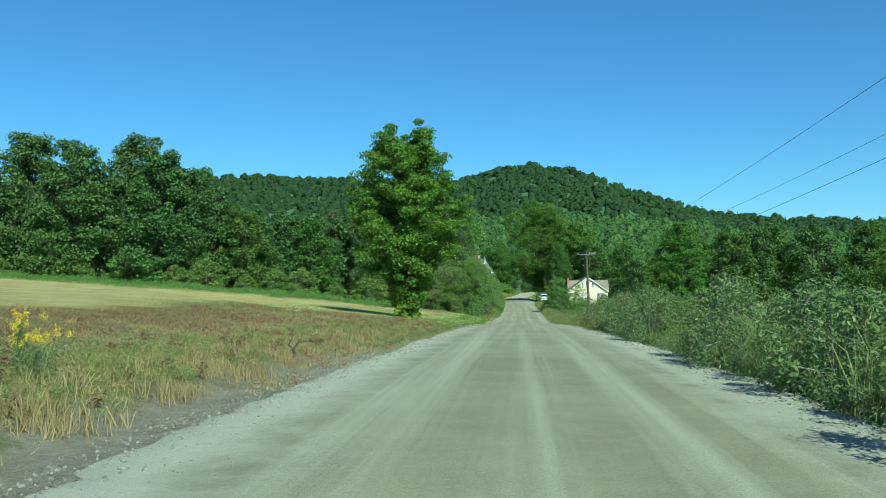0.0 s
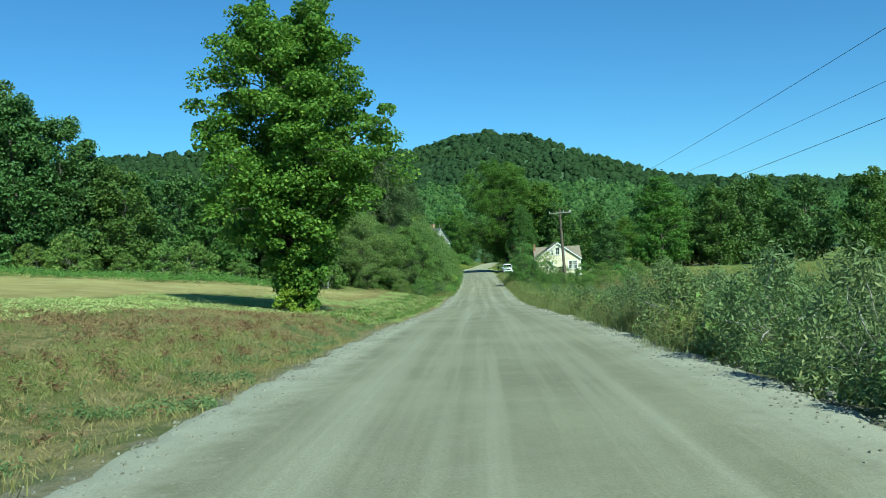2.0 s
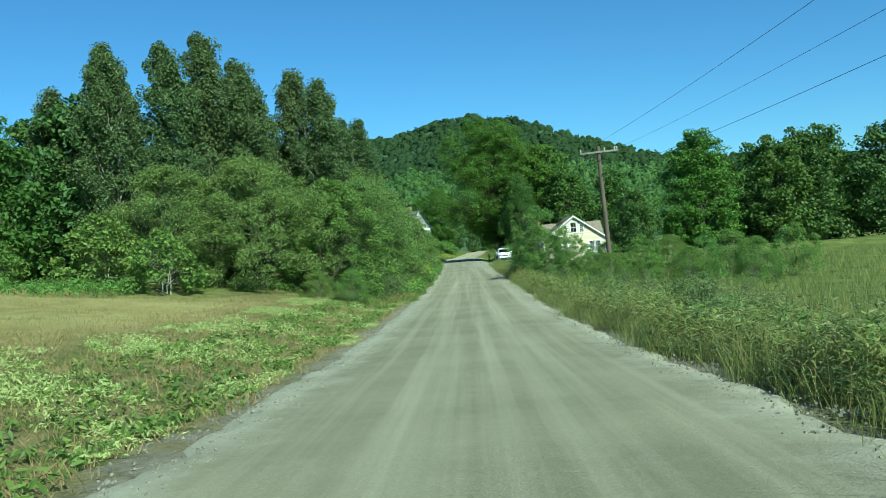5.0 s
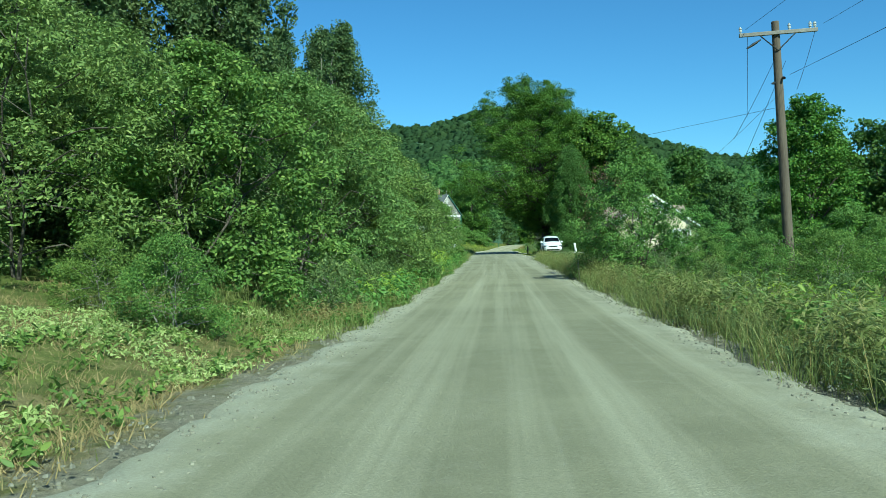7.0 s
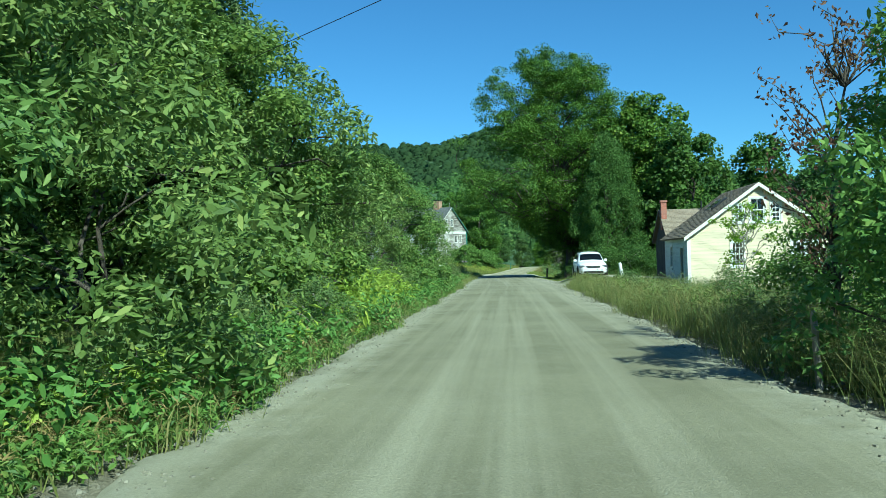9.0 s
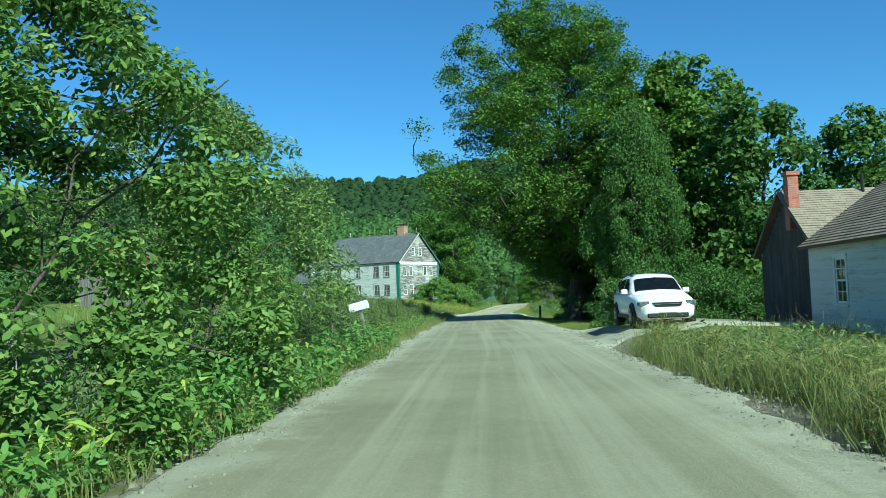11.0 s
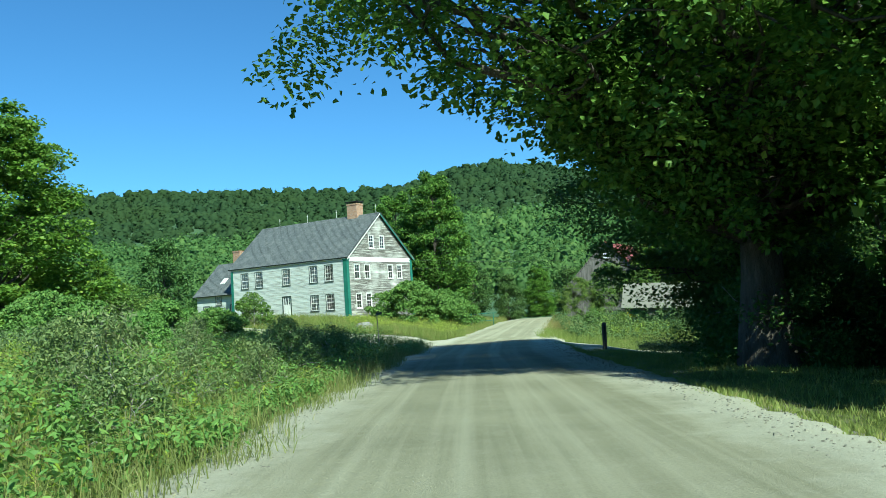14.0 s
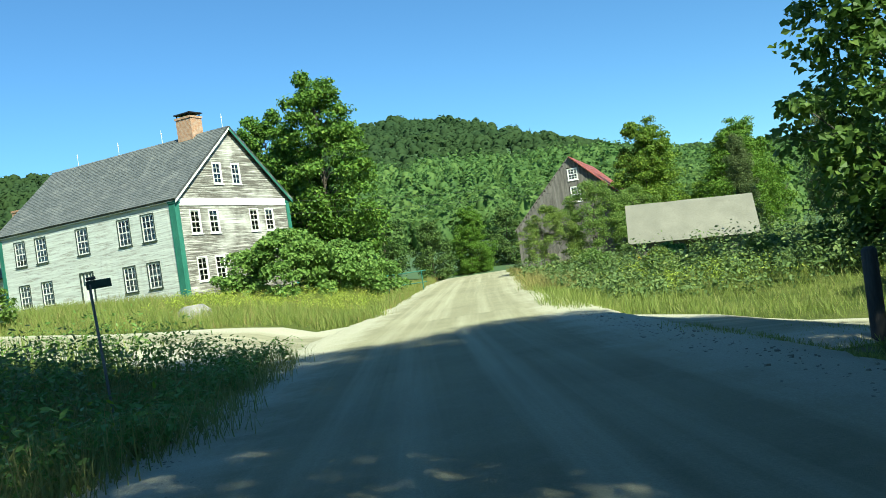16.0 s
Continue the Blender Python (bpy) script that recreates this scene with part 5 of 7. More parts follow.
# ---- building materials ----
def peeling(name, paint, wood, amount, stretch=(0.35, 0.35, 5.0)):
    """Boards whose paint has weathered off in long streaks; each board differs."""
    m, nt, bs = node_mat(name, 0.8, 0, 0.25)
    v = coords(nt, stretch)
    geo = nt.nodes.new("ShaderNodeNewGeometry")
    w = noise_fac(nt, v, 1.6, 6, 0.75, 0.5 - 0.12 + amount, 0.5 + 0.06 + amount)
    w2 = noise_fac(nt, coords(nt), 0.35, 3, 0.6, 0.15, 0.5)
    w = maths(nt, "MULTIPLY", w, w2)
    grain = noise_fac(nt, coords(nt, (3, 3, 40)), 3, 4, 0.7)
    wood_c = mix(nt, grain, wood, tuple(x * 0.5 for x in wood))
    paint_c = mix(nt, geo.outputs["Random Per Island"], paint, tuple(x * 0.86 for x in paint))
    nt.links.new(mix(nt, w, paint_c, wood_c), bs.inputs["Base Color"])
    relief(nt, bs, w, 0.25, 0.01)
    return m


def bricks(name, a, b, mortar, size=0.075):
    m, nt, bs = node_mat(name, 0.9, 0, 0.2)
    v = coords(nt)
    sep, comb = nt.nodes.new("ShaderNodeSeparateXYZ"), nt.nodes.new("ShaderNodeCombineXYZ")
    nt.links.new(v, sep.inputs[0])
    nt.links.new(maths(nt, "ADD", sep.outputs[0], sep.outputs[1]), comb.inputs[0])
    nt.links.new(sep.outputs[2], comb.inputs[1])
    br = nt.nodes.new("ShaderNodeTexBrick")
    br.inputs["Color1"].default_value, br.inputs["Color2"].default_value, br.inputs["Mortar"].default_value = (*a, 1), (*b, 1), (*mortar, 1)
    br.inputs["Scale"].default_value = 1.0
    br.inputs["Brick Width"].default_value, br.inputs["Row Height"].default_value, br.inputs["Mortar Size"].default_value = 0.21, size, 0.008
    nt.links.new(comb.outputs[0], br.inputs["Vector"])
    nt.links.new(mix(nt, noise_fac(nt, v, 5), br.outputs[0], mix(nt, 0.4, br.outputs[0], tuple(x * 0.4 for x in a))), bs.inputs["Base Color"])
    relief(nt, bs, br.outputs["Fac"], -0.4, 0.01)
    return m


def shingle_mat(name, a, b, c, streak=0.5):
    """Roof courses: every slate its own shade, pale lichen and rain streaks."""
    m, nt, bs = node_mat(name, 0.75, 0, 0.35)
    uv = nt.nodes.new("ShaderNodeUVMap")
    br = nt.nodes.new("ShaderNodeTexBrick")
    br.inputs["Color1"].default_value, br.inputs["Color2"].default_value, br.inputs["Mortar"].default_value = (*a, 1), (*b, 1), (*(x * 0.4 for x in a), 1)
    br.inputs["Scale"].default_value = 1.0
    br.inputs["Brick Width"].default_value, br.inputs["Row Height"].default_value, br.inputs["Mortar Size"].default_value = 0.28, 0.2, 0.006
    nt.links.new(uv.outputs[0], br.inputs["Vector"])
    v = coords(nt)
    col = mix(nt, noise_fac(nt, v, 0.9, 5, 0.7, 0.5, 0.75), br.outputs[0], c)
    col = mix(nt, noise_fac(nt, v, 9, 4), col, mix(nt, 0.5, col, tuple(x * 0.6 for x in a)))
    nt.links.new(col, bs.inputs["Base Color"])
    relief(nt, bs, br.outputs["Fac"], -0.3, 0.01)
    return m


# front paint greyer than the gable's, standing in for sun that only grazes it
WHITE_FRONT = peeling("greyed_white_clapboard", (0.60, 0.63, 0.57), (0.36, 0.34, 0.29), 0.10)
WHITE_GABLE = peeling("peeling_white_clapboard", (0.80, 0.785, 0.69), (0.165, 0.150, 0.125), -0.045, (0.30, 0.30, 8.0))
CREAM = peeling("cream_clapboard", (0.72, 0.625, 0.44), (0.56, 0.47, 0.33), 0.14)
# the cream boards again, with the side wall's shade put into the colour
CREAM_SHADE = peeling("shaded_cream_clapboard", (0.62, 0.64, 0.58), (0.46, 0.45, 0.40), 0.14)
WHITE_TRIM = plain("white_trim", (0.74, 0.73, 0.66), (0.84, 0.83, 0.77), 4, 30, 0.6, bump=0.1)
GREEN_TRIM = plain("green_corner_paint", (0.030, 0.145, 0.10), (0.05, 0.20, 0.14), 3, 25, 0.6, bump=0.15, stretch=(1, 1, 0.3))
DARK_TRIM = plain("dark_casing_paint", (0.035, 0.05, 0.04), (0.07, 0.09, 0.07), 5, 30, 0.6)
OLD_WOOD = plain("weathered_barn_board", (0.115, 0.105, 0.092), (0.25, 0.23, 0.205), 1.4, 16, 0.9, bump=0.6, stretch=(4, 4, 0.35), depth=0.02)
DARK_WOOD = plain("dark_old_wood", (0.05, 0.045, 0.04), (0.10, 0.09, 0.075), 2, 20, 0.9, bump=0.4, stretch=(2, 2, 0.4))
SLATE = shingle_mat("slate_roof", (0.105, 0.115, 0.115), (0.165, 0.175, 0.17), (0.24, 0.245, 0.225))
SHINGLE = shingle_mat("brown_shingle_roof", (0.22, 0.175, 0.12), (0.33, 0.265, 0.185), (0.085, 0.07, 0.048))
TAN_ROOF = shingle_mat("tan_shingle_roof", (0.27, 0.22, 0.16), (0.33, 0.27, 0.20), (0.24, 0.20, 0.15))
GREY_ROOF = plain("grey_tin_roof", (0.185, 0.178, 0.140), (0.235, 0.225, 0.178), 0.8, 14, 0.75, 0.0, 0.2)
RED_ROOF = plain("red_tin_roof", (0.27, 0.075, 0.055), (0.38, 0.12, 0.085), 1.2, 12, 0.55, 0.15, 0.2)
BRICK = bricks("chimney_brick", (0.36, 0.19, 0.11), (0.47, 0.28, 0.17), (0.44, 0.39, 0.32))
RED_BRICK = bricks("red_chimney_brick", (0.33, 0.115, 0.075), (0.42, 0.165, 0.115), (0.36, 0.24, 0.2))
FIELDSTONE = plain("foundation_stone", (0.22, 0.21, 0.19), (0.36, 0.34, 0.30), 2, 12, 0.9, bump=0.6)
IRON = plain("dark_iron", (0.03, 0.03, 0.03), (0.06, 0.06, 0.06), 5, 30, 0.5, 0.6)


def glass_mat():
    """Old window glass, clear and slightly wavy."""
    m, nt, bs = node_mat("window_glass", 0.02, 0, 0.5)
    bs.inputs["Base Color"].default_value = (0.62, 0.68, 0.68, 1)
    bs.inputs["Transmission Weight"].default_value = 1.0
    bs.inputs["IOR"].default_value = 1.45
    return m


GLASS = glass_mat()


def cut_spans(a, b, holes):
    """What is left of the stretch a..b beside the holes."""
    out, at = [], a
    for h0, h1 in sorted(holes):
        if h1 <= at or h0 >= b:
            continue
        if h0 > at + 0.01:
            out.append((at, h0))
        at = max(at, h1)
    if b > at + 0.01:
        out.append((at, b))
    return out


def siding(bm, origin, along, outward, width, eave, peak, openings, row=0.125, thick=0.022, base=0.0):
    """Lapped clapboards on a wall; peak: the gable's height, or None. Openings: (from, to, sill, head)."""
    o, d, n = Vector(origin), Vector(along), Vector(outward)
    z = base
    top = peak if peak else eave
    while z < top - 0.02:
        z1 = min(z + row, top)
        a, b = 0.0, width
        if peak and z1 > eave:
            inset = (z1 - eave) / (peak - eave) * width / 2
            a, b = inset, width - inset
        holes = [(h[0], h[1]) for h in openings if h[2] < z1 - 0.01 and h[3] > z + 0.01]
        for s0, s1 in cut_spans(a, b, holes):
            lower, upper = thick, 0.004
            v = [bm.verts.new(o + d * s + n * off + Vector((0, 0, h))) for s, off, h in ((s0, lower, z), (s1, lower, z), (s1, upper, z1 + 0.01), (s0, upper, z1 + 0.01), (s0, -0.06, z), (s1, -0.06, z), (s1, -0.06, z1 + 0.01), (s0, -0.06, z1 + 0.01))]
            for f in ((0, 1, 2, 3), (5, 4, 7, 6), (4, 5, 1, 0), (3, 2, 6, 7), (4, 0, 3, 7), (1, 5, 6, 2)):
                bm.faces.new([v[i] for i in f])
        z = z1


def planks(bm, origin, along, outward, width, eave, peak, openings, plank=0.24, rng=None, base=0.0, peak_at=0.5):
    """Upright boards, some slipped or short, on a barn wall."""
    o, d, n = Vector(origin), Vector(along), Vector(outward)
    s = 0.0
    while s < width - 0.02:
        s1 = min(s + plank * rng.uniform(0.85, 1.15), width)
        m = (s + s1) / 2
        top = eave
        if peak:
            k = m / (width * peak_at) if m < width * peak_at else (width - m) / (width * (1 - peak_at))
            top = eave + (peak - eave) * k
        holes = [(h[2], h[3]) for h in openings if h[0] < s1 - 0.02 and h[1] > s + 0.02]
        for z0, z1 in cut_spans(base + rng.uniform(0, 0.12), top, holes):
            off = rng.uniform(0.0, 0.025)
            v = [bm.verts.new(o + d * x + n * y + Vector((0, 0, z))) for x, y, z in ((s, off, z0), (s1 - 0.015, off, z0), (s1 - 0.015, off, z1), (s, off, z1), (s, -0.03, z0), (s1 - 0.015, -0.03, z0), (s1 - 0.015, -0.03, z1), (s, -0.03, z1))]
            for f in ((0, 1, 2, 3), (5, 4, 7, 6), (4, 5, 1, 0), (3, 2, 6, 7), (4, 0, 3, 7), (1, 5, 6, 2)):
                bm.faces.new([v[i] for i in f])
        s = s1


def plank_parts(parent, mat, origin, along, outward, width, eave, peak, openings, plank, rng):
    """The same upright boards, each a part of its own."""
    s, d = 0.0, Vector(along)
    while s < width - 0.02:
        wide = min(plank * rng.uniform(0.85, 1.15), width - s)
        m = s + wide / 2
        top = eave + (peak - eave) * (1 - abs(m - width / 2) / (width / 2)) if peak else eave
        cuts = [(z0, z1) for a, b, z0, z1 in openings if a < s + wide - 0.02 and b > s + 0.02]
        for z0, z1 in cut_spans(rng.uniform(0, 0.12), top, cuts):
            bm = bmesh.new()
            planks(bm, Vector(origin) + d * s + Vector((0, 0, z0)), along, outward, wide, z1 - z0, None, [], wide * 1.3, rng)
            part("plank", bm, mat, parent)
        s += wide


def roof_slope(name, ridge_a, ridge_b, eave_a, eave_b, mat, parent, label="", row=0.22, thick=0.12, wave=0.0):
    """One slope of a roof in lapped courses, a little uneven, with a solid underside."""
    ra, rb, ea, eb = (Vector(p) for p in (ridge_a, ridge_b, eave_a, eave_b))
    ln, width = (ea - ra).length, (rb - ra).length
    nrm = (rb - ra).cross(ea - ra).normalized()
    if nrm.z < 0:
        nrm = -nrm
    rows, cols = max(1, int(ln / row)), max(2, int(width / 1.2))
    verts, faces, uvs = [], [], []
    for i in range(rows):
        for k, lift in ((i, 0.0), (i + 1, 0.02)):
            for j in range(cols + 1):
                t, u = k / rows, j / cols
                p = (ra.lerp(rb, u)).lerp(ea.lerp(eb, u), t)
                sag = wave * math.sin(u * math.pi) * math.sin(t * math.pi) + 0.012 * math.sin(u * 23 + t * 9)
                verts.append(p + nrm * (thick + lift - sag))
                uvs.append((u * width, t * ln))
    m = cols + 1
    for i in range(rows):
        a = 2 * i * m
        for j in range(cols):
            faces.append((a + j, a + j + 1, a + m + j + 1, a + m + j))
            if i < rows - 1:
                faces.append((a + m + j, a + m + j + 1, a + 2 * m + j + 1, a + 2 * m + j))
    n = len(verts)
    verts += [ra, rb, eb, ea, ra + nrm * thick, rb + nrm * thick, eb + nrm * (thick + 0.018), ea + nrm * (thick + 0.018)]
    uvs += [(0, 0)] * 8
    for f in ((0, 1, 2, 3), (0, 4, 5, 1), (1, 5, 6, 2), (2, 6, 7, 3), (3, 7, 4, 0)):
        faces.append(tuple(n + k for k in f))
    me = quads(name, [tuple(v) for v in verts], faces, mat, False, uvs)
    return child(name, me, parent, label)


def window(parent, origin, along, outward, width, height, casing, sash, cols=3, rows=4, trim=0.1, label=""):
    """A sash window set in its opening: casing and sill, glazing bars, and its panes of glass. origin: lower corner of the opening."""
    o, d, n = Vector(origin), Vector(along), Vector(outward)
    m = Matrix((d, n, Vector((0, 0, 1)))).transposed().to_4x4()
    m.translation = o
    bm = bmesh.new()
    for x0, x1, z0, z1 in ((-trim, 0, -0.02, height + trim), (width, width + trim, -0.02, height + trim), (0, width, height, height + trim)):
        box(bm, x0, x1, -0.05, 0.045, z0, z1)
    box(bm, -trim - 0.04, width + trim + 0.04, -0.05, 0.09, -0.09, -0.02)
    bm.transform(m)
    frame_ = part("window", bm, casing, parent, label)
    bm = bmesh.new()
    b = 0.065
    for x0, x1, z0, z1 in ((0, b, 0, height), (width - b, width, 0, height), (b, width - b, 0, b), (b, width - b, height - b, height), (b, width - b, height / 2 - b / 2, height / 2 + b / 2)):
        box(bm, x0, x1, -0.03, 0.012, z0, z1)
    for i in range(1, cols):
        x = width * i / cols
        for z0, z1 in ((b, height / 2 - b / 2), (height / 2 + b / 2, height - b)):
            box(bm, x - 0.014, x + 0.014, -0.022, 0.008, z0, z1)
    half = rows // 2
    for i in range(1, rows):
        if i == half:
            continue
        z = height * i / rows
        for c in range(cols):
            box(bm, width * c / cols + 0.014, width * (c + 1) / cols - 0.014, -0.022, 0.008, z - 0.014, z + 0.014)
    bm.transform(m)
    part("sash", bm, sash, frame_, "white painted glazing bars")
    bm = bmesh.new()
    box(bm, b * 0.5, width - b * 0.5, -0.018, -0.012, b * 0.5, height - b * 0.5)
    bm.transform(m)
    if m.determinant() < 0:
        bmesh.ops.reverse_faces(bm, faces=bm.faces[:])
    part("pane", bm, GLASS, frame_)
    return frame_


def chimney(parent, x, y, z0, z1, wx, wy, mat, cap=True):
    bm = bmesh.new()
    box(bm, x - wx / 2, x + wx / 2, y - wy / 2, y + wy / 2, z0, z1)
    box(bm, x - wx / 2 - 0.05, x + wx / 2 + 0.05, y - wy / 2 - 0.05, y + wy / 2 + 0.05, z1, z1 + 0.14)
    stack = part("chimney", bm, mat, parent)
    if cap:
        bm = bmesh.new()
        for sx in (-1, 1):
            for sy in (-1, 1):
                box(bm, x + sx * (wx / 2 - 0.08) - 0.03, x + sx * (wx / 2 - 0.08) + 0.03, y + sy * (wy / 2 - 0.08) - 0.03, y + sy * (wy / 2 - 0.08) + 0.03, z1 + 0.14, z1 + 0.32)
        box(bm, x - wx / 2 - 0.08, x + wx / 2 + 0.08, y - wy / 2 - 0.08, y + wy / 2 + 0.08, z1 + 0.32, z1 + 0.39)
        part("chimney_cap", bm, IRON, stack, "dark iron chimney cap")
    return stack


X, Y, NX, NY = (1, 0, 0), (0, 1, 0), (-1, 0, 0), (0, -1, 0)


def farmhouse():
    """Two-storey white farmhouse: local x along the gable, y along the front."""
    w, l, eave, peak = 10.8, 16.4, 6.0, 10.62
    ob = thing("farmhouse", pose(-14.58, 285.64, -5.82, 0, 0, 59.1), "large old white clapboard farmhouse with peeling paint and slate roof", "house")
    front = [(v, v + 1.0, 3.76, 5.37) for v in (1.85, 3.92, 7.7, 11.68, 13.8)] + [(v, v + 1.0, 0.9, 2.42) for v in (1.85, 3.92, 11.6, 13.84)] + [(7.72, 8.78, 0.1, 2.5)]
    gable = [(3.66, 4.38, 6.95, 8.28), (5.42, 6.14, 6.95, 8.28)] + [(u, u + 0.78, 3.84, 5.26) for u in (1.14, 2.76, 6.6, 8.18)] + [(u, u + 0.78, 0.92, 2.36) for u in (1.22, 2.8, 6.56, 8.16)]
    bm = bmesh.new()
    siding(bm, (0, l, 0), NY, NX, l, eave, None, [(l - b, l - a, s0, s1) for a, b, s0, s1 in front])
    part("wall", bm, WHITE_FRONT, ob, "white clapboards of the long front, greyed for grazing sun")
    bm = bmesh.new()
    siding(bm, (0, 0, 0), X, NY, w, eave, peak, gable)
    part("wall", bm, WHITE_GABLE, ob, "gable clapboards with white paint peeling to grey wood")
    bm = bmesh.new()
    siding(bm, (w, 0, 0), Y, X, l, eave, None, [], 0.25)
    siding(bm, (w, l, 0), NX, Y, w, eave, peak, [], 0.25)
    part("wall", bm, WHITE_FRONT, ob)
    bm = bmesh.new()
    box(bm, 0.02, w - 0.02, 0.02, l - 0.02, -1.6, -0.01)
    part("foundation", bm, FIELDSTONE, ob, "fieldstone foundation")
    bm = bmesh.new()
    box(bm, 0.1, w - 0.1, 0.1, l - 0.1, 2.95, 3.15)
    part("upper_floor", bm, DARK_WOOD, ob)
    roof_slope("roof", (w / 2, -0.3, peak), (w / 2, l + 0.25, peak), (-0.16, -0.3, eave - 0.137), (-0.16, l + 0.25, eave - 0.137), SLATE, ob, "grey slate roof with pale worn slates", 0.2, 0.12, 0.06)
    roof_slope("roof", (w / 2, -0.3, peak), (w / 2, l + 0.25, peak), (w + 0.2, -0.3, eave - 0.17), (w + 0.2, l + 0.25, eave - 0.17), SLATE, ob, "", 0.2, 0.12)
    bm = bmesh.new()
    box(bm, -0.07, 0.30, -0.06, -0.03, -0.1, eave - 0.3)
    box(bm, -0.07, -0.035, -0.03, 0.42, -0.1, eave - 0.3)
    box(bm, -0.12, 0.36, -0.1, 0.48, eave - 0.3, eave - 0.16)
    part("corner_board", bm, GREEN_TRIM, ob, "green painted corner board")
    bm = bmesh.new()
    box(bm, w - 0.30, w + 0.07, -0.06, -0.03, -0.1, eave - 0.3)
    box(bm, w - 0.36, w + 0.12, -0.1, 0.1, eave - 0.3, eave - 0.16)
    part("corner_board", bm, GREEN_TRIM, ob, "green painted corner board")
    bm = bmesh.new()
    box(bm, -0.07, -0.035, l - 0.36, l, -0.1, eave - 0.3)
    part("corner_board", bm, GREEN_TRIM, ob, "green painted corner board")
    bm = bmesh.new()
    box(bm, 0.30, w - 0.30, -0.055, -0.03, 5.55, 6.0)
    part("frieze_board", bm, WHITE_TRIM, ob, "white board across the gable")
    for sx in (0, 1):
        bm = bmesh.new()
        e = (-0.16, eave - 0.137) if sx == 0 else (w + 0.2, eave - 0.17)
        p0, p1 = Vector((e[0], 0, e[1])), Vector((w / 2, 0, peak))
        v = [bm.verts.new(p) for y in (-0.30, -0.26) for p in (p0 + Vector((0, y, -0.16)), p1 + Vector((0, y, -0.16)), p1 + Vector((0, y, 0.02)), p0 + Vector((0, y, 0.02)))]
        for f in ((0, 1, 2, 3), (7, 6, 5, 4), (0, 4, 5, 1), (2, 6, 7, 3), (0, 3, 7, 4), (1, 5, 6, 2)):
            bm.faces.new([v[i] for i in f])
        part("rake_board", bm, GREEN_TRIM if sx else WHITE_TRIM, ob)
    bm = bmesh.new()
    box(bm, -0.155, -0.03, 0, l, eave - 0.18, eave - 0.145)
    part("soffit", bm, WHITE_TRIM, ob)
    for a, b, s0, s1 in front[:-1]:
        window(ob, (0, b, s0), NY, NX, b - a, s1 - s0, DARK_TRIM, WHITE_TRIM, 3, 4, 0.065, "tall sash window in a dark casing")
    for a, b, s0, s1 in gable:
        window(ob, (a, 0, s0), X, NY, b - a, s1 - s0, WHITE_TRIM, WHITE_TRIM, 2, 4, 0.055, "narrow white sash window")
    bm = bmesh.new()
    box(bm, -0.05, 0.05, 7.60, 7.72, 0.0, 2.62)
    box(bm, -0.05, 0.05, 8.78, 8.90, 0.0, 2.62)
    box(bm, -0.05, 0.05, 7.72, 8.78, 2.5, 2.62)
    part("door_frame", bm, DARK_TRIM, ob)
    bm = bmesh.new()
    box(bm, -0.01, 0.04, 7.73, 8.77, 0.1, 1.75)
    for y in (7.73, 8.03, 8.37, 8.67):
        box(bm, -0.01, 0.04, y, y + 0.1, 1.75, 2.5)
    box(bm, -0.03, -0.01, 7.9, 8.2, 0.3, 1.5)
    box(bm, -0.03, -0.01, 8.3, 8.6, 0.3, 1.5)
    door = part("door", bm, WHITE_TRIM, ob, "white panelled front door")
    bm = bmesh.new()
    box(bm, 0.01, 0.02, 7.8, 8.7, 1.75, 2.48)
    part("pane", bm, GLASS, door)
    chimney(ob, w / 2, 3.0, 9.8, 11.8, 1.05, 1.3, BRICK)
    for y in (0.2, 5.6, 9.8, 14.0):
        bm = bmesh.new()
        box(bm, w / 2 - 0.012, w / 2 + 0.012, y - 0.012, y + 0.012, peak + 0.05, peak + 1.0)
        bmesh.ops.create_icosphere(bm, subdivisions=1, radius=0.06, matrix=Matrix.Translation((w / 2, y, peak + 0.75)))
        part("lightning_rod", bm, WHITE_TRIM, ob, "thin pale metal lightning rod on the ridge")
    # the lower ell beyond the far end
    e0, e1, ee, ep = l + 0.02, l + 7.2, 3.6, 7.1
    bm = bmesh.new()
    holes = [(17.2, 18.1, 0.7, 2.2), (19.6, 20.4, 2.3, 3.3), (21.6, 22.5, 0.7, 2.2)]
    siding(bm, (1.3, e1, 0), NY, NX, e1 - e0, ee, None, [(e1 - b, e1 - a, s0, s1) for a, b, s0, s1 in holes])
    part("ell_wall", bm, WHITE_FRONT, ob, "white clapboards of the low ell, greyed like the front")
    bm = bmesh.new()
    siding(bm, (8.8, e1, 0), NX, Y, 7.5, ee, ep, [], 0.25)
    part("ell_wall", bm, WHITE_FRONT, ob)
    bm = bmesh.new()
    siding(bm, (8.8, e0, 0), Y, X, e1 - e0, ee, None, [], 0.25)
    part("ell_wall", bm, WHITE_FRONT, ob)
    bm = bmesh.new()
    box(bm, 1.32, 8.78, e0, e1 - 0.02, -1.6, -0.01)
    part("foundation", bm, FIELDSTONE, ob)
    roof_slope("ell_roof", (5.05, e0, ep), (5.05, e1 + 0.3, ep), (0.95, e0, ee - 0.33), (0.95, e1 + 0.3, ee - 0.33), SLATE, ob, "grey slate roof of the ell", 0.2)
    roof_slope("ell_roof", (5.05, e0, ep), (5.05, e1 + 0.3, ep), (9.15, e0, ee - 0.33), (9.15, e1 + 0.3, ee - 0.33), SLATE, ob, "", 0.2)
    for a, b, s0, s1 in holes:
        window(ob, (1.3, b, s0), NY, NX, b - a, s1 - s0, DARK_TRIM, WHITE_TRIM, 2, 4, 0.08)
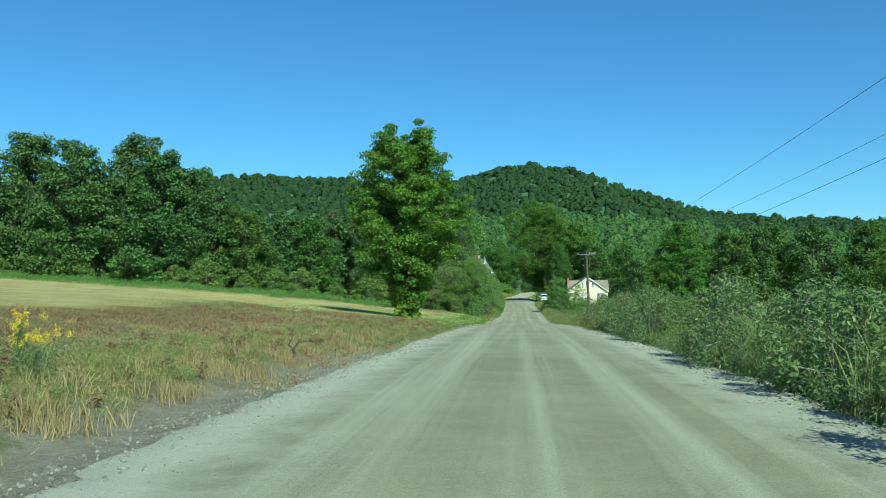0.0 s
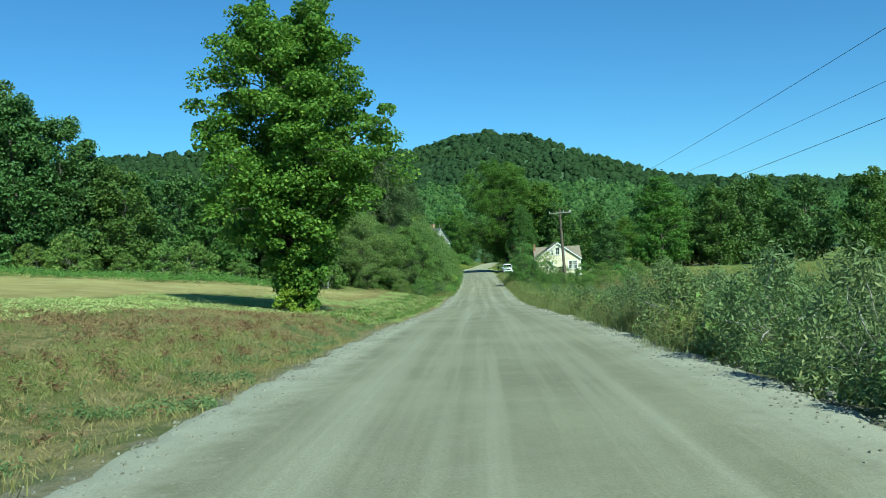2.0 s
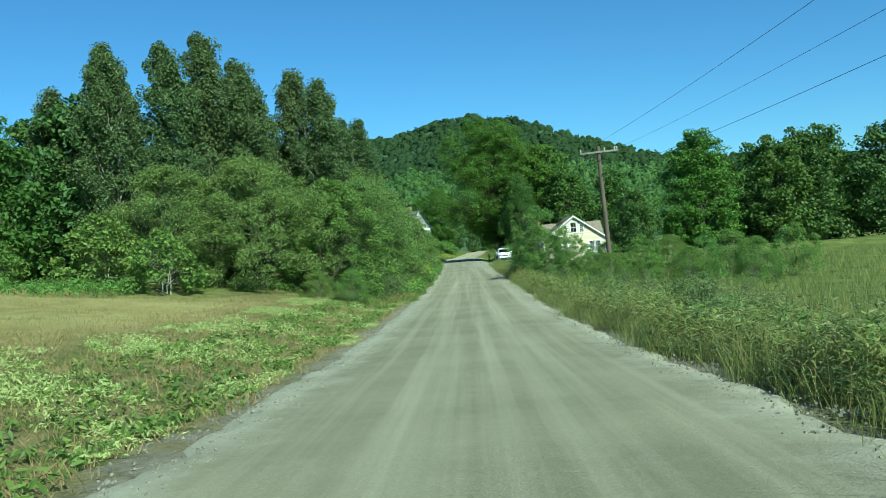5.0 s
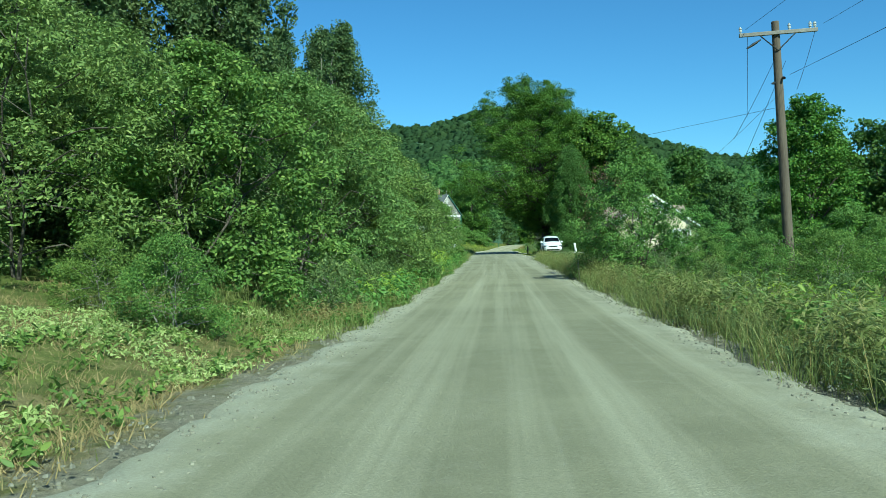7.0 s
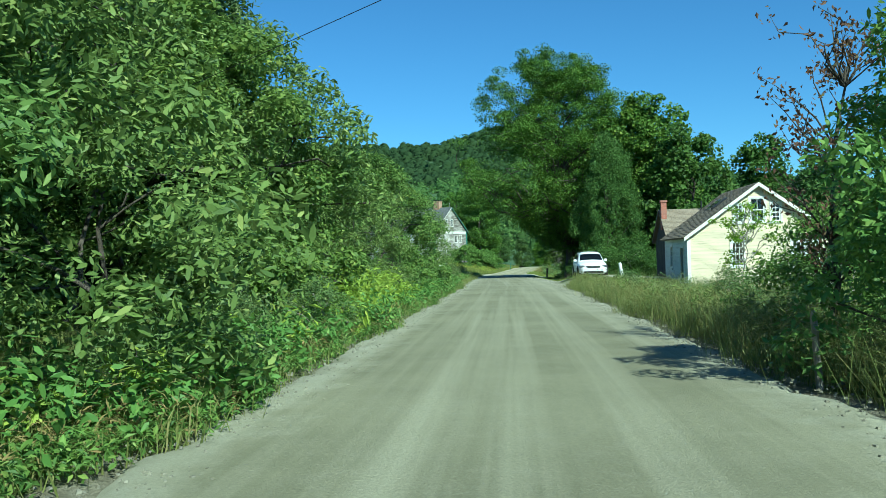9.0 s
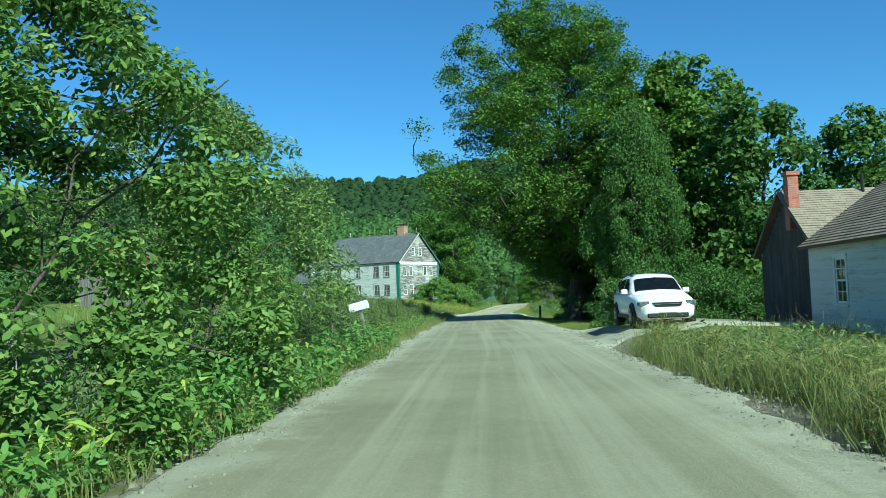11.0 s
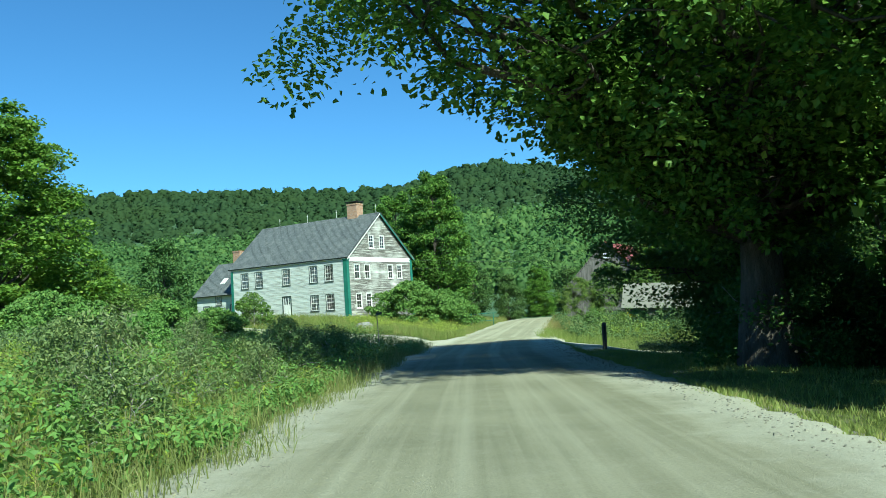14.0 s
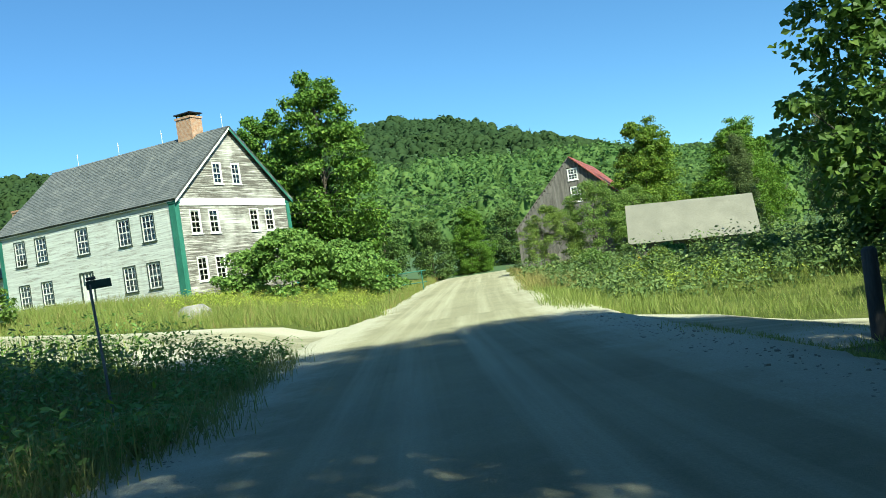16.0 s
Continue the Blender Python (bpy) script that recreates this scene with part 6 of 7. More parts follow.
    for y in (18.2, 20.4):
        bm = bmesh.new()
        box(bm, -0.45, 0.45, -0.35, 0.35, 0.13, 0.2)
        bm.transform(Matrix.Translation((2.7, y, ee - 0.33 + (2.7 - 0.95) * (ep - ee + 0.33) / 4.1)) @ Matrix.Rotation(-math.atan2(ep - ee + 0.33, 4.1), 4, "Y"))
        part("skylight", bm, WHITE_TRIM, ob, "small white-framed skylight")
    chimney(ob, 5.2, 20.6, 6.5, 8.4, 0.9, 1.1, BRICK, False)


def cottage():
    """Low cream cottage with its gable to the road's start and a cross wing behind."""
    w, l, eave, peak = 7.86, 8.1, 2.95, 5.78
    ob = thing("cottage", pose(9.92, 175.82, -6.95, 0, 0, -1.1), "cream-yellow clapboard cottage with white trim and old brown shingle roof", "house")
    gable = [(2.42, 3.06, 1.17, 2.56), (5.72, 6.42, 1.12, 2.5), (6.52, 7.22, 1.12, 2.5), (2.62, 3.10, 3.66, 4.66), (3.50, 4.28, 3.66, 5.0), (4.66, 5.14, 3.66, 4.66)]
    left_side = [(1.3, 2.25, 0.1, 2.3), (5.1, 5.9, 1.1, 2.45)]
    bm = bmesh.new()
    siding(bm, (0, 0, 0), X, NY, w, eave, peak, gable, 0.12)
    part("wall", bm, CREAM, ob, "cream-yellow clapboards")
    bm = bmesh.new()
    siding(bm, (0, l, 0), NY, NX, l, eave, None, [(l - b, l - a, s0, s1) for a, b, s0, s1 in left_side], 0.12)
    part("wall", bm, CREAM_SHADE, ob, "cream clapboards greyed for the shaded side")
    bm = bmesh.new()
    siding(bm, (w, 0, 0), Y, X, l, eave, None, [], 0.24)
    siding(bm, (w, l, 0), NX, Y, w, eave, peak, [], 0.24)
    part("wall", bm, CREAM, ob)
    bm = bmesh.new()
    box(bm, 0.03, w - 0.03, 0.03, l - 0.03, -1.0, -0.01)
    part("foundation", bm, FIELDSTONE, ob)
    bm = bmesh.new()
    box(bm, 0.1, w - 0.1, 0.1, l - 0.1, 2.75, 2.9)
    part("upper_floor", bm, DARK_WOOD, ob)
    for e in (-0.24, w + 0.24):
        roof_slope("roof", (w / 2, -0.32, peak), (w / 2, l + 0.2, peak), (e, -0.32, eave - 0.15), (e, l + 0.2, eave - 0.15), SHINGLE, ob, "worn brown shingle roof with dark patches", 0.16, 0.1)
        bm = bmesh.new()
        p0, p1 = Vector((e, 0, eave - 0.15)), Vector((w / 2, 0, peak))
        v = [bm.verts.new(p) for y in (-0.33, -0.285) for p in (p0 + Vector((0, y, -0.12)), p1 + Vector((0, y, -0.12)), p1 + Vector((0, y, 0.09)), p0 + Vector((0, y, 0.09)))]
        for f in ((0, 1, 2, 3), (7, 6, 5, 4), (0, 4, 5, 1), (2, 6, 7, 3), (0, 3, 7, 4), (1, 5, 6, 2)):
            bm.faces.new([v[i] for i in f])
        part("rake_board", bm, WHITE_TRIM, ob, "white painted gable edge")
    for x0, x1 in ((-0.05, 0.14), (w - 0.14, w + 0.05)):
        bm = bmesh.new()
        box(bm, x0, x1, -0.05, -0.025, -0.1, eave - 0.1)
        part("corner_board", bm, WHITE_TRIM, ob)
    for a, b, s0, s1 in gable:
        window(ob, (a, 0, s0), X, NY, b - a, s1 - s0, WHITE_TRIM, WHITE_TRIM, 2 if s0 > 3 else 3, 2 if b - a > 0.75 else 4, 0.1, "white sash window with small panes")
    window(ob, (0, 5.9, 1.1), NY, NX, 0.8, 1.35, WHITE_TRIM, WHITE_TRIM, 2, 4, 0.1)
    bm = bmesh.new()
    for y0, y1, z1 in ((1.18, 1.3, 2.42), (2.25, 2.37, 2.42)):
        box(bm, -0.05, 0.04, y0, y1, 0, z1)
    box(bm, -0.05, 0.04, 1.3, 2.25, 2.3, 2.42)
    door = part("door_frame", bm, WHITE_TRIM, ob)
    bm = bmesh.new()
    box(bm, 0.0, 0.04, 1.31, 2.24, 0.1, 2.3)
    part("door", bm, DARK_TRIM, door, "dark side door")
    for y, m in ((2.0, 0.55), (3.6, 0.8)):
        bm = bmesh.new()
        box(bm, -0.5, 0.5, -0.4, 0.4, 0.12, 0.19)
        bm.transform(Matrix.Translation((2.6, y + 1.2, eave - 0.25 + (2.6 + 0.34) * (peak - eave + 0.25) / 4.27)) @ Matrix.Rotation(-math.atan2(peak - eave + 0.25, 4.27), 4, "Y"))
        part("skylight", bm, IRON if m < 0.7 else GLASS, ob)
    # cross wing
    bm = bmesh.new()
    siding(bm, (0.35, 14.4, 0), NY, NX, 6.2, 2.9, 4.9, [], 0.2)
    # dark wood colour covers both the weathering and the shade on this end
    part("wing_wall", bm, DARK_WOOD, ob, "weathered boards at the end of the wing, darkened for shade")
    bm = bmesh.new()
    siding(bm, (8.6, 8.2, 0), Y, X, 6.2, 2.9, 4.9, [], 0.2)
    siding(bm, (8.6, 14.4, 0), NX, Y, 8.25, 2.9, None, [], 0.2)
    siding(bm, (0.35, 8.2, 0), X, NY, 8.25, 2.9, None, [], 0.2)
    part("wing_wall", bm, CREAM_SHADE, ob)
    for y in (7.9, 14.7):
        roof_slope("wing_roof", (0.1, 11.3, 4.95), (8.9, 11.3, 4.95), (0.1, y, 2.72), (8.9, y, 2.72), TAN_ROOF, ob, "plain tan shingle roof of the wing", 0.16)
    bm = bmesh.new()
    box(bm, 0.36, 8.59, 8.21, 14.39, -1.0, -0.01)
    part("foundation", bm, FIELDSTONE, ob)
    chimney(ob, 0.32, 10.4, 3.6, 5.5, 0.36, 0.5, RED_BRICK, False)
    bm = bmesh.new()
    bmesh.ops.create_cone(bm, cap_ends=True, segments=10, radius1=0.06, radius2=0.06, depth=0.7, matrix=Matrix.Translation((3.0, 11.0, 5.2)))
    part("vent_pipe", bm, IRON, ob)


def barn():
    """Weathered barn beyond the junction, its gable to the road."""
    rng = random.Random(3)
    w, l, eave, peak = 10.4, 13.0, 3.6, 8.9
    ob = thing("barn", pose(8.4, 305.5, -7.7, 0, 0, -22), "tall weathered grey board barn with rusty red tin roof", "barn")
    holes = [(4.95, 5.7, 7.0, 7.9), (5.0, 5.75, 5.2, 6.4)]
    plank_parts(ob, OLD_WOOD, (0, 0, 0), X, NY, w, eave, peak, holes, 0.26, rng)
    bm = bmesh.new()
    planks(bm, (0, l, 0), NY, NX, l, eave, None, [], 0.3, rng)
    planks(bm, (w, 0, 0), Y, X, l, eave, None, [], 0.3, rng)
    planks(bm, (w, l, 0), NX, Y, w, eave, peak, [], 0.3, rng)
    part("wall", bm, OLD_WOOD, ob)
    bm = bmesh.new()
    box(bm, 0.1, w - 0.1, 0.12, 0.3, 3.3, 3.55)
    box(bm, 0.1, w - 0.1, 0.12, l - 0.1, -0.8, 0.05)
    part("sill_beam", bm, DARK_WOOD, ob)
    for e, front_ in ((-0.12, -0.06), (w + 0.3, -0.3)):
        roof_slope("roof", (w / 2, front_, peak), (w / 2, l + 0.3, peak), (e, front_, eave - 0.1), (e, l + 0.3, eave - 0.1), OLD_WOOD if e < 0 else RED_ROOF, ob, "old wooden roof slope" if e < 0 else "rusty red tin roof", 0.7, 0.06)
    for a, b, s0, s1 in holes:
        window(ob, (a, 0, s0), X, NY, b - a, s1 - s0, WHITE_TRIM, WHITE_TRIM, 3, 4, 0.04, "small white barn window")


def red_barn():
    rng = random.Random(8)
    w, l, eave, peak = 8.4, 13.0, 3.7, 7.2
    ob = thing("barn", pose(-54.4, 264.0, -4.75, 0, 0, -9), "old dark grey board barn with faded red tin roof", "barn")
    plank_parts(ob, OLD_WOOD, (0, 0, -0.4), X, NY, w, eave + 0.4, peak + 0.4, [(5.2, 6.0, 1.6, 2.7)], 0.24, rng)
    plank_parts(ob, OLD_WOOD, (0, l, -0.4), NY, NX, l, eave + 0.4, None, [], 0.3, rng)
    plank_parts(ob, OLD_WOOD, (w, 0, -0.4), Y, X, l, eave + 0.4, None, [(2, 3, 1.4, 2.4)], 0.3, rng)
    plank_parts(ob, OLD_WOOD, (w, l, -0.4), NX, Y, w, eave + 0.4, peak + 0.4, [], 0.3, rng)
    bm = bmesh.new()
    box(bm, 0.1, w - 0.1, -0.06, -0.03, eave - 0.15, eave + 0.05)
    part("girt_board", bm, OLD_WOOD, ob)
    for e in (-0.3, w + 0.3):
        roof_slope("roof", (w / 2, -0.4, peak), (w / 2, l + 0.3, peak), (e, -0.4, eave - 0.25), (e, l + 0.3, eave - 0.25), RED_ROOF, ob, "faded red tin roof", 0.7, 0.06)


def shed():
    """Low shed with a grey tin roof, half sunk in brambles."""
    rng = random.Random(5)
    ob = thing("shed", pose(11.4, 283.3, -8.3, 0, 3.0, -16) @ Matrix.Diagonal((0.94, 1, 1, 1)), "low wooden shed with plain grey tin roof", "shed")
    plank_parts(ob, OLD_WOOD, (0.2, 0.2, 0), X, NY, 7.2, 1.85, None, [(3.2, 5.6, 0, 1.6)], 0.25, rng)
    plank_parts(ob, OLD_WOOD, (0.2, 4.2, 0), NY, NX, 4.0, 1.85, 3.9, [], 0.25, rng)
    plank_parts(ob, OLD_WOOD, (7.4, 0.2, 0), Y, X, 4.0, 1.85, 3.9, [], 0.25, rng)
    plank_parts(ob, OLD_WOOD, (7.4, 4.2, 0), NX, Y, 7.2, 1.85, None, [], 0.25, rng)
    for y in (-0.15, 4.55):
        roof_slope("roof", (-0.1, 2.2, 4.1), (7.7, 2.2, 4.1), (-0.1, y, 1.75), (7.7, y, 1.75), GREY_ROOF, ob, "flat grey tin sheets", 3.0, 0.06)
    for x in (0.3, 7.2):
        bm = bmesh.new()
        box(bm, x, x + 0.16, 0.0, 0.16, -0.6, 1.7)
        part("post", bm, DARK_WOOD, ob)


farmhouse()
cottage()
barn()
red_barn()
shed()


# ---- the parked car ----
CAR_WHITE = plain("white_car_paint", (0.78, 0.79, 0.79), (0.82, 0.82, 0.81), 2, 200, 0.25, 0.0, 0.0, spec=0.6)
CAR_BLACK = plain("black_plastic", (0.015, 0.015, 0.016), (0.03, 0.03, 0.03), 6, 80, 0.6, bump=0.1)
RUBBER = plain("tyre_rubber", (0.018, 0.018, 0.018), (0.03, 0.03, 0.028), 8, 60, 0.85)
ALLOY = plain("alloy_wheel", (0.35, 0.35, 0.36), (0.5, 0.5, 0.5), 8, 60, 0.35, 0.9)
CHROME = plain("bright_metal", (0.6, 0.6, 0.6), (0.75, 0.75, 0.75), 8, 60, 0.2, 1.0, 0.02)
DARK_GLASS, _nt, _bs = node_mat("tinted_glass", 0.05, 0, 0.7)
_bs.inputs["Base Color"].default_value = (0.012, 0.015, 0.018, 1)
LAMP_CLEAR = plain("clear_lamp", (0.10, 0.11, 0.12), (0.30, 0.31, 0.33), 20, 90, 0.1, 0.4, 0.05)
LAMP_RED = plain("red_lamp", (0.35, 0.02, 0.02), (0.45, 0.03, 0.03), 20, 90, 0.15, 0.0, 0.05)


def loft(sections):
    """A skin through closed outlines with equally many corners, capped at both ends."""
    bm = bmesh.new()
    rings = [[bm.verts.new(p) for p in s] for s in sections]
    k = len(rings[0])
    for a, b in zip(rings, rings[1:]):
        for i in range(k):
            bm.faces.new((a[i], a[(i + 1) % k], b[(i + 1) % k], b[i]))
    bm.faces.new(rings[0][::-1])
    bm.faces.new(rings[-1])
    bmesh.ops.recalc_face_normals(bm, faces=bm.faces)
    return bm


def car_section(y, half, low, belt, top, crown):
    """Half-outlines of the body across the car at y."""
    pts = [(0.0, low), (half * 0.8, low), (half * 0.97, low + 0.1), (half, low + 0.3), (half * 0.985, belt), (half * 0.9, top - 0.02), (half * 0.55, top + crown * 0.7), (0.0, top + crown)]
    full = [(x, y, z) for x, z in pts] + [(-x, y, z) for x, z in pts[-2:0:-1]]
    return full


def parked_car():
    ob = thing("suv", pose(5.22, 182.6, float(land(5.4, 185.0)) + 0.005, 0, 0, 1.5) @ Matrix.Scale(1.06, 4), "white compact crossover car parked beside the road", "car")
    body = loft([car_section(*s_) for s_ in ((0.0, 0.62, 0.35, 0.62, 0.66, 0.02), (0.06, 0.76, 0.26, 0.68, 0.76, 0.03), (0.3, 0.85, 0.22, 0.76, 0.86, 0.05), (0.8, 0.89, 0.22, 0.82, 0.94, 0.06), (1.25, 0.90, 0.22, 0.86, 1.0, 0.05), (2.4, 0.91, 0.22, 0.9, 1.0, 0.04), (3.6, 0.90, 0.22, 0.94, 1.04, 0.04), (4.2, 0.86, 0.26, 0.95, 1.06, 0.03), (4.42, 0.78, 0.34, 0.9, 1.0, 0.02), (4.46, 0.7, 0.4, 0.8, 0.9, 0.02))])
    part("body", body, CAR_WHITE, ob, smooth=True)

    def cab(y, half, low, top, inner):
        pts = [(half, low), (half * 0.97, low + (top - low) * 0.35), (inner, top - 0.03), (inner * 0.8, top + 0.02), (0.0, top + 0.05)]
        return [(x, y, z) for x, z in pts] + [(-x, y, z) for x, z in pts[-2::-1]]
    top = loft([cab(*s_) for s_ in ((1.15, 0.80, 0.95, 1.02, 0.76), (1.75, 0.82, 0.95, 1.44, 0.66), (2.1, 0.82, 0.95, 1.55, 0.64), (2.9, 0.82, 0.95, 1.58, 0.64), (3.6, 0.81, 0.97, 1.53, 0.63), (4.0, 0.79, 1.0, 1.42, 0.62), (4.3, 0.76, 1.0, 1.1, 0.68))])
    part("roof", top, CAR_WHITE, ob, smooth=True)
    bm = bmesh.new()
    rows_ = []
    for k in (0.06, 0.5, 0.94):
        y, z, half = 1.15 + 0.60 * k, 1.02 + 0.42 * k, 0.76 - 0.10 * k
        rows_.append([bm.verts.new((half * q, y - 0.014, z + h + 0.022)) for q, h in ((-0.94, -0.015), (-0.8, 0.02), (-0.4, 0.035), (0, 0.05), (0.4, 0.035), (0.8, 0.02), (0.94, -0.015))])
    for a, b in zip(rows_, rows_[1:]):
        for i in range(6):
            bm.faces.new((a[i], a[i + 1], b[i + 1], b[i]))
    bmesh.ops.solidify(bm, geom=bm.faces[:], thickness=0.008)
    part("windscreen", bm, DARK_GLASS, ob, "dark tinted windscreen")
    for sx in (-1, 1):
        for ys in (((1.62, 1.02), (2.5, 1.02), (2.5, 1.47), (2.02, 1.46)), ((2.58, 1.02), (3.35, 1.05), (3.4, 1.42), (2.58, 1.47)), ((3.45, 1.06), (4.02, 1.14), (3.85, 1.38), (3.5, 1.41))):
            bm = bmesh.new()
            v = [bm.verts.new((sx * (0.85 - 0.185 * max(0, (z - 1.12) / 0.4)), y, z)) for y, z in ys]
            bm.faces.new(v if sx < 0 else v[::-1])
            bmesh.ops.solidify(bm, geom=bm.faces[:], thickness=0.008)
            part("side_window", bm, DARK_GLASS, ob, "dark tinted side glass")
        bm = bmesh.new()
        box(bm, min(sx * 0.52, sx * 0.84), max(sx * 0.52, sx * 0.84), 0.02, 0.34, 0.62, 0.77)
        part("headlight", bm, LAMP_CLEAR, ob, "clear headlight", 0.03)
        bm = bmesh.new()
        box(bm, min(sx * 0.62, sx * 0.84), max(sx * 0.62, sx * 0.84), 4.28, 4.44, 0.82, 1.0)
        part("tail_light", bm, LAMP_RED, ob, "red tail light", 0.03)
        bm = bmesh.new()
        box(bm, min(sx * 0.86, sx * 1.06), max(sx * 0.86, sx * 1.06), 1.6, 1.74, 0.98, 1.14)
        part("mirror", bm, CAR_WHITE, ob, "white door mirror", 0.03)
        bm = bmesh.new()
        box(bm, min(sx * 0.50, sx * 0.56), max(sx * 0.50, sx * 0.56), 2.0, 3.7, 1.6, 1.64)
        part("roof_rail", bm, CAR_BLACK, ob)
        bm = bmesh.new()
        box(bm, min(sx * 0.895, sx * 0.925), max(sx * 0.895, sx * 0.925), 1.2, 3.3, 0.24, 0.36)
        part("sill_trim", bm, CAR_BLACK, ob, "black plastic sill", 0.01)
        for y in (0.86, 3.55):
            bm = bmesh.new()
            m = Matrix.Translation((sx * 0.80, y, 0.335)) @ Matrix.Rotation(radians(90), 4, "Y")
            bmesh.ops.create_cone(bm, cap_ends=True, segments=28, radius1=0.40, radius2=0.40, depth=0.26, matrix=m)
            part("wheel_arch", bm, CAR_BLACK, ob, "black plastic wheel arch", 0.02)
            bm = bmesh.new()
            m = Matrix.Translation((sx * 0.84, y, 0.335)) @ Matrix.Rotation(radians(90), 4, "Y")
            bmesh.ops.create_cone(bm, cap_ends=True, segments=28, radius1=0.335, radius2=0.335, depth=0.22, matrix=m)
            wheel = part("wheel", bm, RUBBER, ob, "black tyre", 0.03)
            bm = bmesh.new()
            for i in range(5):
                a = i * 2 * math.pi / 5
                t = Matrix.Translation((sx * 0.955, y, 0.335)) @ Matrix.Rotation(a, 4, "X")
                n0 = len(bm.verts)
                box(bm, -0.012, 0.012, -0.03, 0.03, 0.03, 0.21)
                bm.verts.ensure_lookup_table()
                for q in bm.verts[n0:]:
                    q.co = t @ q.co
            for r, at in ((0.06, 0.955), (0.235, 0.945)):
                bmesh.ops.create_cone(bm, cap_ends=r < 0.1, segments=24, radius1=r, radius2=r, depth=0.03, matrix=Matrix.Translation((sx * at, y, 0.335)) @ Matrix.Rotation(radians(90), 4, "Y"))
            part("rim", bm, ALLOY, wheel, "five-spoke alloy rim")
    bm = bmesh.new()
    prism(bm, [(-0.46, 0.73), (0.46, 0.73), (0.36, 0.60), (-0.36, 0.60)], -0.03, 0.1)
    grille = part("grille", bm, CAR_BLACK, ob, "dark front grille", 0.01)
    bm = bmesh.new()
    box(bm, -0.42, 0.42, -0.05, -0.028, 0.664, 0.682)
    part("grille_bar", bm, CHROME, grille, "chrome bar")
    bm = bmesh.new()
    box(bm, -0.6, 0.6, -0.02, 0.12, 0.27, 0.42)
    part("bumper", bm, CAR_BLACK, ob, "black lower bumper", 0.03)
    bm = bmesh.new()
    box(bm, -0.26, 0.26, -0.02, 0.01, 0.43, 0.54)
    part("number_plate", bm, WHITE_TRIM, ob, "plain pale plate")


parked_car()

# ---- utility pole and wires ----
POLE_WOOD = plain("pole_wood", (0.10, 0.078, 0.058), (0.17, 0.135, 0.10), 1.5, 14, 0.9, bump=0.5, stretch=(3, 3, 0.2))
GREY_WOOD = plain("silver_grey_wood", (0.17, 0.155, 0.135), (0.27, 0.25, 0.22), 2, 16, 0.9, bump=0.4)
PORCELAIN = plain("porcelain", (0.42, 0.42, 0.40), (0.55, 0.55, 0.52), 5, 40, 0.3, bump=0.05)


def utility_pole(x, y, top, tilt, label):
    base = float(land(x, y)) - 0.1
    h = top - base
    ob = thing("utility_pole", pose(x, y, base, 0, tilt, 0), label, "pole")
    v, f = tube_np([(0, 0, -1.2), (0, 0, h * 0.3), (0, 0, h * 0.6), (0, 0, h)], [0.19, 0.175, 0.16, 0.13], 12)
    child("pole", quads("pole", v, f, POLE_WOOD, True), ob)
    bm = bmesh.new()
    bmesh.ops.create_cone(bm, cap_ends=True, segments=12, radius1=0.132, radius2=0.12, depth=0.05, matrix=Matrix.Translation((0, 0, h)))
    part("pole_cap", bm, POLE_WOOD, ob)
    z = h - 0.42
    bm = bmesh.new()
    box(bm, -1.32, 1.38, -0.23, -0.12, z - 0.06, z + 0.07)
    arm = part("crossarm", bm, GREY_WOOD, ob, "silver-grey wooden crossarm", 0.01)
    for sx in (-1, 1):
        bm = bmesh.new()
        p, r = [(sx * 0.62, -0.2, z - 0.05), (0, -0.17, z - 0.62)], [0.022, 0.022]
        part_v, part_f = tube_np(p, r, 6)
        bm.free()
        child("brace", quads("brace", part_v, part_f, IRON), ob)
    for sx, dz in ((-1.27, 0.0), (0.42, 0.0), (1.3, 0.0), (1.14, 0.0)):
        bm = bmesh.new()
        for k, (r, hh) in enumerate(((0.035, 0.0), (0.06, 0.06), (0.045, 0.1), (0.06, 0.14), (0.03, 0.18))):
            bmesh.ops.create_cone(bm, cap_ends=True, segments=10, radius1=r, radius2=r * 0.8, depth=0.05, matrix=Matrix.Translation((sx, -0.175, z + 0.1 + hh)))
        part("insulator", bm, PORCELAIN, arm, "pale porcelain insulator")
    for p, r in (([(-0.62, -0.3, z - 0.22), (-1.12, -0.3, z - 0.5)], 0.05), ([(0.12, -0.1, h - 2.0), (0.12, -0.3, h - 2.05)], 0.06), ([(-0.12, -0.1, h - 2.15), (-0.3, -0.2, h - 2.2)], 0.05)):
        tv, tf = tube_np([p[0], tuple((a + b) / 2 for a, b in zip(*p)), p[1]], [r * 0.5, r, r * 0.6], 8)
        child("fuse_cutout", quads("fuse_cutout", tv, tf, IRON, True), ob)
    return ob


utility_pole(10.3, 128.6, 3.0, -2.0, "tall brown wooden utility pole with grey crossarm")
utility_pole(10.6, -3.0, 6.8, 0.0, "tall brown wooden utility pole behind the start")
utility_pole(-30.4, 161.5, -2.2, 0.0, "brown wooden utility pole hidden behind the thicket")


def overhead_wire(a, b, sag, r=0.007):
    t = np.linspace(0, 1, 40)[:, None]
    p = np.asarray(a) + (np.asarray(b) - np.asarray(a)) * t
    p[:, 2] -= 4 * sag * (t * (1 - t))[:, 0]
    v, f = tube_np(p, np.full(40, r), 5)
    tagged(new("overhead_wire", quads("overhead_wire", v, f, IRON, True)), "thin dark overhead wire strung from the pole", "wire", "overhead wires")


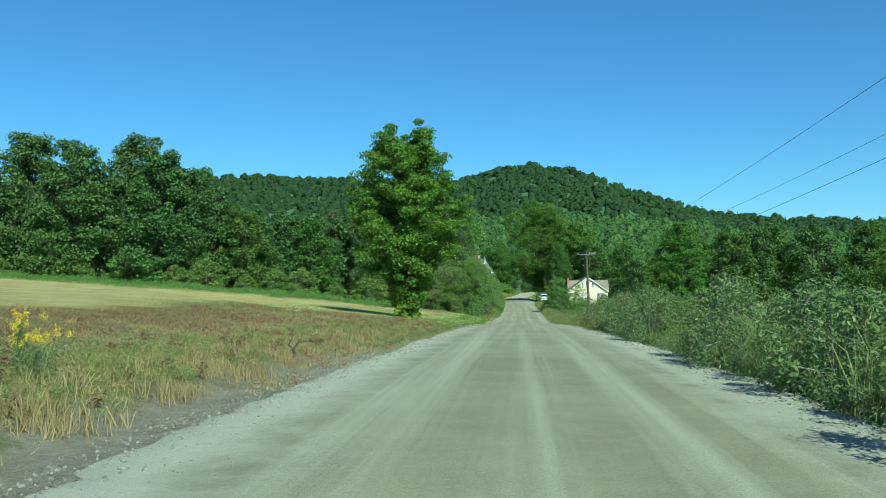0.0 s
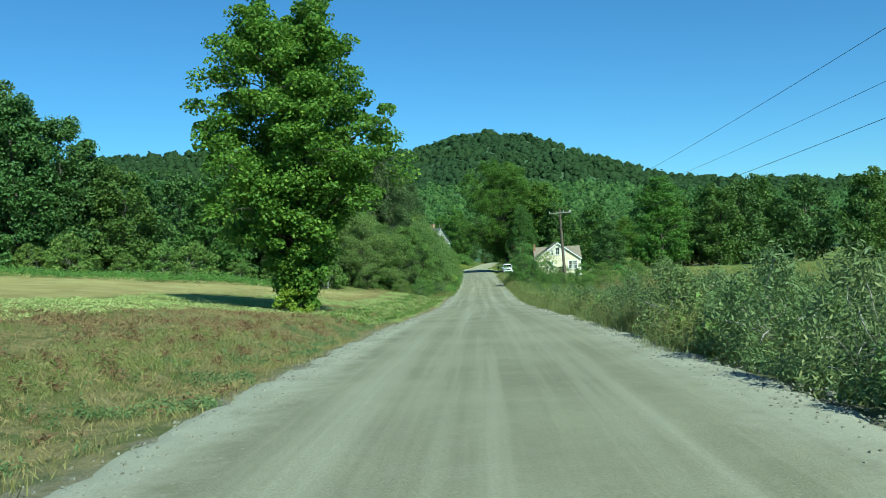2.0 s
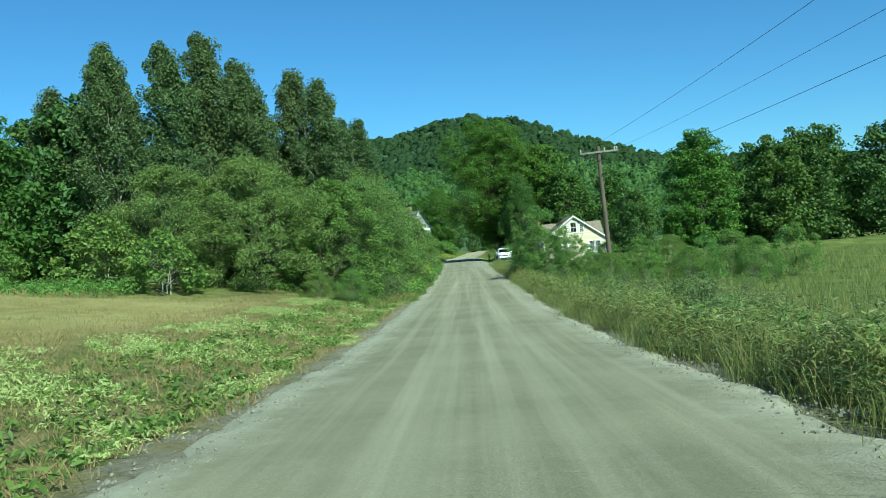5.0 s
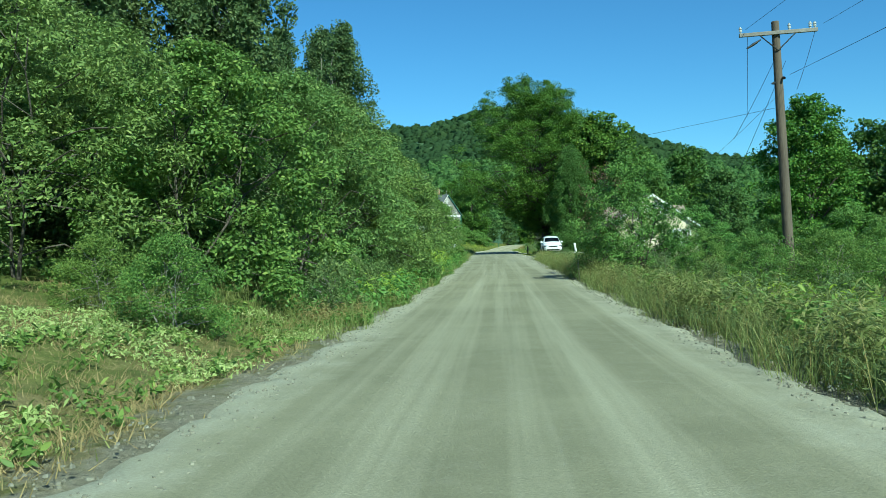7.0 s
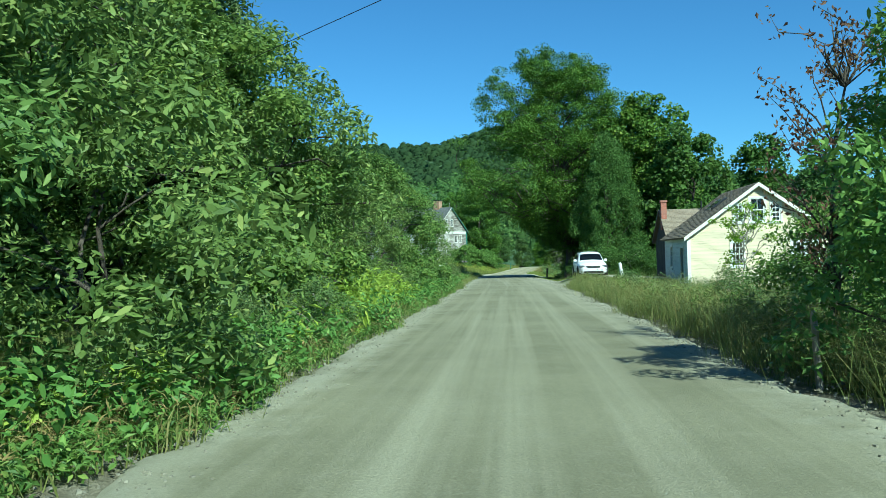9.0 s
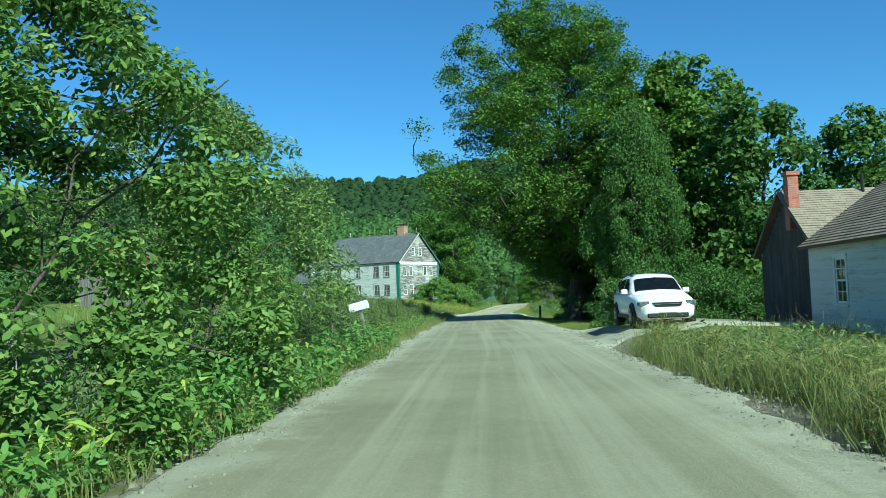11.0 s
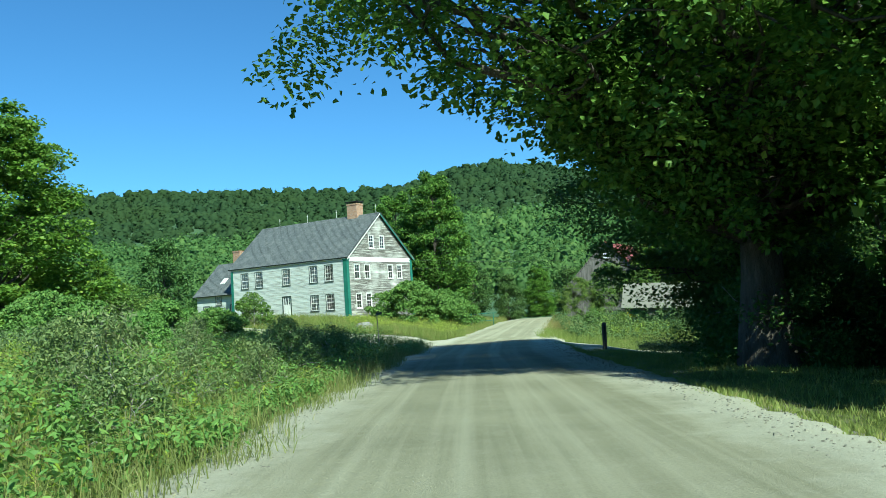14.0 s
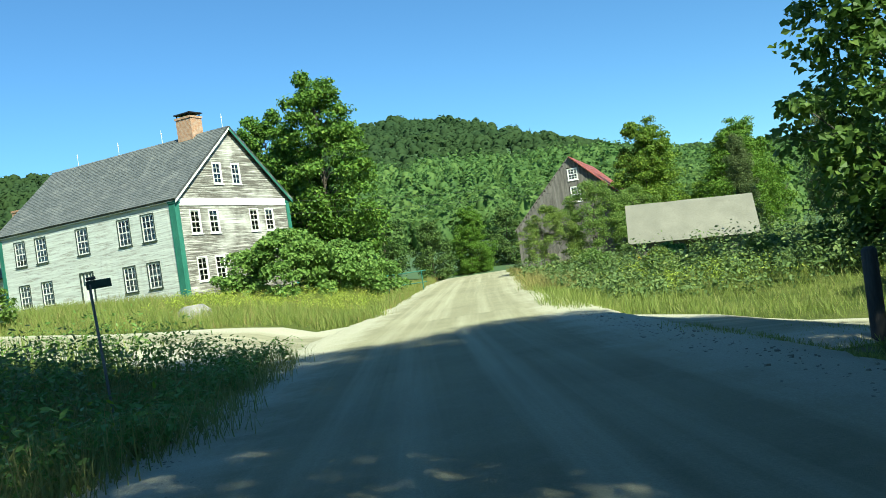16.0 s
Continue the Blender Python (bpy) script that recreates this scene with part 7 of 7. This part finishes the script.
overhead_wire((8.9, 128.5, 2.75), (9.2, -3, 6.5), 1.7)
overhead_wire((11.6, 128.5, 2.85), (11.9, -3, 6.3), 1.6)
overhead_wire((10.4, 128.5, 1.1), (10.6, -3, 5.2), 1.7, 0.008)
overhead_wire((10.2, 128.5, 0.0), (-30.4, 161.5, -3.2), 0.35, 0.006)
overhead_wire((10.2, 128.5, 0.6), (14.4, 183.0, -2.2), 0.5)
for a, b in (((8.95, 128.45, 2.5), (9.0, 128.9, -0.3)), ((10.05, 128.45, 2.0), (8.7, 129.6, -1.0)), ((11.3, 128.5, 2.6), (10.7, 128.7, 0.6)), ((10.3, 128.6, 1.6), (7.6, 132.8, -6.6))):
    overhead_wire(a, b, 0.08, 0.008)

overhead_wire((-9.1, 294.8, 0.0), (11.5, 304.0, -0.7), 0.25, 0.010)
overhead_wire((-9.1, 294.8, -0.9), (11.5, 304.0, -1.5), 0.2, 0.010)

# ---- roadside odds and ends ----
WHITE_METAL = plain("white_mailbox_paint", (0.72, 0.72, 0.70), (0.80, 0.80, 0.78), 6, 40, 0.5, bump=0.1)
SIGN_GREEN = plain("green_sign_back", (0.02, 0.05, 0.035), (0.035, 0.075, 0.05), 8, 40, 0.5)


def mailbox():
    ob = thing("mailbox", pose(-4.68, 185.6, float(land(-4.68, 185.6)) - 0.1, 0, 0, 0), "white mailbox on a leaning grey wooden post", "mailbox")
    v, f = tube_np([(0.10, 0, -0.3), (-0.05, 0, 0.6), (-0.24, 0, 1.46)], [0.10, 0.095, 0.085], 8)
    child("post", quads("post", v, f, GREY_WOOD, True), ob, "leaning grey post")
    bm = bmesh.new()
    prof = [(-0.13, 0.0), (0.13, 0.0), (0.13, 0.17)] + [(0.13 * math.cos(a), 0.17 + 0.12 * math.sin(a)) for a in np.linspace(0.3, math.pi - 0.3, 7)] + [(-0.13, 0.17)]
    prism(bm, prof, -0.32, 0.32)
    tip = Matrix.Translation((-0.24, 0, 1.45)) @ Matrix.Rotation(radians(-13), 4, "Y") @ Matrix.Rotation(radians(80), 4, "Z")
    bm.transform(tip)
    body = part("box", bm, WHITE_METAL, ob)
    bm = bmesh.new()
    prism(bm, [(a * 1.05, b * 1.03) for a, b in prof], -0.345, -0.322)
    bm.transform(tip)
    part("door", bm, WHITE_METAL, body, "white mailbox end plate")
    bm = bmesh.new()
    box(bm, 0.135, 0.15, -0.30, -0.275, 0.02, 0.36)
    bm.transform(tip)
    part("flag", bm, IRON, body, "dark folded metal flag")


mailbox()


def street_sign():
    ob = thing("street_sign", pose(-7.0, 248.5, float(land(-7.0, 248.5)) - 0.1, 0, -3, 58), "dark street name plate on a thin metal post", "sign")
    v, f = tube_np([(0, 0, -0.3), (0, 0, 1.0), (0, 0, 2.32)], [0.022, 0.022, 0.022], 8)
    child("post", quads("post", v, f, GREY_WOOD, True), ob)
    bm = bmesh.new()
    box(bm, -0.06, 0.42, -0.012, 0.012, 2.24, 2.38)
    part("plate", bm, SIGN_GREEN, ob, "dark green plate seen from its back", 0.006)
    bm = bmesh.new()
    box(bm, -0.012, 0.012, -0.16, 0.05, 2.39, 2.44)
    part("bracket", bm, IRON, ob, "dark metal bracket on the post", 0.004)


street_sign()


def wooden_post(x, y, h, r, label, mat, tilt=0.0, name="fence_post"):
    ob = thing(name, pose(x, y, float(land(x, y)) - 0.1, 0, tilt, 20), label, "post")
    v, f = tube_np([(0, 0, -0.3), (0, 0, h * 0.5), (0, 0, h - 0.03), (0, 0, h)], [r, r * 0.97, r * 0.94, r * 0.75], 9)
    child("post", quads("post", v, f, mat, True), ob)
    bm = bmesh.new()
    bmesh.ops.create_cone(bm, cap_ends=True, segments=9, radius1=r * 0.75, radius2=r * 0.5, depth=0.04, matrix=Matrix.Translation((0, 0, h + 0.005)))
    part("post_top", bm, mat, ob)


wooden_post(4.7, 246.9, 1.4, 0.12, "stout dark wooden post at the junction", DARK_WOOD, 2)
wooden_post(3.6, 137.1, 0.95, 0.045, "short pale marker post in the verge grass", PALE_BARK, -4)
wooden_post(8.5, 193.6, 1.6, 0.13, "white plastic utility pedestal beyond the car", WHITE_METAL, -9, "utility_pedestal")


def boulder(x, y, r, label, sink=0.3, name="boulder", seed=1):
    rng = random.Random(seed)
    bm = bmesh.new()
    bmesh.ops.create_icosphere(bm, subdivisions=2, radius=1)
    for v in bm.verts:
        k = 1 + 0.28 * noise.noise(v.co * 1.3 + Vector((seed * 3.1, 0, 0))) + rng.uniform(-0.04, 0.04)
        v.co = Vector((v.co.x * r * 1.3, v.co.y * r, v.co.z * r * 0.75)) * k
    ob = part(name, bm, FIELDSTONE, None)
    ob.matrix_world = pose(x, y, float(land(x, y)) - 0.08 + r * (0.75 - sink), 0, 0, seed * 50)
    tagged(ob, label, "rock")


boulder(-11.4, 273.0, 0.85, "pale grey boulder in the grass before the farmhouse", 0.85, seed=2)
for i, (x, y, r) in enumerate(((7.2, 216.0, 0.34), (7.7, 215.4, 0.28), (7.4, 215.2, 0.2), (8.3, 215.9, 0.36), (6.9, 215.4, 0.22))):
    boulder(x, y, r, "grey fieldstone in a small heap by the trees", 0.3, "fieldstone", 10 + i)


def gate_rail():
    ob = thing("gate", pose(-2.8, 290.3, float(land(-1.8, 290.3)) - 0.1, 0, 0, 10), "green metal gate rail beside the bush", "gate")
    for x in (0.0, 2.3):
        v, f = tube_np([(x, 0, -0.2), (x, 0, 0.7), (x, 0, 1.5)], [0.04, 0.04, 0.04], 8)
        child("post", quads("post", v, f, GREEN_TRIM, True), ob)
    for z in (0.7, 1.45):
        v, f = tube_np([(-0.2, 0, z), (1.2, 0, z), (2.6, 0, z)], [0.03, 0.03, 0.03], 8)
        child("rail", quads("rail", v, f, GREEN_TRIM, True), ob)


gate_rail()


def dead_branch():
    ob = thing("dead_branch", pose(-5.6, 20.4, float(land(-5.6, 20.4)) - 0.06, 0, 0, 30), "crooked dead branch sticking up from the road edge", "branch")
    pcs = [tube_np([(0, 0, -0.1), (0.1, 0.05, 0.18), (0.04, 0.0, 0.32), (0.2, 0.04, 0.48), (0.42, 0.1, 0.5), (0.62, 0.1, 0.44)], [0.05, 0.045, 0.035, 0.028, 0.018, 0.008], 6), tube_np([(0.04, 0, 0.32), (-0.06, 0.03, 0.42), (0.02, 0.05, 0.56)], [0.028, 0.02, 0.01], 6), tube_np([(0, 0, 0.02), (-0.3, 0.1, 0.04), (-0.55, 0.05, 0.0)], [0.035, 0.025, 0.012], 6)]
    v, f = joined(pcs)
    child("branch", quads("branch", v, f, DARK_WOOD, True), ob)


dead_branch()


def bare_tree(x, y, h, label, seed):
    """A half-dead tree: bare twigs and a few hanging brown leaves."""
    rng = np.random.default_rng(seed)
    ob = thing("dead_tree", pose(x, y, float(land(x, y)) - 0.1), label, "tree")
    trunk, tr = limb((0, 0, -0.2), (0.2, 0.1, h * 0.95), 0.06, 0.012, rng, 0.03, 8)
    pcs, tips = [tube_np(trunk, tr, 6)], []
    for i in range(60):
        k = rng.integers(2, 7)
        az, up = rng.uniform(0, 6.28), rng.uniform(0.3, 1.0)
        ln = h * rng.uniform(0.14, 0.3)
        e = trunk[k] + ln * np.array([np.cos(az) * 0.7, np.sin(az) * 0.7, up])
        q, qr = limb(trunk[k], e, 0.02, 0.004, rng)
        pcs.append(tube_np(q, qr, 4))
        tips += [q[2], q[3], e]
    v, f = joined(pcs)
    child("trunk", quads("trunk", v, f, BARK, True), ob)
    lv, lf = leaf_cloud(np.array(tips), np.full((len(tips), 3), 0.2), 9, 0.10, rng, 0.5, 0.0, 2.0, 0.8)
    child("crown", quads("crown", lv, lf, BROWN_LEAF), ob, "sparse withered brown leaves")


BROWN_LEAF = foliage("withered_leaf", (0.09, 0.055, 0.035), (0.17, 0.10, 0.06), (0.10, 0.13, 0.04), 0.7, 0.25)
bare_tree(5.05, 140.7, 5.5, "half-dead young tree with withered brown leaves", 4)
SAPLING = tree_meshes(27, 3.6, 1.3, 1.2, 0.11, 44, 36, LEAF_SUCKER, PALE_BARK, 0.04, "round", 0.3, 0.6)
tree(SAPLING, 11.3, 169.3, "slender young tree in front of the cottage", "tree", 1.25, 0, "sapling")

PETAL = foliage("goldenrod_flower", (0.55, 0.40, 0.02), (0.75, 0.58, 0.04), (0.8, 0.66, 0.1), 0.7, 0.3)


def goldenrod(x, y, k, seed):
    rng = np.random.default_rng(seed)
    ob = thing("goldenrod", Matrix.Translation((x, y, float(land(x, y)) - 0.08)) @ Matrix.Scale(k, 4), "goldenrod plants in yellow flower at the field edge", "flower", "goldenrod plants")
    stems, heads = [], []
    for i in range(9):
        a, b = rng.normal(0, 0.14, 2), rng.normal(0, 0.3, 2)
        q, qr = limb((a[0], a[1], -0.05), (b[0], b[1], rng.uniform(0.75, 1.05)), 0.008, 0.004, rng, 0.04)
        stems.append(tube_np(q, qr, 4))
        heads.append(q[-1])
    v, f = joined(stems)
    child("stems", quads("stems", v, f, LEAF_WEED), ob)
    c = np.array(heads)
    lv, lf = leaf_cloud(c * np.array([0.8, 0.8, 0.55]), np.tile([[0.14, 0.14, 0.34]], (9, 1)), 40, 0.09, rng, 0.25, 0.6, 1.5)
    child("leaves", quads("leaves", lv, lf, LEAF_WEED), ob)
    for head in heads:
        lv, lf = leaf_cloud([head], [[0.10, 0.10, 0.12]], 70, 0.03, rng, 0.7, 0.6, 1.5)
        child("flower_head", quads("flower_head", lv, lf, PETAL), ob, "bright yellow flower head")


for i, (x, y, k) in enumerate(((-7.4, 12.4, 0.75), (-8.4, 13.6, 0.85), (-7.8, 13.0, 0.6), (12.6, 76.0, 1.2), (-4.9, 131, 0.8), (10.6, 276.2, 1.2), (11.2, 276.8, 1.1))):
    goldenrod(x, y, k, 60 + i)

# ---- loose stones along the road edges ----
rng = np.random.default_rng(77)


def stones(name, n, y0, y1, near, far, side_, big, label):
    y = rng.uniform(y0, y1, n)
    off = near + (far - near) * rng.beta(2, 2, n)
    x = centre(y) + side_ * off
    k = big * rng.uniform(0.35, 1.0, n) ** 2
    base = np.array([(-1, -1, -0.6), (1, -1, -0.6), (1, 1, -0.6), (-1, 1, -0.6), (-0.7, -0.8, 0.5), (0.8, -0.6, 0.6), (0.6, 0.8, 0.45), (-0.8, 0.6, 0.55)])
    v = base[None] * rng.uniform(0.6, 1.15, (n, 8, 3)) * k[:, None, None]
    a = rng.uniform(0, 6.28, n)
    vx, vy = v[..., 0] * np.cos(a)[:, None] - v[..., 1] * np.sin(a)[:, None], v[..., 0] * np.sin(a)[:, None] + v[..., 1] * np.cos(a)[:, None]
    z = land(x, y)
    v = np.stack([vx + x[:, None], vy + y[:, None], v[..., 2] + (z + 0.02 + k * 0.1)[:, None]], -1)
    f = np.array([(4, 5, 6, 7), (0, 1, 5, 4), (1, 2, 6, 5), (2, 3, 7, 6), (3, 0, 4, 7)])
    faces = (f[None] + (np.arange(n) * 8)[:, None, None]).reshape(-1, 4)
    tagged(new(name, quads(name, v.reshape(-1, 3), faces, STONE)), label, "gravel", kind="stuff")


stones("loose_gravel", 11000, 2, 256, 2.1, 3.8, -1, 0.022, "loose pale gravel along the road edge")
stones("loose_gravel", 11000, 2, 256, 2.5, 4.0, 1, 0.024, "loose pale gravel along the road edge")
stones("loose_gravel", 1500, 2, 30, 3.2, 5.0, -1, 0.022, "stones and debris on the scraped dirt shoulder")
stones("loose_gravel", 110, 2, 256, 2.9, 3.7, -1, 0.045, "fist-sized stones lying along the road edge")
stones("loose_gravel", 180, 2, 256, 2.9, 4.1, 1, 0.055, "fist-sized stones lying along the road edge")
stones("loose_gravel", 1500, 2, 240, -1.5, 1.5, 1, 0.014, "scattered small stones on the road")
